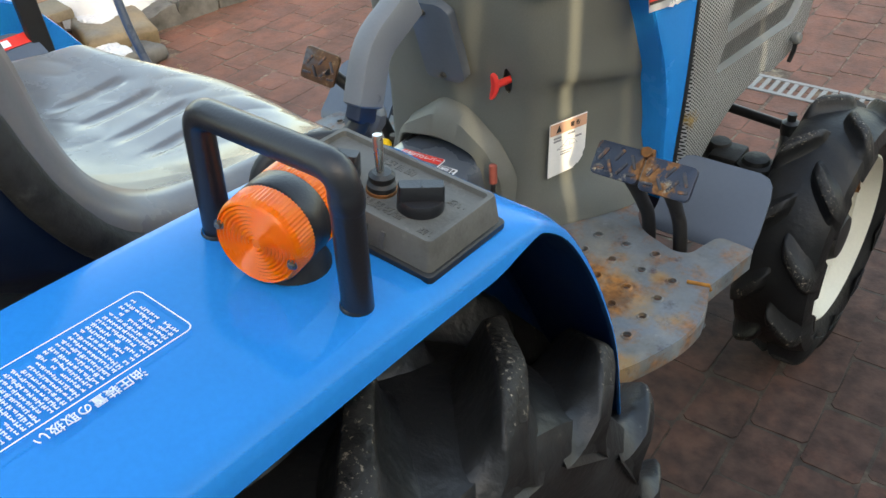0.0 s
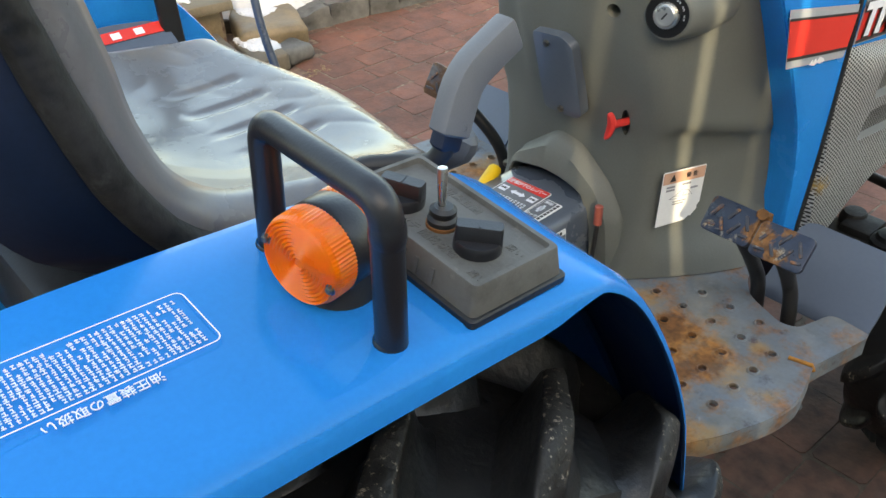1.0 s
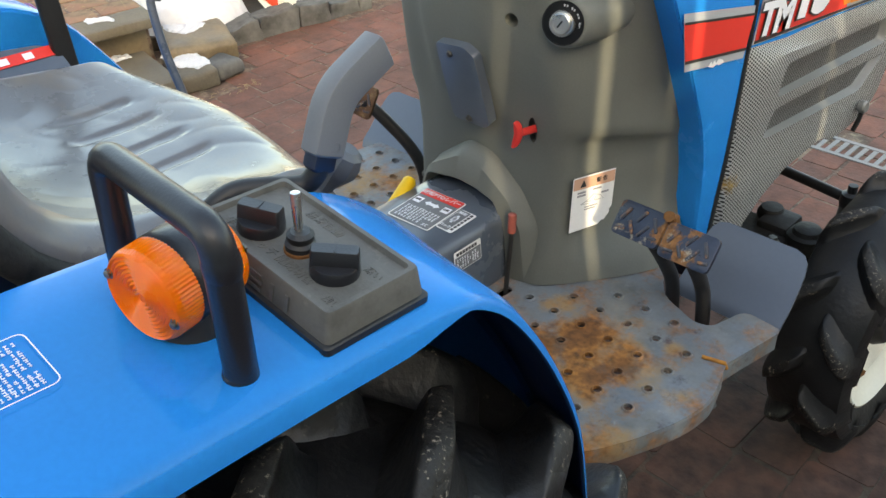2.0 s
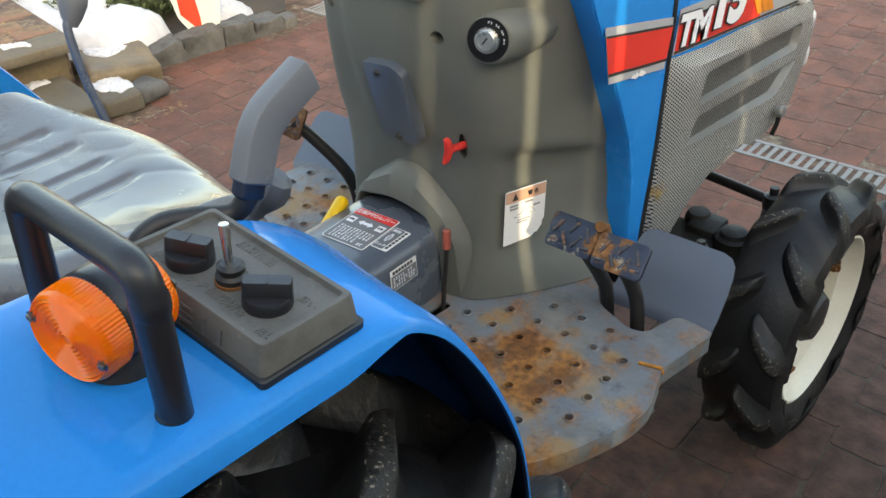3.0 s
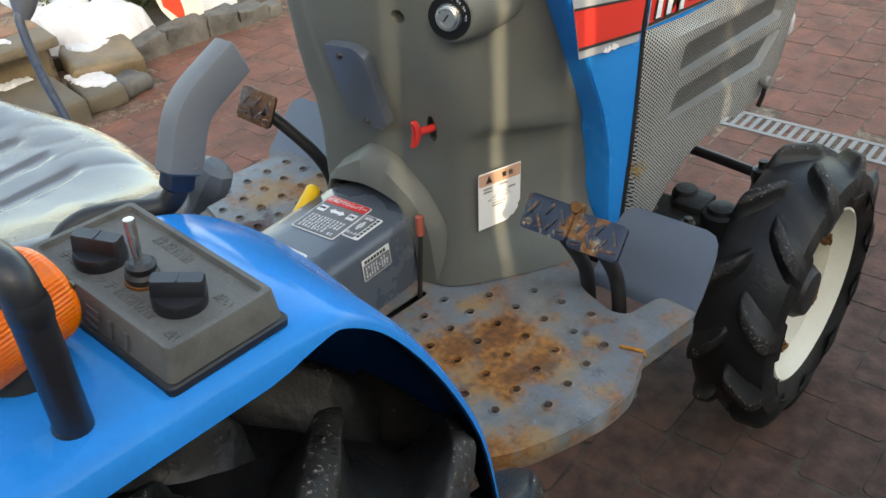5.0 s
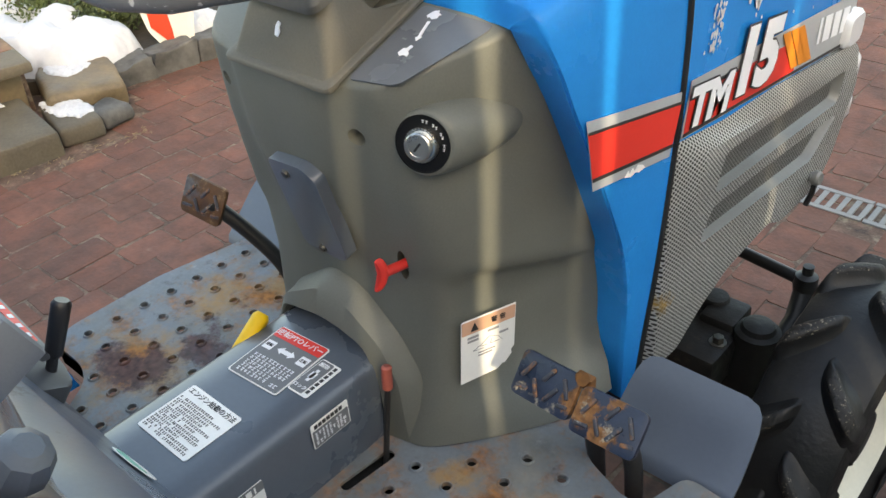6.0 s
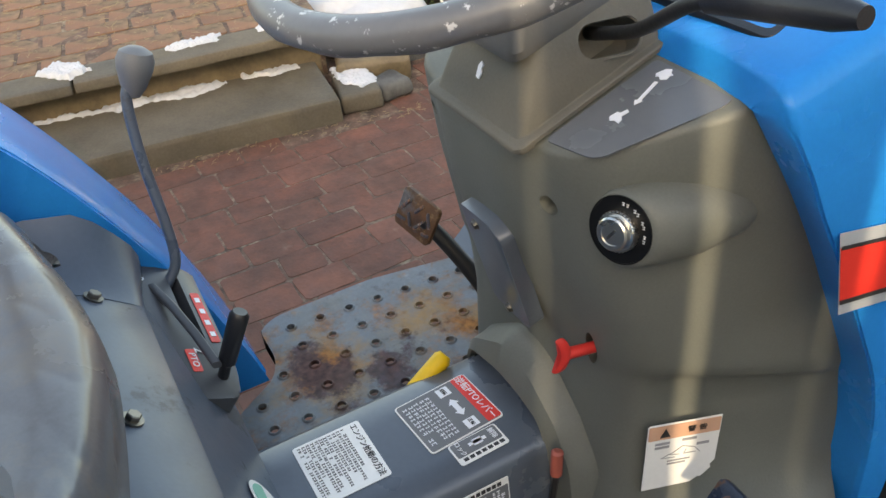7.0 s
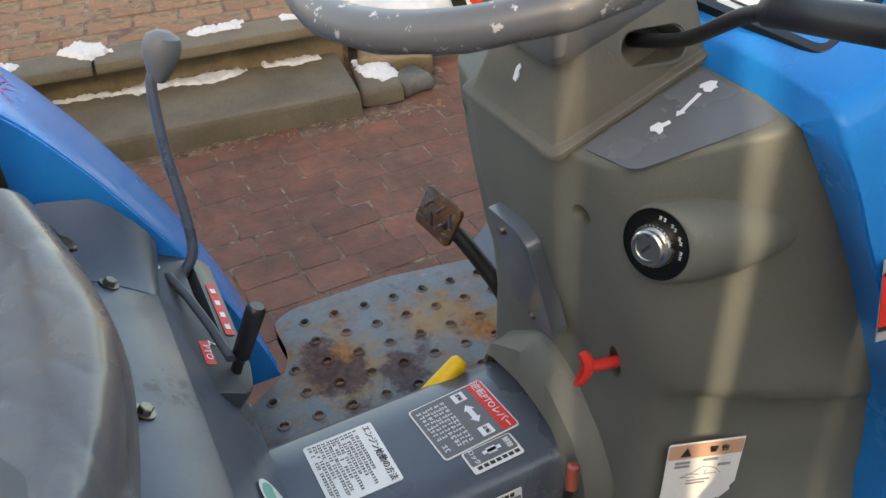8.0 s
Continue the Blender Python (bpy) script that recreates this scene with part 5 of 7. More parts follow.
for y, z in EDGE:
    f = max(z - 0.90, 0) / 0.071
    CREASE.append((0.2505 - 0.0075 * f * f, y - 0.003 - 0.009 * min(max((z - 0.62) / 0.25, 0), 1) + 0.0125 * f, z - 0.005 * f))
CREASE += [(0.2385, 0.3985, 0.978), (0.2310, 0.3985, 0.988), (0.2170, 0.4025, 0.9905), (0.16, 0.416, 0.988), (0.09, 0.423, 0.985), (0.0, 0.424, 0.985)]
MIDDLE = [(0.2525, e[0] + (s[0] - e[0]) * 0.45, e[1] + (s[1] - e[1]) * 0.45) for e, s in zip(EDGE, SEAM)] + [(0.2500, 0.500, 1.002), (0.2440, 0.502, 1.020), (0.2320, 0.505, 1.026), (0.16, 0.520, 1.017), (0.09, 0.520, 1.017), (0.0, 0.520, 1.017)]
FRONT = [(0.254, y, z) for y, z in SEAM] + [(0.254, 0.618, 1.042), (0.249, 0.618, 1.058), (0.237, 0.618, 1.064), (0.16, 0.618, 1.066), (0.09, 0.618, 1.066), (0.0, 0.618, 1.066)]


def between(a, b, f):
    return [tuple(Vector(p).lerp(Vector(q), f)) for p, q in zip(a, b)]


turn = [tuple(Vector(c).lerp((Vector(f) + Vector(m)) / 2, 0.022)) for c, f, m in zip(CREASE, FACE_EDGE, MIDDLE)]
cols = [FACE_EDGE, between(FACE_EDGE, CREASE, 0.5), between(FACE_EDGE, CREASE, 0.88), turn, between(CREASE, MIDDLE, 0.06), between(CREASE, MIDDLE, 0.3), MIDDLE, FRONT]
rear = hood_skin("rear_panel", skin_lines(cols), BLUE, "bright blue panel behind the seam")
rear.data.set_sharp_from_angle(angle=radians(62))
cols = []
for y in (0.0, 0.02, 0.12, 0.3, 0.45, 0.505, 0.53):
    f = y / 0.53
    nose = max(0.0, (f - 0.9) / 0.1)
    side = []
    for s, z in zip((0.632, 0.634, 0.636, 0.634, 0.630, 0.626), (0.772, 0.80, 0.83, 0.87, 0.91, 0.96)):
        side.append((0.254 - 0.03 * nose, s + y, z - 0.088 * f * (1 if z < 0.8 else 0.9)))
    zt = 1.07 - 0.13 * f - 0.05 * nose
    top = [(0.252 - 0.03 * nose, 0.622 + y, zt - 0.03), (0.245 - 0.03 * nose, 0.62 + y, zt - 0.008), (0.228 - 0.03 * nose, 0.62 + y, zt), (0.15, 0.62 + y, zt + 0.012), (0.08, 0.62 + y, zt + 0.016), (0.0, 0.62 + y, zt + 0.018)]
    cols.append(side + top)
front = hood_skin("front_panel", skin_lines(cols), BLUE, "bright blue front part of the hood with chipped paint")
bm = bmesh.new()
tube(bm, [(0.2545, s[0] + 0.004, s[1]) for s in SEAM], 0.0042, 8)
part("seam_seal", bm, RUBBER, hood, "black rubber seal in the seam")

# instrument panel on top of the rear part
im = facing((0.0, 0.440, 0.9925), (0.0, -0.34, 0.94), (0.0, 0.94, 0.34))
edge = smooth_outline([(-0.181, 0.0), (0.181, 0.0), (0.150, 0.120), (-0.150, 0.120)], 0.010, 4)
bm = bmesh.new()
rings = []
for s, z in ((1.0, -0.012), (1.0, 0.002), (0.99, 0.0045), (0.955, 0.0045), (0.94, -0.002)):
    rings.append([im @ Vector((x * s, 0.065 + (y - 0.065) * (1 - (1 - s) * 3.0), z)) for x, y in edge])
loft(bm, rings)
panel = part("instrument_panel", bm, GRIP, hood, "black framed instrument panel")
im2 = im @ Matrix.Translation((0, 0, -0.0018))
for x0, x1 in ((0.060, 0.168), (-0.168, -0.060)):
    field = slab(bmesh.new(), [(x0, 0.0135), (x1, 0.0135), (x1 - 0.024 * (x1 > 0), 0.100), (x0 + 0.024 * (x0 < 0), 0.100)], im2 @ Matrix.Translation((0, 0, 0.0008)), 0.0007)
    part("white_scale", field, PAPER, panel, "white printed field on the panel", smooth=False)
    for y, h in ((0.020, 0.0022), (0.034, 0.005), (0.055, 0.010)):
        bars("scale_line", [((x0 + x1) / 2, y, 0.090, h)], im2 @ Matrix.Translation((0, 0, 0.0009)), INK, panel, label="black line on the panel")
for gx, gr in ((0.0, 0.045), (0.055, 0.018)):
    bm = bmesh.new()
    lathe(bm, [(gr, 0.0), (gr, 0.005), (gr * 0.93, 0.006), (gr * 0.90, 0.002), (0, 0.002)], im2 @ Matrix.Translation((gx, 0.066, 0.0)), 36)
    part("gauge", bm, GRIP, panel, "round black gauge")


def stripe_pose(y, z):
    """On the hood's right flank: x runs forward along the stripe, y up."""
    d = Vector((0, 1, -0.158)).normalized()
    return facing((0.2558, y, z), (1, 0, 0), (0, 0.158, 1)), d


STRIPE = stripe_pose(0.46, 0.835)[0]


def flat(name, polys, material, parent, z=0.0, label="", t=0.0006, m=STRIPE):
    bm = bmesh.new()
    for p in polys:
        slab(bm, p, m @ Matrix.Translation((0, 0, z)), t)
    return part(name, bm, material, parent, label, smooth=False)


REAR_STRIPE = facing((0.2530, 0.46, 0.835), (1, -0.012, 0), (0, 0.18, 1))
# band on the rear panel: silver, red, thin black lines
flat("stripe_band", [[(-0.018, 0.037), (0.012, -0.040), (0.164, -0.042), (0.168, 0.030)]], SILVER, rear, 0.0012, "silver band", m=REAR_STRIPE)
flat("stripe_red", [[(-0.013, 0.024), (0.007, -0.026), (0.164, -0.028), (0.167, 0.018)]], STICK_RED, rear, 0.0020, "red stripe", m=REAR_STRIPE)
flat("stripe_line", [[(-0.0130, 0.026), (-0.0125, 0.023), (0.167, 0.017), (0.167, 0.020)], [(0.006, -0.025), (0.0075, -0.029), (0.164, -0.031), (0.164, -0.027)]], INK, rear, 0.0027, "thin black line", m=REAR_STRIPE)
# the band on the front panel
F = facing((0.2552, 0.635, 0.80), (1, 0, 0), (0, 0.152, 1))
flat("stripe_band", [[(0.006, 0.042), (0.004, -0.024), (0.50, -0.010), (0.50, 0.066)]], SILVER, front, 0.0012, "silver band", m=F)
flat("stripe_red", [[(0.008, 0.026), (0.008, -0.018), (0.312, -0.009), (0.290, 0.034)]], STICK_RED, front, 0.0020, "red stripe", m=F)
flat("stripe_line", [[(0.008, 0.029), (0.008, 0.025), (0.12, 0.029), (0.12, 0.033)], [(0.006, -0.018), (0.006, -0.022), (0.50, -0.008), (0.50, -0.004)]], INK, front, 0.0026, "thin black line", m=F)
lettering("model_print", "TM", 0.062, F @ Matrix.Translation((0.055, 0.008, 0.0040)), INK, front, squash=1.18, slant=0.1, label="black outline of the model lettering", bold=0.085)
lettering("model_print", "TM", 0.062, F @ Matrix.Translation((0.055, 0.0085, 0.0048)), WHITEPRINT, front, squash=1.18, slant=0.1, label="white slanted model lettering", bold=0.045)
lettering("model_print", "15", 0.104, F @ Matrix.Translation((0.168, 0.034, 0.0040)), INK, front, squash=1.20, slant=0.06, label="black outline of the model number", bold=0.08)
lettering("model_print", "15", 0.104, F @ Matrix.Translation((0.168, 0.034, 0.0048)), WHITEPRINT, front, squash=1.20, slant=0.06, label="white slanted model number", bold=0.055)
flat("stripe_orange", [[(0.296 + d, -0.004), (0.318 + d, -0.003), (0.262 + d, 0.052), (0.240 + d, 0.051)] for d in (0.0, 0.026, 0.047)], ORANGE, front, 0.0034, "orange slanted bars", m=F)
flat("maker_mark", [[(0.375, 0.014), (0.384, 0.014), (0.380, 0.050), (0.371, 0.050)]] + [[(0.394 + 0.034 * k, 0.014), (0.420 + 0.034 * k, 0.014), (0.416 + 0.034 * k, 0.050), (0.390 + 0.034 * k, 0.050)] for k in range(3)], WHITEPRINT, front, 0.0026, "maker's mark as plain white blocks", m=F)
# chipped and scratched paint
chips = []
for k in range(120):
    if k < 70:
        cx, cy, s = 0.046 + rng.gauss(0, 0.009), 0.065 + 0.085 * rng.random(), rng.uniform(0.0006, 0.0030)
    elif k < 104:
        cx, cy, s = 0.09 + 0.11 * rng.random(), 0.104 + 0.05 * rng.random() ** 0.6, rng.uniform(0.003, 0.011)
    else:
        cx, cy, s = 0.06 + 0.3 * rng.random(), 0.06 + 0.10 * rng.random(), rng.uniform(0.0005, 0.002)
    n0 = rng.randint(6, 10)
    chips.append([(cx + s * rng.uniform(0.5, 1.2) * math.cos(2 * math.pi * j / n0), cy + 1.6 * s * rng.uniform(0.5, 1.2) * math.sin(2 * math.pi * j / n0)) for j in range(n0)])
paint = flat("paint_chips", chips, mat("bare_primer", (0.62, 0.64, 0.64), 0.6, var=0.15, vscale=60), front, 0.0011, "bare patches where the paint has chipped", m=F, t=0.0004)
tagged(paint, kind="stuff")
flat("sticker_scrap", [[(0.070, -0.041), (0.076, -0.035), (0.079, -0.040), (0.084, -0.034), (0.089, -0.039), (0.094, -0.033), (0.105, -0.036), (0.110, -0.040), (0.098, -0.0425), (0.091, -0.0405), (0.082, -0.0435)]], PAPER, rear, 0.0020, "torn scrap of a white sticker", m=REAR_STRIPE)

# perforated side grille with rows of sunken windows
def grille_side(side):
    root = new("side_grille")
    root.parent = tractor
    tagged(root, "grey perforated steel side grille with sunken windows")
    outline = [(0.594, 0.470), (0.607, 0.56), (0.621, 0.66), (0.631, 0.772), (1.180, 0.704), (1.186, 0.632), (1.140, 0.530), (1.105, 0.505), (1.035, 0.497), (0.960, 0.500), (0.918, 0.521), (0.79, 0.516), (0.72, 0.494), (0.66, 0.462)]

    wins = [[(0.714, 0.671), (1.114, 0.633), (1.124, 0.681), (0.733, 0.720)], [(0.688, 0.611), (1.045, 0.565), (1.126, 0.611), (0.714, 0.653)]]
    wins = [smooth_outline(w, 0.012, 3) for w in wins]

    def crease_y(z):
        return 0.614 + 0.340 * (z - 0.538)

    def crease_z(y):
        return 0.744 - 0.135 * (y - 0.684)

    def place(y, z, d):
        crease, brow = crease_y(z), crease_z(y)
        bulge = 0.008 - 0.30 * max(crease - y - 0.0005, 0) - 0.34 * max(z - brow - 0.0005, 0)
        return Vector((side * (0.262 + d + bulge), y, z))
    bm = bmesh.new()
    flat_pts, flat_edges = [], []
    for ring in [smooth_outline(outline, 0.012, 3)] + wins:
        n0 = len(flat_pts)
        flat_pts += [Vector(p) for p in ring]
        flat_edges += [(n0 + k, n0 + (k + 1) % len(ring)) for k in range(len(ring))]
    n0 = len(flat_pts)
    flat_pts += [Vector((crease_y(z), z)) for z in (0.538, 0.59, 0.65, 0.71, 0.744)] + [Vector((y, crease_z(y))) for y in (0.78, 0.88, 0.98, 1.08, 1.165)]
    flat_edges += [(n0 + k, n0 + k + 1) for k in range(9)]
    net, _, tris, *_ = delaunay_2d_cdt(flat_pts, flat_edges, [], 1, 1e-6)
    vs = [bm.verts.new(place(p.x, p.y, 0)) for p in net]
    for tri in tris:
        c = (net[tri[0]] + net[tri[1]] + net[tri[2]]) / 3
        hole = False
        for w in wins:
            odd = False
            for (ay, az), (by, bz) in zip(w, w[1:] + w[:1]):
                if (az > c.y) != (bz > c.y) and c.x < (by - ay) * (c.y - az) / (bz - az) + ay:
                    odd = not odd
            hole = hole or odd
        if not hole:
            bm.faces.new([vs[k] for k in tri])
    rim = smooth_outline(outline, 0.012, 3)
    cy, cz = 0.86, 0.61
    outer = [bm.verts.new(place(y, z, 0)) for y, z in rim]
    low = [bm.verts.new(place(y + 0.004 * (1 if y > cy else -1), z + 0.003 * (1 if z > cz else -1), -0.012)) for y, z in rim]
    for k in range(len(rim)):
        bm.faces.new((outer[k], low[k], low[(k + 1) % len(rim)], outer[(k + 1) % len(rim)]))
    part("sheet", bm, MESH, root, angle=30)
    for w in wins:
        bm = bmesh.new()
        wy, wz = sum(p[0] for p in w) / len(w), sum(p[1] for p in w) / len(w)
        wh, ww = max(p[1] for p in w) - min(p[1] for p in w), max(p[0] for p in w) - min(p[0] for p in w)
        rings = [[place(y, z, 0) for y, z in w]]
        for inset, d in ((0.001, -0.0015), (0.005, -0.012), (0.007, -0.0135)):
            rings.append([place(wy + (y - wy) * (1 - 2 * inset / ww), wz + (z - wz) * (1 - 2 * inset / wh), d) for y, z in w])
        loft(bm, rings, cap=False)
        # the floor keeps the sheet colour darkened for recess shade
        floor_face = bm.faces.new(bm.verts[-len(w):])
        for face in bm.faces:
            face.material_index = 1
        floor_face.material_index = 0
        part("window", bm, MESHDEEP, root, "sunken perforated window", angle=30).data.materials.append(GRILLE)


grille_side(1)
grille_side(-1)
bm = bmesh.new()
lathe(bm, [(0.008, -0.02), (0.008, 0.006), (0.0115, 0.008), (0.0115, 0.016), (0.009, 0.019), (0, 0.019)], facing((0.268, 1.060, 0.530), (1, -0.1, 0.1)), 18)
latch = part("hood_latch", bm, GRILLE, tractor, "round grey hood latch knob")
bm = bmesh.new()
tube(bm, [(0.279, 1.060, 0.524), (0.278, 1.058, 0.505), (0.274, 1.052, 0.484)], 0.0045, 8)
part("latch_rod", bm, BLACK, latch, "short black latch rod")

# nose with headlamps
bm = bmesh.new()
rings = []
for y, x, z0, z1 in ((1.11, 0.250, 0.50, 0.90), (1.165, 0.252, 0.56, 0.90), (1.19, 0.235, 0.57, 0.88), (1.205, 0.19, 0.58, 0.86)):
    rings.append([Vector((px, y, (z0 + z1) / 2 + pz)) for px, pz in rounded(2 * x, z1 - z0, 0.03, 4)])
loft(bm, rings)
part("nose_grille", bm, SILVER, tractor, "grey nose grille")
for side in (1, -1):
    for z in (0.652, 0.585):
        bm = bmesh.new()
        loft(bm, [[Vector((side * (0.222 + px * s), y, z + pz * s)) for px, pz in rounded(0.085, 0.050, 0.016, 4)] for s, y in ((1, 1.16), (1, 1.205), (0.9, 1.222), (0.6, 1.230))])
        part("headlamp", bm, HEADLAMP, tractor, "clear headlamp")
bm = bmesh.new()
loft(bm, [[Vector((0.25 + d, 1.14 + px, 0.758 - 0.02 + pz)) for px, pz in rounded(0.06 * s, 0.05 * s, 0.012, 4)] for d, s in ((-0.01, 1), (0.012, 1), (0.018, 0.85))])
part("corner_lamp", bm, HEADLAMP, tractor, "pale corner lamp at the nose")

# ---- engine, axle and wheels ----
bm = bmesh.new()
box(bm, -0.245, 0.245, 0.572, 0.580, 0.40, 0.80, 0.002)
part("bulkhead", bm, NAVY, tractor, "dark blue steel bulkhead behind the cowl")
bm = bmesh.new()
box(bm, -0.20, 0.20, 0.60, 1.16, 0.50, 0.78, 0.03)
box(bm, -0.14, 0.14, 0.52, 1.05, 0.33, 0.52, 0.03)
part("engine_block", bm, ENGINE, tractor, "dark engine under the hood")
bm = bmesh.new()
box(bm, -0.16, 0.16, -0.55, 0.52, 0.28, 0.45, 0.03)
lathe(bm, [(0.06, -0.28), (0.075, -0.1), (0.075, 0.1), (0.06, 0.28)], facing((0, -0.36, 0.40), (1, 0, 0)), 20)
part("gearbox", bm, ENGINE, tractor, "dark gearbox and rear axle")
axle = new("front_axle")
axle.parent = tractor
tagged(axle, "oily black cast front axle")
bm = bmesh.new()
tube(bm, [(-0.30, 0.90, 0.235), (-0.1, 0.90, 0.26), (0.1, 0.90, 0.26), (0.30, 0.90, 0.235)], [0.04, 0.035, 0.035, 0.04], 14)
box(bm, -0.05, 0.05, 0.84, 0.97, 0.22, 0.40, 0.02)
part("beam", bm, ENGINE, axle)
for side in (1, -1):
    bm = bmesh.new()
    box(bm, side * 0.16 - 0.04, side * 0.16 + 0.07 * side + 0.04, 0.80, 0.93, 0.25, 0.33, 0.015)
    lathe(bm, [(0.045, 0.10), (0.05, 0.2), (0.042, 0.29), (0.034, 0.315), (0.035, 0.340), (0.027, 0.344), (0.024, 0.352), (0.012, 0.356), (0, 0.356)], Matrix.Translation((side * 0.29, 0.90, 0)), 20)
    box(bm, side * 0.23 - 0.03, side * 0.23 + 0.03, 0.88, 0.95, 0.30, 0.345, 0.008)
    part("kingpin_housing", bm, ENGINE, axle, "oily cast kingpin housing")
    bm = bmesh.new()
    lathe(bm, [(0.026, 0), (0.026, 0.03), (0.020, 0.04), (0, 0.042)], Matrix.Translation((side * 0.205, 0.93, 0.31)), 12)
    part("cap", bm, ENGINE, axle, "round cap with mud")
    for x, y in ((0.25, 0.85), (0.17, 0.86)):
        bm = bmesh.new()
        bolt(bm, Matrix.Translation((side * x, y, 0.328)), 0.009, 0.012)
        part("bolt", bm, BOLT, axle)
bm = bmesh.new()
tube(bm, [(-0.30, 1.06, 0.33), (0.10, 1.07, 0.355), (0.29, 1.055, 0.345)], 0.0105, 12)
part("tie_rod", bm, BLACK, axle, "black steering tie rod")
for side in (1, -1):
    bm = bmesh.new()
    lathe(bm, [(0.016, -0.02), (0.02, 0), (0.018, 0.016), (0.009, 0.02), (0.009, 0.035), (0, 0.036)], Matrix.Translation((side * 0.30, 1.052, 0.342)), 14)
    tube(bm, [(side * 0.30, 1.05, 0.33), (side * 0.305, 1.02, 0.29), (side * 0.30, 0.93, 0.25)], 0.016, 10)
    part("ball_joint", bm, BLACK, axle, "black ball joint and steering arm")


def tractor_wheel(name, cx, cy, R, W, rim_r, lugs, lug_h, side, label, sweep, lug_w, steer=0.0, phase=0.0, flank=1.25, rubber=TYRE):
    root = new(name)
    root.parent = tractor
    tagged(root, label)
    m = Matrix.Translation((side * cx, cy, R - 0.004)) @ Matrix.Rotation(radians(steer), 4, "Z") @ facing((0, 0, 0), (side, 0, 0), (0, 0, 1))
    h = W / 2
    bm = bmesh.new()
    Rb = R - lug_h
    prof = [(rim_r * 0.97, -h * 0.66), (rim_r * 1.05, -h * 0.80), ((rim_r + Rb) / 2, -h * 0.97), (Rb - 0.035, -h * 0.98), (Rb - 0.014, -h * 0.88), (Rb - 0.004, -h * 0.6), (Rb, 0),
            (Rb - 0.004, h * 0.6), (Rb - 0.014, h * 0.88), (Rb - 0.035, h * 0.98), ((rim_r + Rb) / 2, h * 0.97), (rim_r * 1.05, h * 0.80), (rim_r * 0.97, h * 0.66)]
    lathe(bm, prof, m, 72)

    def tread(u):
        """Base radius of the tread at the cross position u, -1 to 1."""
        a = abs(u)
        return Rb - 0.004 * min(a / 0.6, 1) - (0.012 * (max(a - 0.6, 0) / 0.28)) - 0.16 * max(a - 0.88, 0) * 0.9
    part("tyre", bm, rubber, root, "black rubber tyre with dried mud")
    # claw-shaped lugs: narrow worn crown, long hollow flanks, rounded outer end
    half = [(flank, 0.0), (0.80 * flank + 0.05, 0.05), (0.58 * flank + 0.15, 0.16), (0.38 * flank + 0.25, 0.34), (0.20 * flank + 0.40, 0.58), (0.08 * flank + 0.56, 0.80), (0.66, 0.94), (0.52, 0.985), (0.0, 1.0)]
    section_pts = [(-a, b) for a, b in half] + half[-2::-1]
    for k in range(lugs):
        for s in (1, -1):
            a0 = 2 * math.pi * (k + (0.5 if s < 0 else 0)) / lugs + radians(phase)
            rings = []
            for j in range(15):
                f = j / 14
                u = s * (-0.08 + 1.10 * f)
                ang = a0 + sweep * (f ** 0.85)
                base = tread(min(max(u, -1), 1)) - 0.006
                end = max(f - 0.72, 0) / 0.28
                top = R - 0.004 * f - 0.050 * end ** 2.0 + 0.0016 * noise.noise(Vector((k * 3.1 + s, f * 6, cx)))
                nose = min(max((f - 0.10) / 0.22, 0), 1)
                top = base + (top - base) * math.sqrt(nose * (2 - nose))
                wa = lug_w * (0.80 + 0.45 * f) / R * (1 - 0.35 * end ** 2)
                wob = 0.10 * noise.noise(Vector((k * 1.7, f * 4 + s, cx * 3)))
                ring = []
                for da, hf in section_pts:
                    aa = ang + (da + wob * (hf > 0.5)) * wa / 2
                    rr = base + (top - base) * hf
                    ring.append(m @ Vector((rr * math.cos(aa), rr * math.sin(aa), u * h)))
                rings.append(ring)
            tail = []
            for (da, hf), p in zip(section_pts, rings[-1]):
                q = m.inverted() @ p
                q = q * ((q.xy.length - 0.030 * hf) / q.xy.length)
                tail.append(m @ Vector((q.x, q.y, s * h * 0.97)))
            lug = loft(bmesh.new(), rings + [tail])
            lug.faces.ensure_lookup_table()
            for face in lug.faces:
                mid = m.inverted() @ face.calc_center_median()
                f = (abs(mid.z) / h + 0.08) / 1.10
                crown = R - 0.004 * f - 0.050 * (max(f - 0.72, 0) / 0.28) ** 2
                face.material_index = 1 if mid.xy.length > crown - 0.005 and 0.3 < f < 0.96 and len(face.verts) == 4 else 0
            part("tread_lug", lug, rubber, root, angle=85).data.materials.append(WORN_CROWN)
    bm = bmesh.new()
    d = h * 0.66
    lathe(bm, [(rim_r * 0.90, -d), (rim_r * 1.04, -d - 0.004), (rim_r * 1.04, -d), (rim_r * 0.95, -d + 0.012), (rim_r * 0.84, -d * 0.55), (rim_r * 0.82, d * 0.5), (rim_r * 0.95, d - 0.012), (rim_r * 1.04, d), (rim_r * 1.045, d + 0.006), (rim_r * 1.0, d + 0.008),
               (rim_r * 0.97, d + 0.002), (rim_r * 0.91, d - 0.014), (rim_r * 0.80, d * 0.52), (rim_r * 0.78, 0.0), (rim_r * 0.74, -0.012), (rim_r * 0.36, -0.006), (rim_r * 0.3, 0.006), (0, 0.006)], m, 56)
    part("rim", bm, WHITE, root, "cream-white steel rim")
    for k in range(6):
        bm = bmesh.new()
        a = 2 * math.pi * k / 6 + 0.35
        nm = m @ Matrix.Rotation(a, 4, "Z") @ Matrix.Translation((rim_r * 0.80, 0, 0.004)) @ Matrix.Rotation(radians(-90), 4, "Y")
        box_m = nm @ Matrix.Translation((0.012, 0, 0.004))
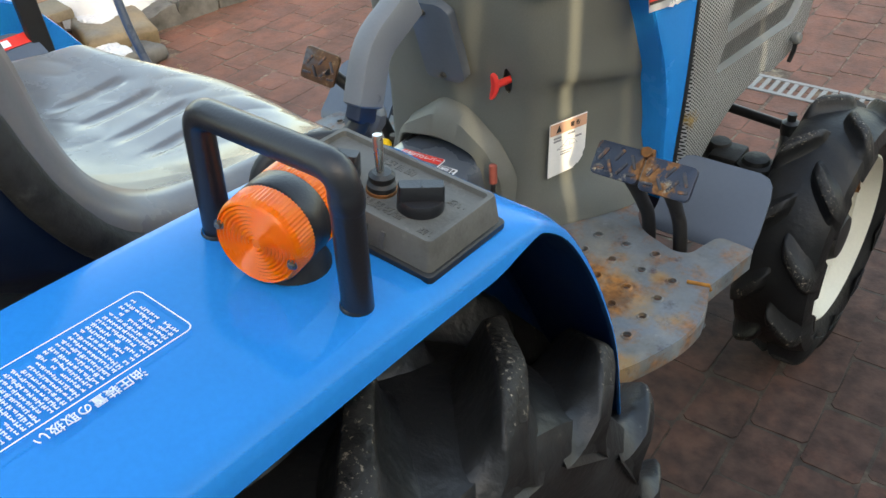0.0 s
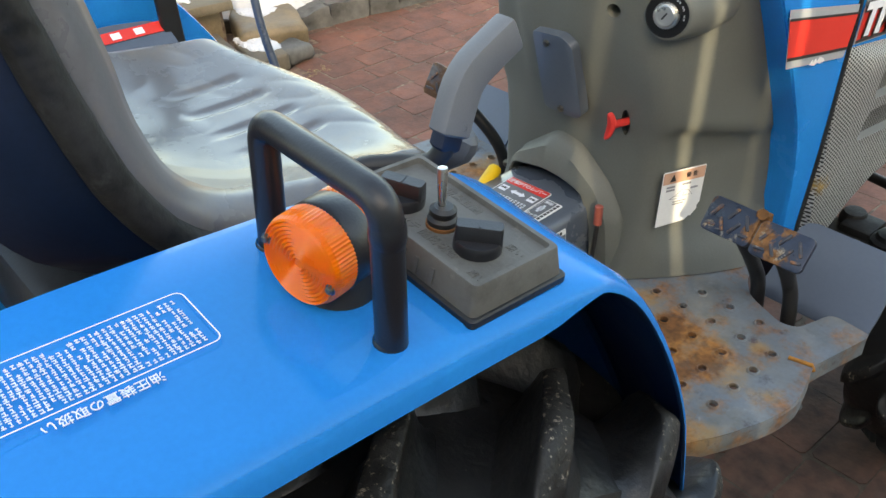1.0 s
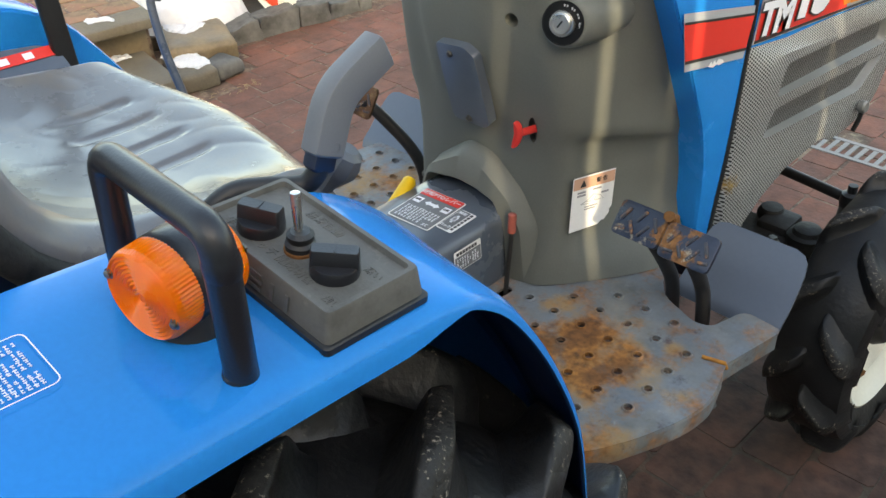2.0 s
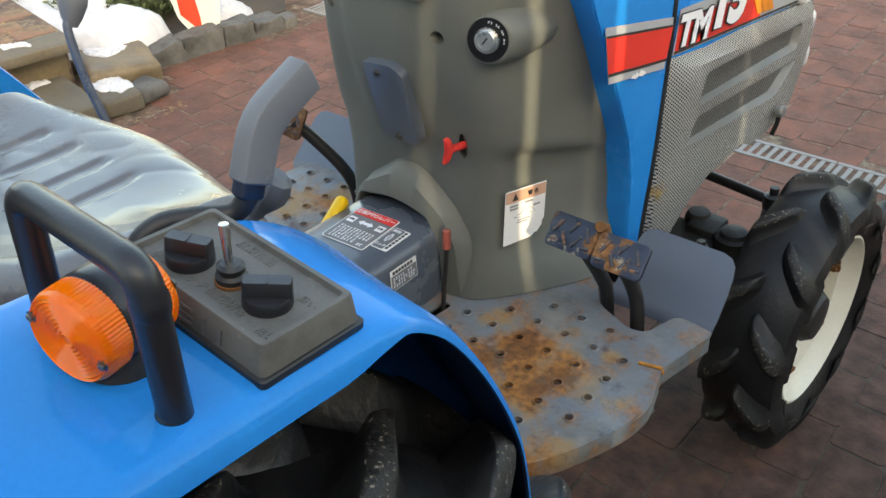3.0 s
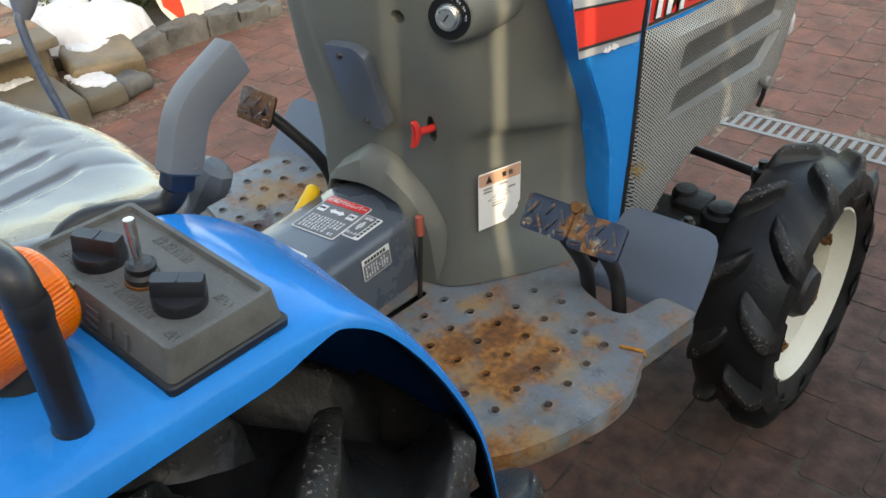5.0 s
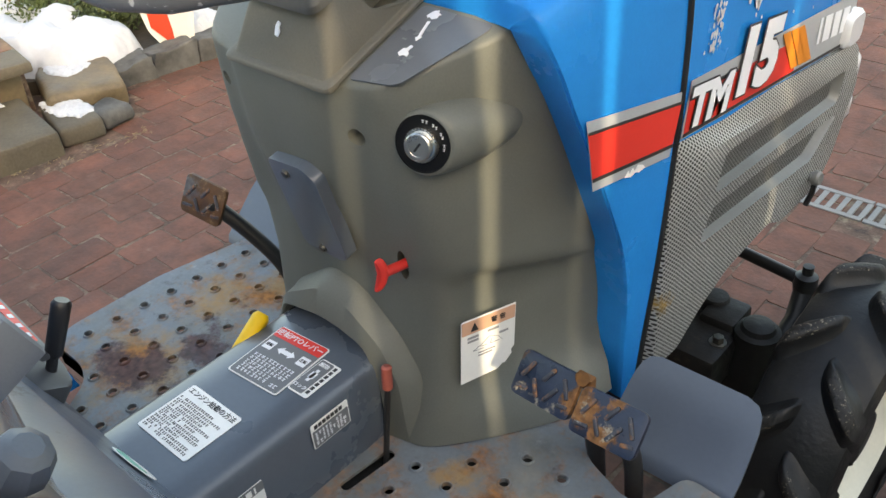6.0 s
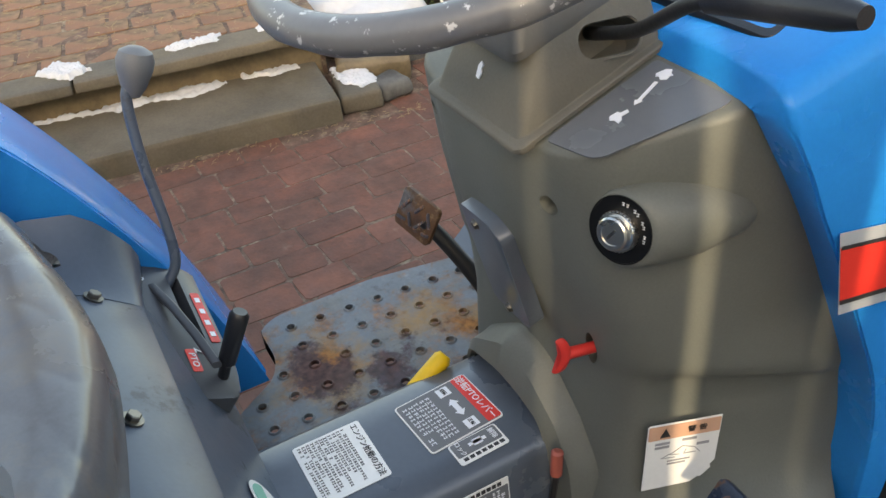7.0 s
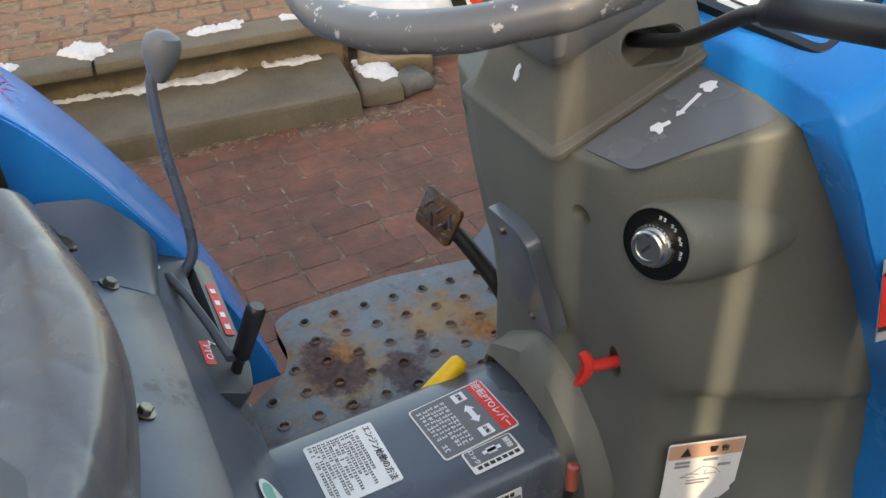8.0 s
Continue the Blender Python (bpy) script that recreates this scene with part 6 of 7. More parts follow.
        bmesh.ops.create_cube(bm, size=1, matrix=box_m @ Matrix.Diagonal((0.022, 0.028, 0.006, 1)))
        bolt(bm, nm @ Matrix.Translation((0.014, 0, 0.006)), 0.008, 0.009)
        part("lug_nut", bm, RUSTY, root, "rusty rim bolt")
    bm = bmesh.new()
    lathe(bm, [(0.05, 0.0), (0.05, 0.03), (0.04, 0.045), (0, 0.05)], m, 24)
    part("hub", bm, BLACK, root, "dark wheel hub")
    return root


for side in (1, -1):
    tractor_wheel("front_wheel", 0.434, 0.872, 0.257, 0.142, 0.158, 11, 0.022, side, "front wheel with cream rim and lugged tyre", 0.34, 0.034, steer=-2.0, phase=19.8, flank=3.2)
for side in (1, -1):
    tractor_wheel("rear_wheel", 0.397, -0.36, 0.428, 0.242, 0.235, 16, 0.050, side, "large rear wheel with deep lugged tyre", 0.37, 0.050, phase=7.0, flank=2.9, rubber=TYRE_WORN)

# ---- seat ----
seat = new("seat")
seat.parent = tractor
tagged(seat, "grey glossy vinyl tractor seat with black edge trim")


# (y, z) from the front edge to the top of the back: middle of the cushion, its upper edge, and the trim at the foot of its side
MID = [(-0.030, 0.800), (-0.033, 0.842), (-0.060, 0.862), (-0.130, 0.862), (-0.200, 0.866), (-0.270, 0.880), (-0.330, 0.922), (-0.362, 0.985), (-0.382, 1.05), (-0.395, 1.13)]
RIM = [(-0.060, 0.800), (-0.065, 0.840), (-0.083, 0.872), (-0.140, 0.882), (-0.205, 0.892), (-0.268, 0.908), (-0.312, 0.940), (-0.331, 0.988), (-0.338, 1.044), (-0.352, 1.13)]
FOOT = [(-0.057, 0.775), (-0.062, 0.800), (-0.080, 0.828), (-0.140, 0.850), (-0.210, 0.864), (-0.276, 0.880), (-0.325, 0.904), (-0.361, 0.956), (-0.383, 1.027), (-0.402, 1.12)]


def along(line, v):
    s = v * (len(line) - 1)
    i = min(int(s), len(line) - 2)
    pts = [Vector(line[max(min(k, len(line) - 1), 0)]) for k in (i - 1, i, i + 1, i + 2)]
    t = s - i
    return 0.5 * (2 * pts[1] + (pts[2] - pts[0]) * t + (2 * pts[0] - 5 * pts[1] + 4 * pts[2] - pts[3]) * t * t + (3 * pts[1] - pts[0] - 3 * pts[2] + pts[3]) * t ** 3)


def seat_point(u, v):
    """u: -1 to 1 across the top, beyond that down the side to the trim at 1.3; v: 0 at the front edge, 1 at the top of the back."""
    a, side = abs(u), (1 if u > 0 else -1)
    mid, rim, foot = along(MID, v), along(RIM, v), along(FOOT, v)
    if a <= 1:
        f = a ** 3.2
        p = mid.lerp(rim, f)
        x = 0.196 * a
        y, z = mid.x + (rim.x - mid.x) * a ** (1.5 + 1.7 * min(max((v - 0.2) / 0.2, 0), 1)), p.y
        for c in (0.072, 0.020, -0.037, -0.090):
            across_c = math.exp(-((x * side - c - 0.05 * (v - 0.35)) / 0.0085) ** 4)
            front = 1 / (1 + math.exp(min(-(v - 0.300) / 0.004, 60)))
            rear_end = 1 / (1 + math.exp((v - 0.43) / 0.012))
            z -= 0.0030 * across_c * front * rear_end
        if v < 0.62:
            z += 0.0010 * noise.noise(Vector((u * 1.6, v * 4.0, 0.3))) + 0.0005 * noise.noise(Vector((u * 4.0 + 2.0 * v, v * 15.0, 1.3))) - 0.0007 * (1 - abs(noise.noise(Vector((u * 2.3, v * 9.0 + u, 4.1))))) ** 8
    else:
        f = (a - 1) / 0.3
        p = rim.lerp(foot, f)
        x = 0.196 + 0.030 * math.sin(f * math.pi * 0.5) + 0.006 * math.sin(f * math.pi)
        y, z = p.x, p.y + 0.004 * math.sin(f * math.pi)
    return Vector((side * x, y, z))


bm = bmesh.new()
US = [-1.3 + 0.05 * i for i in range(6)] + [-1 + 2 * i / 180 for i in range(181)] + [1.05 + 0.05 * i for i in range(6)]
NV = 170
gv = [[bm.verts.new(seat_point(u, j / NV)) for u in US] for j in range(NV + 1)]
for j in range(NV):
    for i in range(len(US) - 1):
        bm.faces.new((gv[j][i], gv[j][i + 1], gv[j + 1][i + 1], gv[j + 1][i]))
cush = part("cushion", bm, VINYL, seat, "wrinkled glossy grey vinyl cushion and backrest", angle=80)
sol = cush.modifiers.new("thickness", "SOLIDIFY")
sol.thickness, sol.offset = 0.012, -1
for side in (1, -1):
    bm = bmesh.new()
    line = [seat_point(side * 1.3, v / 60) + Vector((side * 0.002, 0, -0.006)) + Vector((0, 0.0012, 0.0012)) * noise.noise(Vector((v * 0.9, side, 0))) for v in range(0 if side > 0 else 17, 61)]
    tube(bm, line, 0.0140, 10)
    part("edge_trim", bm, TRIM, seat, "cracked black rubber edge trim")
bm = bmesh.new()
rings = []
for j in range(0, 61, 2):
    v = j / 60
    p = seat_point(1.3, v)
    k = min(max((v - 0.45) / 0.25, 0), 1)
    back = Vector((0, -0.085 * k, -0.070 * (1 - k) - 0.012 * k))
    rings.append([Vector((-p.x + 0.008, p.y, p.z - 0.01)), Vector((p.x - 0.008, p.y, p.z - 0.01)), Vector((p.x - 0.012, p.y, p.z)) + back * 0.5, Vector((p.x - 0.05, p.y, p.z)) + back, Vector((-p.x + 0.05, p.y, p.z)) + back, Vector((-p.x + 0.012, p.y, p.z)) + back * 0.5])
loft(bm, rings)
part("pan", bm, NAVY, seat, "dark blue steel seat pan")
bm = bmesh.new()
box(bm, -0.14, 0.14, -0.42, -0.10, 0.70, 0.82, 0.02)
part("seat_mount", bm, BLACK, seat)

# ---- levers ----
bm = bmesh.new()
line = bent([(0.306, -0.140, 0.949), (0.306, -0.1385, 0.952), (0.303, -0.119, 0.9895), (0.304, -0.074, 1.0105), (0.304, -0.0715, 1.0115)], 0.016, 4)
rings = []
for i, p in enumerate(line):
    d = (line[min(i + 1, len(line) - 1)] - line[max(i - 1, 0)]).normalized()
    mm = facing(p, d, (1, 0, 0))
    k = 0.86 if i in (0, len(line) - 1) else 1.0
    rings.append([mm @ Vector((px * k, py * k, 0)) for px, py in rounded(0.0295, 0.0210, 0.0045, 2)])
loft(bm, rings)
lathe(bm, [(0.0042, 0), (0.0042, 0.0006), (0.0030, 0.0006), (0.0026, -0.002), (0, -0.002)], facing((0.3160, -0.133, 0.955), (1, -0.1, 0.1)), 14)
hyd = part("hydraulic_lever_grip", bm, LEVER, tractor, "angled grey plastic lever grip", angle=28)
bm = bmesh.new()
tube(bm, spline([(0.306, -0.140, 0.950), (0.305, -0.146, 0.936), (0.297, -0.156, 0.926), (0.284, -0.18, 0.930), (0.275, -0.205, 0.932), (0.270, -0.225, 0.915), (0.268, -0.23, 0.86)], 5), 0.0085, 12)
part("arm", bm, BLACK, hyd, "black bent lever arm")
bm = bmesh.new()
loft(bm, [[facing(c, (0.05, 0.45, 0.9), (1, 0, 0)) @ Vector((px * k, py * k, 0)) for px, py in rounded(0.022, 0.0165, 0.004, 2)] for c, k in (((0.306, -0.1455, 0.938), 0.8), ((0.306, -0.1445, 0.940), 1.0), ((0.306, -0.1400, 0.950), 1.0))])
part("socket", bm, NAVY, hyd, "dark blue socket under the grip")
bm = bmesh.new()
KNOB = mat("slate_plastic_knob", (0.092, 0.104, 0.120), 0.5, var=0.1, bump=0.08, bscale=500)
top, lean = Vector((0.256, -0.079, 0.908)), Vector((0.42, 0.40, 0.82)).normalized()
neck = top - lean * 0.046
lathe(bm, [(0.0075, 0.004), (0.0085, 0.010), (0.0150, 0.022), (0.0178, 0.028), (0.0180, 0.038), (0.0150, 0.046), (0.0085, 0.050), (0, 0.051)], facing(neck, lean, (1, 0, 0)), 9)
tube(bm, spline([neck + Vector((-0.030, -0.034, -0.060)), neck + Vector((-0.012, -0.014, -0.022)), neck + lean * 0.008], 4), 0.0065, 10)
part("short_lever", bm, KNOB, tractor, "short lever with faceted slate-grey knob", angle=24)
lv = new("gear_lever")
lv.parent = tractor
tagged(lv, "long bent gear lever with pale grey knob")
bm = bmesh.new()
tube(bm, spline([(-0.290, 0.034, 0.655), (-0.292, 0.046, 0.668), (-0.300, 0.064, 0.690), (-0.318, 0.068, 0.735), (-0.345, 0.068, 0.80), (-0.366, 0.074, 0.862), (-0.370, 0.085, 0.880)], 5), 0.0062, 12)
part("rod", bm, SLATE, lv, "dark blue-grey steel rod")
bm = bmesh.new()
lathe(bm, [(0.008, -0.022), (0.014, -0.010), (0.0195, 0.008), (0.0205, 0.018), (0.0175, 0.027), (0.009, 0.032), (0, 0.033)], facing((-0.371, 0.090, 0.884), (-0.05, 0.35, 0.93), (0, 1, 0)), 22)
part("knob", bm, LEVER, lv, "pale grey plastic knob")
bm = bmesh.new()
tube(bm, [(-0.147, 0.055, 0.622), (-0.146, 0.066, 0.646), (-0.1455, 0.068, 0.650), (-0.143, 0.093, 0.702), (-0.1428, 0.095, 0.706)], [0.006, 0.006, 0.0095, 0.0105, 0.0075], 14)
range_lever = part("range_lever", bm, GRIP, tractor, "short lever with black plastic grip")
bm = bmesh.new()
loft(bm, [[Vector((x, y, z)) + Vector((px * 0.25, px, py)) for px, py in rounded(0.010, 0.008, 0.003, 3)] for x, y, z in ((-0.275, 0.029, 0.684), (-0.230, 0.040, 0.680), (-0.180, 0.050, 0.670), (-0.140, 0.057, 0.655))])
part("lever_arm", bm, CONSOLE, range_lever, "grey steel arm of the lever")
bm = bmesh.new()
tube(bm, [(-0.080, 0.215, 0.541), (-0.084, 0.238, 0.556), (-0.0872, 0.284, 0.585), (-0.0877, 0.2885, 0.588)], [0.0095, 0.0112, 0.0112, 0.0075], 10)
part("lock_lever", bm, YELLOW, tractor, "lever with yellow plastic grip")
bm = bmesh.new()
tube(bm, [(-0.092, 0.30, 0.50), (-0.081, 0.222, 0.546)], 0.005, 8)
part("linkage", bm, BLACK, tractor, "black steel linkage")
bm = bmesh.new()
tube(bm, bent([(-0.15, 0.42, 0.50), (-0.165, 0.40, 0.515), (-0.19, 0.41, 0.505)], 0.01), 0.007, 8)
part("pedal_hook", bm, BLACK, tractor, "bent black steel hook by the clutch pedal")
bm = bmesh.new()
tube(bm, [(0.102, 0.288, 0.455), (0.100, 0.300, 0.52), (0.098, 0.309, 0.562)], 0.0036, 8)
lk = part("latch_lever", bm, BLACK, tractor, "thin black rod with red tip")
bm = bmesh.new()
tube(bm, [(0.098, 0.3085, 0.560), (0.0968, 0.3115, 0.588), (0.0967, 0.312, 0.590)], [0.0062, 0.0062, 0.004], 10)
part("tip", bm, FADED, lk, "faded red plastic tip")

# slotted lever console on the left, between cover and mudguard
bm = bmesh.new()
m = facing((-0.235, 0.040, 0.668), (0.20, 0.55, 0.81), (0, 1, 0))
slab(bm, smooth_outline([(-0.075, -0.045), (0.125, -0.045), (0.125, 0.034), (0.085, 0.044), (-0.075, 0.044)], 0.010), m, 0.16, 0.004)
console = part("lever_console", bm, CONSOLE, tractor, "blue-grey slotted lever console")
tool = bmesh.new()
slab(tool, rounded(0.115, 0.014, 0.006, 4), m @ Matrix.Translation((-0.005, 0.016, 0.02)), 0.05)
cut(console, tool)
q = m @ Matrix.Translation((0, 0, 0.0004))
sticker("sticker", 0.078, 0.011, q @ Matrix.Translation((0.006, 0.034, 0)), STICK_RED, console, "red gate sticker with white print", r=0.002)
bars("small_print", [(-0.021 + 0.018 * k, 0.034, 0.007, 0.006) for k in range(4)], q @ Matrix.Translation((0, 0, 0.0007)), WHITEPRINT, console, label="white print on the sticker")
sticker("sticker", 0.032, 0.0115, q @ Matrix.Translation((0.072, -0.002, 0)), STICK_RED, console, "small red sticker with white letters", r=0.002)
lettering("sticker_print", "PTO", 0.0105, q @ Matrix.Translation((0.072, -0.002, 0.0012)), WHITEPRINT, console, label="white letters")
lettering("gate_number", "3", 0.016, q @ Matrix.Translation((-0.052, -0.026, 0.0008)), WHITEPRINT, console, label="white gate number")
lettering("gate_number", "2", 0.016, q @ Matrix.Translation((0.058, 0.008, 0.0008)), WHITEPRINT, console, label="white gate number")

# ridged side plate with a red gate sticker and a tall flat lever, between seat and left mudguard
m = facing((-0.262, -0.152, 0.874), (0.62, 0.08, 0.78), (-0.78, 0, 0.62))
bm = bmesh.new()
slab(bm, smooth_outline([(-0.07, -0.05), (0.052, -0.05), (0.050, 0.004), (0.034, 0.020), (-0.02, 0.026), (-0.07, 0.024)], 0.014), m, 0.004)
gate = part("gate_plate", bm, SLATE, tractor, "blue-grey gate plate beside the seat")
q = m @ Matrix.Translation((0, 0, 0.0008))
sticker("sticker", 0.080, 0.015, q @ Matrix.Translation((0.004, 0.008, 0)), STICK_RED, gate, "red gate sticker with white fields", r=0.002)
bars("white_field", [(-0.018 + 0.030 * k, 0.008, 0.012, 0.009) for k in range(2)], q @ Matrix.Translation((0, 0, 0.0007)), WHITEPRINT, gate, label="white fields on the sticker")
bm = bmesh.new()
loft(bm, [[Vector((-0.268 + px - lean, -0.098 + py, z)) for px, py in rounded(0.012, 0.026, 0.004, 3)] for z, lean in ((0.74, 0.0), (0.85, 0.0), (0.98, 0.004), (1.03, 0.006))])
tall = part("flat_lever", bm, BLACK, tractor, "tall flat black steel lever")
bm = bmesh.new()
loft(bm, [[Vector((-0.274 + px, -0.098 + py, z)) for px, py in rounded(w, d, 0.006, 3)] for z, w, d in ((1.02, 0.016, 0.028), (1.03, 0.022, 0.034), (1.10, 0.022, 0.034), (1.11, 0.014, 0.026))])
part("grip", bm, GRIP, tall, "black plastic lever grip")

# left end of the cover, where the sheet curls up into a rounded plate beside the mudguard
bm = bmesh.new()
rings = []
for yb, zb, yr, zr in ((-0.115, 0.757, -0.115, 0.795), (-0.095, 0.754, -0.095, 0.800), (-0.072, 0.7495, -0.066, 0.799), (-0.050, 0.740, -0.042, 0.7935), (-0.034, 0.732, -0.022, 0.789), (-0.020, 0.7215, -0.004, 0.773), (-0.008, 0.712, 0.011, 0.752), (0.003, 0.7035, 0.0235, 0.731), (0.008, 0.699, 0.0275, 0.715), (0.0115, 0.6945, 0.026, 0.700), (0.013, 0.690, 0.021, 0.690)):
    face = []
    for k in range(9):
        t = k / 8
        face.append(Vector((-0.224 - 0.068 * t, yb + (yr - yb) * t ** 1.1, zb + 0.0016 + (zr - zb) * t ** 1.7)))
    rings.append(face + [p + Vector((-0.0025, -0.0005, -0.0032)) for p in face[::-1]])
loft(bm, rings)
part("end_plate", bm, SLATE, cover, "blue-grey rounded end of the sheet", angle=50)
bm = bmesh.new()
slab(bm, [(-0.003, -0.006), (0.001, -0.007), (0.003, -0.002), (0.0015, 0.001), (0.003, 0.005), (-0.0005, 0.007), (-0.003, 0.003)], facing((0.024, 0.2985, 0.964), (0.05, -0.93, 0.36), (0, 0, 1)), 0.0012)
part("paint_splash", bm, WHITEPRINT, boot, "white paint splash", smooth=False)

# ---- ground ----
bm = bmesh.new()
ext = [-60, -20, -8, -4, -3, -2, -1, 0, 1, 2, 3, 4, 6, 9, 20, 60]
gv = [[bm.verts.new((x, y, -0.0009)) for x in ext] for y in ext]
for j in range(len(ext) - 1):
    for i in range(len(ext) - 1):
        bm.faces.new((gv[j][i], gv[j][i + 1], gv[j + 1][i + 1], gv[j + 1][i]))
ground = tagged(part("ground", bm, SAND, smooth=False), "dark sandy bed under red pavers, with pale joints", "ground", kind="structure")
pavement = new("pavement")
tagged(pavement, "red-brown tumbled pavers in staggered courses", "pavement", kind="structure")


def paver_mesh(l, w, seed):
    r = random.Random(seed)
    bm = bmesh.new()
    c4 = [(-l / 2 + r.uniform(0, 0.0035), -w / 2 + r.uniform(0, 0.0025)), (l / 2 - r.uniform(0, 0.0035), -w / 2 + r.uniform(0, 0.0025)), (l / 2 - r.uniform(0, 0.0035), w / 2 - r.uniform(0, 0.0025)), (-l / 2 + r.uniform(0, 0.0035), w / 2 - r.uniform(0, 0.0025))]
    pts = []
    for p, q in zip(c4, c4[1:] + c4[:1]):
        pts += [p, ((p[0] + q[0]) / 2 + r.uniform(-0.0022, 0.0022), (p[1] + q[1]) / 2 + r.uniform(-0.0022, 0.0022))]
    out = smooth_outline(pts, 0.008, 1)
    loft(bm, [[Vector((x, y, -0.02)) for x, y in out], [Vector((x, y, -0.0022)) for x, y in out], [Vector((x * 0.988, y * 0.984, 0.0)) for x, y in out]], cap=False)
    bm.faces.new([v for v in bm.verts[-len(out):]])
    bmesh.ops.recalc_face_normals(bm, faces=bm.faces[:])
    me = bpy.data.meshes.new("paver")
    bm.to_mesh(me)
    bm.free()
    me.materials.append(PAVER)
    return me


WIDTH, GAP = 0.106, 0.002
LENGTHS = [0.108, 0.135, 0.150, 0.165]
paver_kinds = [[paver_mesh(l, WIDTH - GAP + 0.0005, 10 * i + k) for k in range(3)] for i, l in enumerate(LENGTHS)]
rp = random.Random(11)
rest = bmesh.new()
spots = []
for c in range(-24, 36):
    x = -0.03 + c * WIDTH
    y = -1.6 + rp.random() * 0.15
    while y < 5.2:
        i = rp.choice((0, 1, 1, 2, 2, 3))
        l = LENGTHS[i]
        spots.append((x + rp.uniform(-0.004, 0.004), y + l / 2, i, rp.randrange(3), rp.uniform(-2.6, 2.6), rp.uniform(-0.0002, 0.0010)))
        y += l + GAP
near = []
for s in spots:
    x, y = s[0], s[1]
    if x < -1.80 + 0.15 * (y - 0.8) and y < 1.0:
        continue
    if x < -1.86 and y < 1.13:
        continue
    if x < -2.06 + 0.17 * (y - 1.5) and y < 2.2:
        continue
    if 1.815 < y < 1.945 and x > -0.45:
        continue
    a = (0.42 < x < 0.95 and 0.35 < y < 1.5) or (-1.75 < x < -0.55 and 0.3 < y < 1.25)
    near.append((0 if a else 1, s))
near.sort(key=lambda v: v[0])
for n0, (flag, (x, y, i, k, turn, dz)) in enumerate(near):
    m = pose(x, y, dz, rp.uniform(-0.5, 0.5), rp.uniform(-0.5, 0.5), 90 + turn)
    if n0 < 300:
        ob = new("paver", paver_kinds[i][k])
        ob.parent = pavement
        ob.matrix_world = m
    else:
        me = paver_kinds[i][k]
        base = [rest.verts.new(m @ v.co) for v in me.vertices]
        for p in me.polygons:
            rest.faces.new([base[v] for v in p.vertices])
me = bpy.data.meshes.new("far_pavers")
rest.to_mesh(me)
rest.free()
me.materials.append(PAVER)
tagged(new("far_pavers", me), "red-brown pavers further off", kind="stuff").parent = pavement

# drain channel with a slotted cover
drain = thing("drain_grate", "pale slotted steel drain cover let into the paving", "drain grate")
k = 0
x = -0.12
while x < 3.2:
    bm = bmesh.new()
    L = 0.30
    box(bm, x, x + L - 0.004, 1.826, 1.842, -0.03, 0.004, 0.0015, 1)
    box(bm, x, x + L - 0.004, 1.918, 1.934, -0.03, 0.004, 0.0015, 1)
    for j in range(11):
        xx = x + 0.006 + j * 0.0278
        box(bm, xx, xx + 0.014, 1.842, 1.918, -0.02, 0.003, 0.001, 1)
    part("grate_bar_panel", bm, GRATE, drain)
    x += L
bm = bmesh.new()
box(bm, -0.122, 3.2, 1.828, 1.932, -0.05, -0.031)
part("channel_bed", bm, ENGINE, drain, "dark drain channel bed")

# ---- steps, stones and snow beyond the tractor ----
STEP = Matrix.Translation((-1.845, 0.82, 0)) @ Matrix.Rotation(radians(-8.5), 4, "Z")      # -y runs back along the steps, -x away from the tractor


def worn_block(bm, x0, x1, y0, y1, z0, z1, m, rough, seed, cuts=6, bevel=0.012):
    """A block with rounded, uneven edges."""
    b2 = bmesh.new()
    box(b2, x0, x1, y0, y1, z0, z1, bevel, 2)
    bmesh.ops.subdivide_edges(b2, edges=[e for e in b2.edges if e.calc_length() > 0.06], cuts=cuts, use_grid_fill=True)
    for v in b2.verts:
        d = noise.noise_vector(Vector((v.co.x * 9 + seed, v.co.y * 9, v.co.z * 9))) * rough + noise.noise_vector(Vector((v.co.x * 34 + seed, v.co.y * 34, v.co.z * 34))) * rough * 0.4
        if v.co.z < z0 + 0.002:
            d.z = 0
        v.co += d
    me = bpy.data.meshes.new("tmp")
    b2.transform(m)
    b2.to_mesh(me)
    b2.free()
    bm.from_mesh(me)
    bpy.data.meshes.remove(me)
    return bm


steps = thing("garden_steps", "low weathered concrete steps with old snow on them", "steps")
part("tread", worn_block(bmesh.new(), -0.37, 0.0, -3.2, 0.0, -0.02, 0.080, STEP, 0.003, 1, 8, 0.014), CONCRETE, steps, "worn concrete tread")
part("riser", worn_block(bmesh.new(), -0.62, -0.345, -3.2, 0.02, -0.02, 0.190, STEP, 0.004, 2, 8, 0.004), SANDSTONE, steps, "stained yellowish riser")
for k in range(4):
    y1 = 0.045 - 0.82 * k
    part("coping", worn_block(bmesh.new(), -0.392, -0.243, y1 - 0.812, y1, 0.185, 0.222, STEP, 0.003, 3 + k, 6, 0.008), CONCRETE, steps, "concrete coping stone")
terrace = new("terrace_paving")
tagged(terrace, "orange-brown terrace pavers with dry straw in the joints", "paving", kind="structure")
bm = bmesh.new()
box(bm, -3.2, -0.393, -3.2, 0.045, 0.0, 0.2190)
bm.transform(STEP)
part("terrace_bed", bm, SAND, terrace, smooth=False)
TERRA = mat("terrace_brick", (0.22, 0.112, 0.064), 0.85, var=0.25, vscale=12, bump=0.6, bscale=90, per_object=0.4)
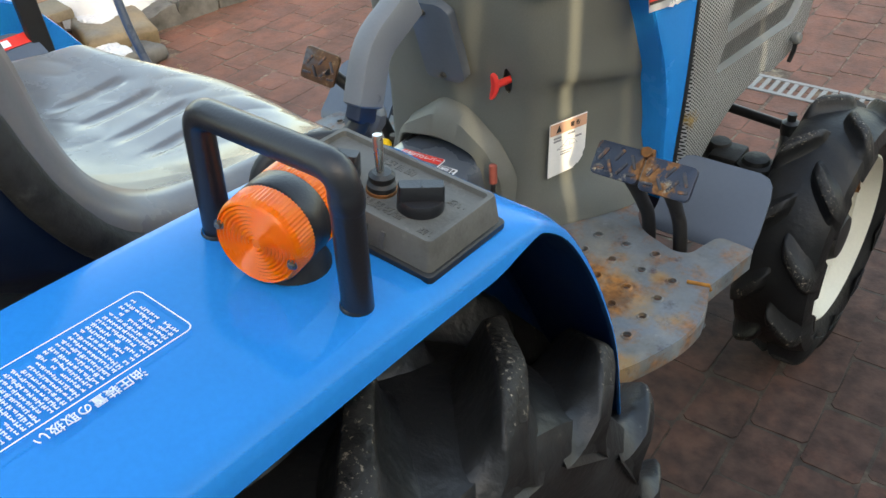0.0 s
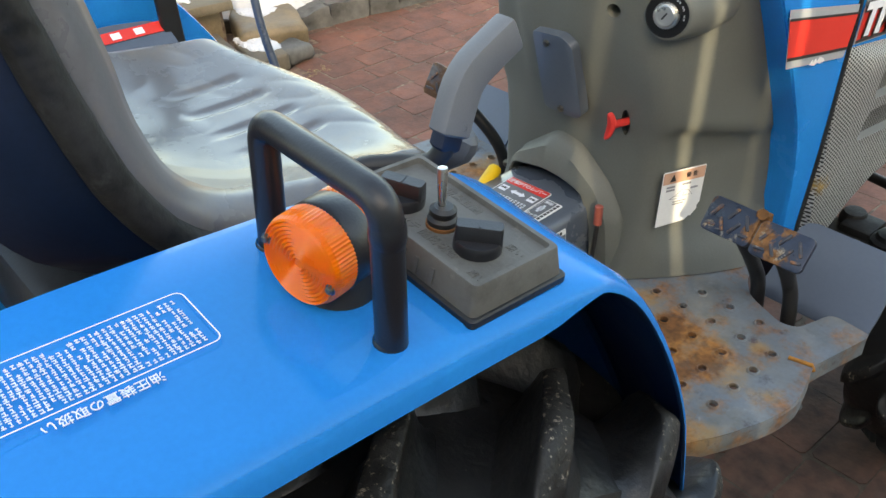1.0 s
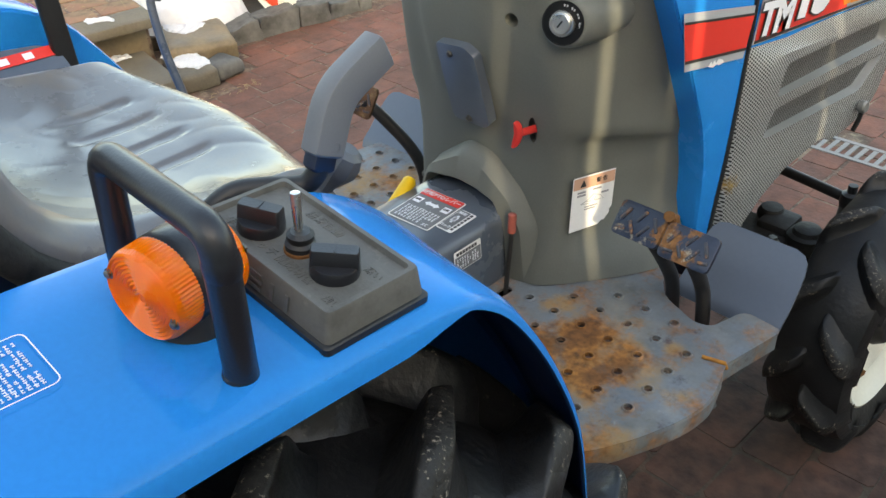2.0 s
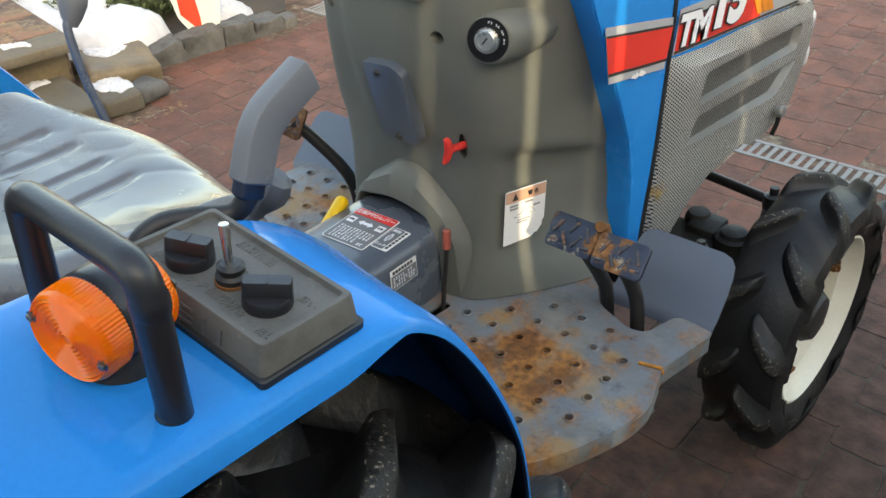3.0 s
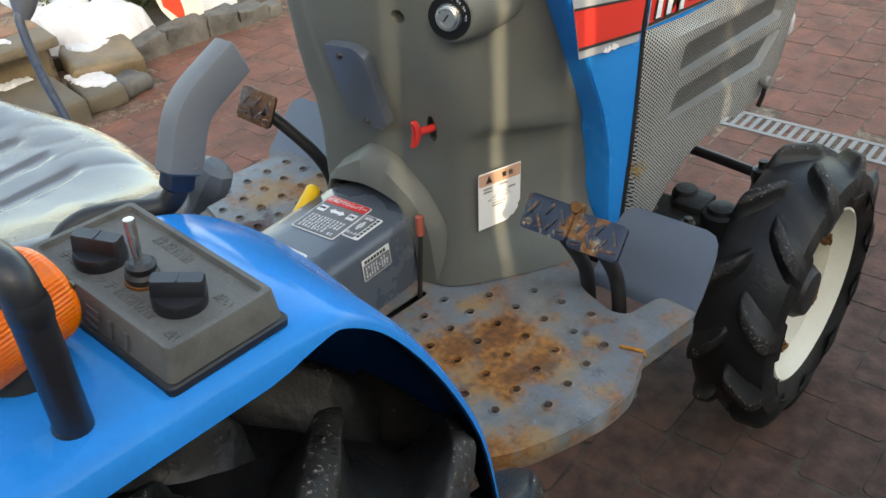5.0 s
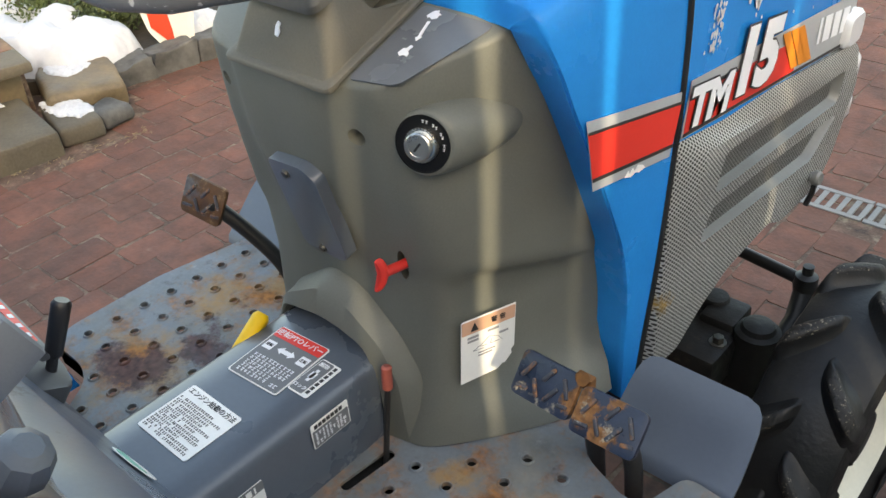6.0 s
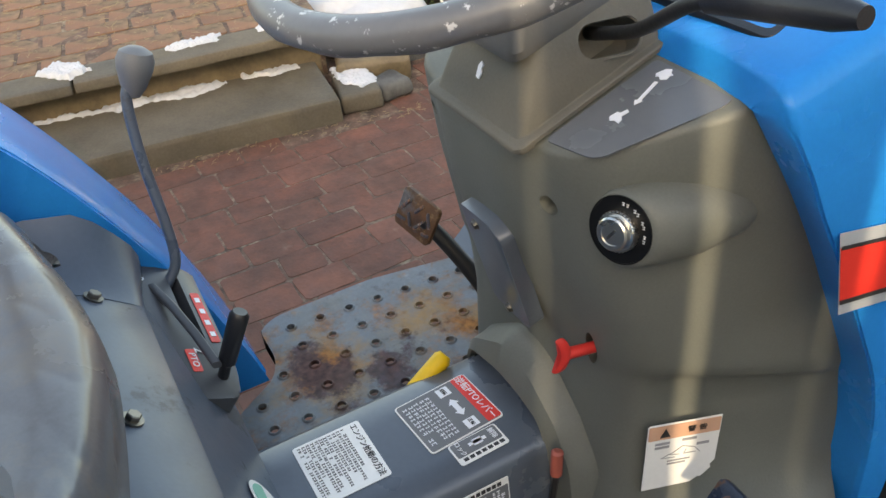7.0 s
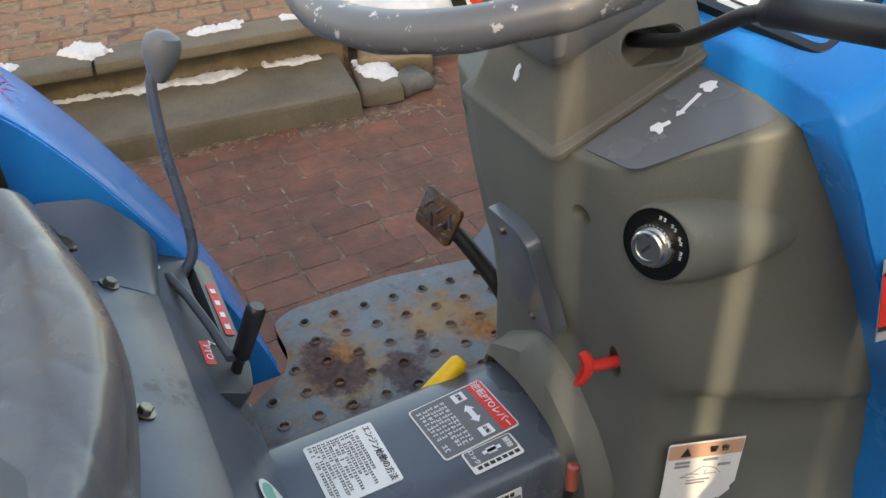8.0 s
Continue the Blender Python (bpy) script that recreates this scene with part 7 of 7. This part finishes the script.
stain(TERRA, (0.17, 0.125, 0.075), 0.95, scale=6, low=0.44, high=0.64, strength=0.8)
stain(TERRA, (0.07, 0.06, 0.03), 0.95, scale=11, low=0.58, high=0.70, strength=0.6, seed=3.0)
terra_kinds = []
for k in range(4):
    me = paver_mesh(0.145, 0.118, 70 + k)
    me.materials.clear()
    me.materials.append(TERRA)
    terra_kinds.append(me)
for i in range(13):
    for j in range(12):
        ob = new("terrace_paver", rp.choice(terra_kinds))
        ob.parent = terrace
        ob.matrix_world = STEP @ pose(-0.456 - 0.125 * i, -0.03 - 0.153 * j - (0.076 if i % 2 else 0), 0.222 + rp.uniform(-0.003, 0.002), rp.uniform(-0.8, 0.8), rp.uniform(-0.8, 0.8), 90 + rp.uniform(-2, 2))


def snow_patch(name, outline, z, height, label, m=Matrix.Identity(4), seed=0, rough=0.5, parent=None, cells=110):
    """A lump of old snow: a height field that thins out to an uneven edge."""
    xs, ys = [p[0] for p in outline], [p[1] for p in outline]
    x0, x1, y0, y1 = min(xs) - 0.02, max(xs) + 0.02, min(ys) - 0.02, max(ys) + 0.02
    poly = [Vector((x, y)) for x, y in outline]

    def depth(p):
        inside, best = False, 9.0
        for a, b in zip(poly, poly[1:] + poly[:1]):
            if (a.y > p.y) != (b.y > p.y) and p.x < (b.x - a.x) * (p.y - a.y) / (b.y - a.y) + a.x:
                inside = not inside
            t = max(0, min(1, (p - a).dot(b - a) / max((b - a).length_squared, 1e-9)))
            best = min(best, (a + (b - a) * t - p).length)
        return best if inside else -best
    scale = max(x1 - x0, y1 - y0)
    step = scale / cells
    nx, ny = int((x1 - x0) / step) + 1, int((y1 - y0) / step) + 1
    reach = height * 1.1
    bm = bmesh.new()
    grid = {}
    for i in range(nx + 1):
        for j in range(ny + 1):
            p = Vector((x0 + i * step, y0 + j * step))
            d = depth(p) + 0.016 * rough * noise.noise(Vector((p.x * 10 + seed, p.y * 10, 0))) + 0.009 * rough * noise.noise(Vector((p.x * 38, p.y * 38 + seed, 0))) + 0.004 * rough * noise.noise(Vector((p.x * 95, p.y * 95 + seed, 2)))
            if d > -step * 2.5:
                f = max(0, min(1, d / reach))
                h = height * math.sqrt(f * (2 - f)) * (0.85 + 0.35 * rough * noise.noise(Vector((p.x * 9, p.y * 9, seed)))) + 0.007 * rough * noise.noise(Vector((p.x * 45, p.y * 45, seed))) + 0.003 * rough * noise.noise(Vector((p.x * 110, p.y * 110, seed)))
                zz = z(p.x, p.y) if callable(z) else z
                grid[i, j] = bm.verts.new((p.x, p.y, zz + (max(h, 0.0008) if d > 0 else d * 0.5)))
    for i in range(nx):
        for j in range(ny):
            q = [grid.get(k) for k in ((i, j), (i + 1, j), (i + 1, j + 1), (i, j + 1))]
            if all(q):
                bm.faces.new(q)
    bm.transform(m)
    ob = part(name, bm, SNOW, parent, angle=80)
    return tagged(ob, label, "snow", kind="stuff")


snow_patch("snow", [(-0.352, -0.96), (-0.325, -0.92), (-0.300, -0.62), (-0.278, -0.40), (-0.295, -0.325), (-0.352, -0.315)], 0.078, 0.018, "strip of crusted snow on the step's tread", STEP, 1, 1.5)
snow_patch("snow", [(-0.352, -0.27), (-0.318, -0.26), (-0.300, -0.15), (-0.310, -0.06), (-0.352, -0.055)], 0.078, 0.013, "small strip of snow on the step's tread", STEP, 2, 1.4)
snow_patch("snow", [(-0.44, -0.82), (-0.37, -0.90), (-0.295, -0.79), (-0.325, -0.71), (-0.40, -0.75)], 0.220, 0.018, "thin snow on the coping", STEP, 3, 1.2)
snow_patch("snow", [(-0.41, -0.40), (-0.365, -0.47), (-0.330, -0.43), (-0.340, -0.31), (-0.40, -0.29)], 0.220, 0.011, "thin snow on the coping", STEP, 4, 1.4)
snow_patch("snow", [(-0.39, -0.16), (-0.34, -0.17), (-0.31, -0.09), (-0.36, -0.07)], 0.220, 0.010, "thin snow on the coping's corner", STEP, 5, 1.2)
snow_patch("snow", [(-0.40, -1.10), (-0.32, -1.12), (-0.28, -1.02), (-0.34, -0.98)], 0.220, 0.011, "thin snow on the coping", STEP, 11, 1.2)


def stone(name, bm, material, label, category="stone"):
    return tagged(part(name, bm, material, None, angle=55), label, category)


stone("stone_block", worn_block(bmesh.new(), -0.25, 0.0, -0.075, 0.065, 0, 0.062, pose(-1.862, 0.905, 0, 0, 0, -14), 0.006, 21), CONCRETE, "small flat concrete block with snow on top")
snow_patch("snow", [(-0.245, -0.06), (-0.13, -0.066), (-0.055, 0.0), (-0.085, 0.052), (-0.235, 0.056)], 0.060, 0.012, "patch of snow on the small block", pose(-1.862, 0.905, 0, 0, 0, -14), 6, 1.0)
stone("stone_block", worn_block(bmesh.new(), -0.12, 0.0, -0.062, 0.060, 0, 0.060, pose(-1.868, 1.035, 0, 0, 0, 8), 0.009, 22, bevel=0.02), STONE, "small rounded grey block beside the steps")
stone("stone_slab", worn_block(bmesh.new(), -0.42, 0.0, -0.12, 0.13, 0, 0.092, pose(-2.02, 1.005, 0, 0, 0, -22), 0.012, 23, bevel=0.02), SANDSTONE, "wet yellowish sandstone slab")
snow_patch("snow", [(-0.40, -0.10), (-0.22, -0.10), (-0.14, -0.03), (-0.22, 0.06), (-0.38, 0.10)], 0.088, 0.012, "thin melting snow on the slab", pose(-2.02, 1.005, 0, 0, 0, -22), 7, 1.0)
base = Vector((-2.13, 1.17, 0))
for k, (l, h, w, turn) in enumerate(((0.16, 0.074, 0.11, 10), (0.17, 0.086, 0.12, 8), (0.14, 0.076, 0.11, 12), (0.14, 0.060, 0.11, 6), (0.06, 0.042, 0.09, 10))):
    d = Vector((math.sin(radians(turn)), math.cos(radians(turn)), 0))
    m = Matrix.Translation(base) @ Matrix.Rotation(radians(-turn), 4, "Z")
    stone("rough_kerb_stone", worn_block(bmesh.new(), -w, 0.0, 0.0, l - 0.004, -0.01, h, m, 0.016, 30 + k, cuts=10, bevel=0.004), STONE, "rough broken grey kerb stone beside a flower bed")
    base = base + d * l
# bed behind the kerb
bm = bmesh.new()
bed = [(-2.20, 1.16), (-2.10, 1.84), (-2.3, 2.0), (-4.4, 2.0), (-4.4, 0.75), (-2.5, 0.80)]
slab(bm, bed, Matrix.Translation((0, 0, 0.05)), 0.06)
tagged(part("flower_bed", bm, EARTH, None, smooth=False), "dark earth of the flower bed", "flower bed", kind="structure")
snow_patch("snow_heap", [(-2.21, 1.10), (-2.20, 1.26), (-2.24, 1.36), (-2.40, 1.42), (-2.75, 1.36), (-3.5, 1.15), (-3.6, 0.86), (-2.9, 0.84), (-2.50, 0.94), (-2.32, 1.02)], 0.05, 0.13, "heap of dirty old snow behind the kerb", Matrix.Identity(4), 8, 0.9, cells=150)
snow_patch("snow_heap", [(-2.18, 1.50), (-2.15, 1.66), (-2.20, 1.74), (-2.40, 1.70), (-2.46, 1.56), (-2.3, 1.48)], 0.05, 0.085, "small heap of snow in the flower bed", Matrix.Identity(4), 9, 0.9)

# painted board leaning at the kerb
sign = thing("sign_board", "white painted sign board with a red field, standing in the bed", "sign", at=(-2.17, 1.455, 0.055))
sm = facing((0, 0, 0), (0.86, -0.50, 0.05), (0.05, 0.12, 1))
bm = bmesh.new()
slab(bm, smooth_outline([(-0.085, 0.06), (-0.035, 0.0), (0.045, -0.01), (0.075, 0.02), (0.09, 0.75), (-0.12, 0.75), (-0.13, 0.2)], 0.02), sm, 0.05, 0.004)
part("board", bm, POSTWHITE, sign, "thick white painted board")
bm = bmesh.new()
slab(bm, [(-0.075, 0.075), (-0.005, 0.012), (0.005, 0.015), (0.0, 0.06), (-0.045, 0.26), (-0.108, 0.26)], sm @ Matrix.Translation((0, 0, 0.002)), 0.0015)
part("red_field", bm, mat("red_paint", (0.55, 0.05, 0.02), 0.5, var=0.12), sign, "red painted field", smooth=False)


def leaf_cloud(bm, centre, radius, count, rng2, size):
    for k in range(count):
        v = Vector((rng2.gauss(0, 1), rng2.gauss(0, 1), rng2.gauss(0, 1))).normalized() * radius * rng2.uniform(0.55, 1.05)
        p = Vector(centre) + Vector((v.x, v.y, abs(v.z) * 0.9))
        n = Vector((rng2.uniform(-1, 1), rng2.uniform(-1, 1), rng2.uniform(0.1, 1))).normalized()
        mm = facing(p, n, (rng2.uniform(-1, 1), rng2.uniform(-1, 1), 0.3))
        s = size * rng2.uniform(0.6, 1.3)
        a = [mm @ Vector(q) for q in ((-s, 0, 0), (-0.2 * s, -0.42 * s, 0.1 * s), (s, 0, 0), (-0.2 * s, 0.42 * s, 0.1 * s))]
        v0 = [bm.verts.new(q) for q in a]
        bm.faces.new((v0[0], v0[1], v0[2]))
        bm.faces.new((v0[0], v0[2], v0[3]))


for k, (cx, cy, r, m2) in enumerate(((-2.55, 1.40, 0.15, LEAF), (-2.78, 1.30, 0.18, LEAF), (-2.70, 1.55, 0.17, LEAF), (-3.05, 1.22, 0.2, LEAF2), (-2.95, 1.5, 0.2, LEAF), (-2.45, 1.62, 0.13, LEAF))):
    shrub = thing("shrub", "low evergreen shrub with yellowed leaves" if m2 is LEAF2 else "low dense evergreen shrub in the bed", "shrub", "shrubs in the flower bed", at=(cx, cy, 0.05))
    r2 = random.Random(40 + k)
    for s in range(5):
        bm = bmesh.new()
        a = 2 * math.pi * s / 5
        tube(bm, [(0, 0, -0.02), (0.3 * r * math.cos(a), 0.3 * r * math.sin(a), 0.4 * r), (0.75 * r * math.cos(a), 0.75 * r * math.sin(a), 0.85 * r)], [0.006, 0.004, 0.002], 6)
        part("stem", bm, mat("shrub_stem", (0.07, 0.05, 0.03), 0.9) if k + s == 0 else bpy.data.materials["shrub_stem"], shrub)
    bm = bmesh.new()
    leaf_cloud(bm, (0, 0, 0.02), r, 900, r2, 0.014)
    leaf_cloud(bm, (0.3 * r, -0.4 * r, 0.04), r * 0.7, 450, r2, 0.013)
    tagged(part("leaves", bm, m2, shrub, "small waxy leaves", smooth=False), kind="stuff")

# low wall and a second drain cover further back
bm = worn_block(bmesh.new(), -4.6, -1.35, 2.45, 2.75, -0.02, 0.35, Matrix.Identity(4), 0.004, 50, 8)
tagged(part("low_wall", bm, WALL, None), "beige plastered low wall behind the bed", "wall", kind="structure")
drain2 = thing("drain_grate", "pale slotted steel drain cover by the flower bed", "drain grate", at=(-2.02, 2.03, 0))
bm = bmesh.new()
for j in range(9):
    box(bm, -0.12 + j * 0.027, -0.105 + j * 0.027, -0.05, 0.05, -0.02, 0.007, 0.001, 1)
box(bm, -0.13, 0.13, -0.062, -0.048, -0.02, 0.008, 0.001, 1)
box(bm, -0.13, 0.13, 0.048, 0.062, -0.02, 0.008, 0.001, 1)
part("grate_panel", bm, GRATE, drain2)

# dry straw along the foot of the steps and in the joints
bm = bmesh.new()
r3 = random.Random(77)
for k in range(1000):
    if k < 110:
        t = r3.random() ** 1.4
        p = STEP @ Vector((r3.uniform(0.0, 0.05) ** 1.0 + abs(r3.gauss(0, 0.02)), -0.9 * t + 0.25, 0.003))
    else:
        p = STEP @ Vector((r3.uniform(-1.6, -0.4), r3.uniform(-1.7, 0.0), 0.227))
    a = r3.uniform(0, math.pi)
    l = r3.uniform(0.008, 0.022 if k < 110 else 0.045)
    d = Vector((math.cos(a), math.sin(a), r3.uniform(-0.05, 0.2))) * l
    tube(bm, [p - d / 2, p + Vector((0, 0, r3.uniform(0, 0.004))), p + d / 2], 0.0007, 4)
tagged(part("dry_straw", bm, STRAW, None), "scattered dry straw on the paving", "straw", kind="stuff")

# ---- unseen board wall added behind the viewer to keep the low sun off the yard but for its gaps ----
sun_screen = new("sun_screen_wall")
tagged(sun_screen, "unseen wall of upright pale boards, added to block the sun but for narrow gaps", "wall", kind="structure")
BOARD = mat("pale_weathered_board", (0.34, 0.32, 0.29), 0.85, var=0.25, vscale=6, bump=0.5, bscale=60)
across, away = Vector((0.54, 0.84, 0)).normalized(), Vector((0.84, -0.54, 0)).normalized()
WALLM = Matrix((across, away, Vector((0, 0, 1)))).transposed().to_4x4()
WALLM.translation = away * 2.3
joints = [-5.2, -3.9, -2.6, -1.5, -0.75, -0.33, 0.016, 0.304, 0.430, 0.548, 0.914, 1.35, 2.2, 3.2, 4.4, 5.6]
# width of each gap and the heights between which it opens from nearly shut to its full width
# narrowed low down so that the sun streaks let through fade there
GAPS = {0.304: (0.0016, 1.38, 1.52), 0.430: (0.0048, 1.36, 1.50), 0.548: (0.0042, 1.63, 1.73), 0.914: (0.0035, 1.20, 1.40)}
HEIGHTS = (-0.02, 0.85, 1.20, 1.36, 1.50, 1.63, 1.73, 2.4)


def gap(joint, z):
    wide, shut, full = GAPS.get(joint, (0.0002, 0.0, 0.1))
    return wide * (0.18 + 0.82 * min(max((z - shut) / (full - shut), 0), 1))


for a, b in zip(joints, joints[1:]):
    bm = bmesh.new()
    loft(bm, [[Vector((a + gap(a, z), -0.012, z)), Vector((b - gap(b, z), -0.012, z)), Vector((b - gap(b, z), 0.012, z)), Vector((a + gap(a, z), 0.012, z))] for z in HEIGHTS])
    bm.transform(WALLM)
    part("board", bm, BOARD, sun_screen, smooth=False)
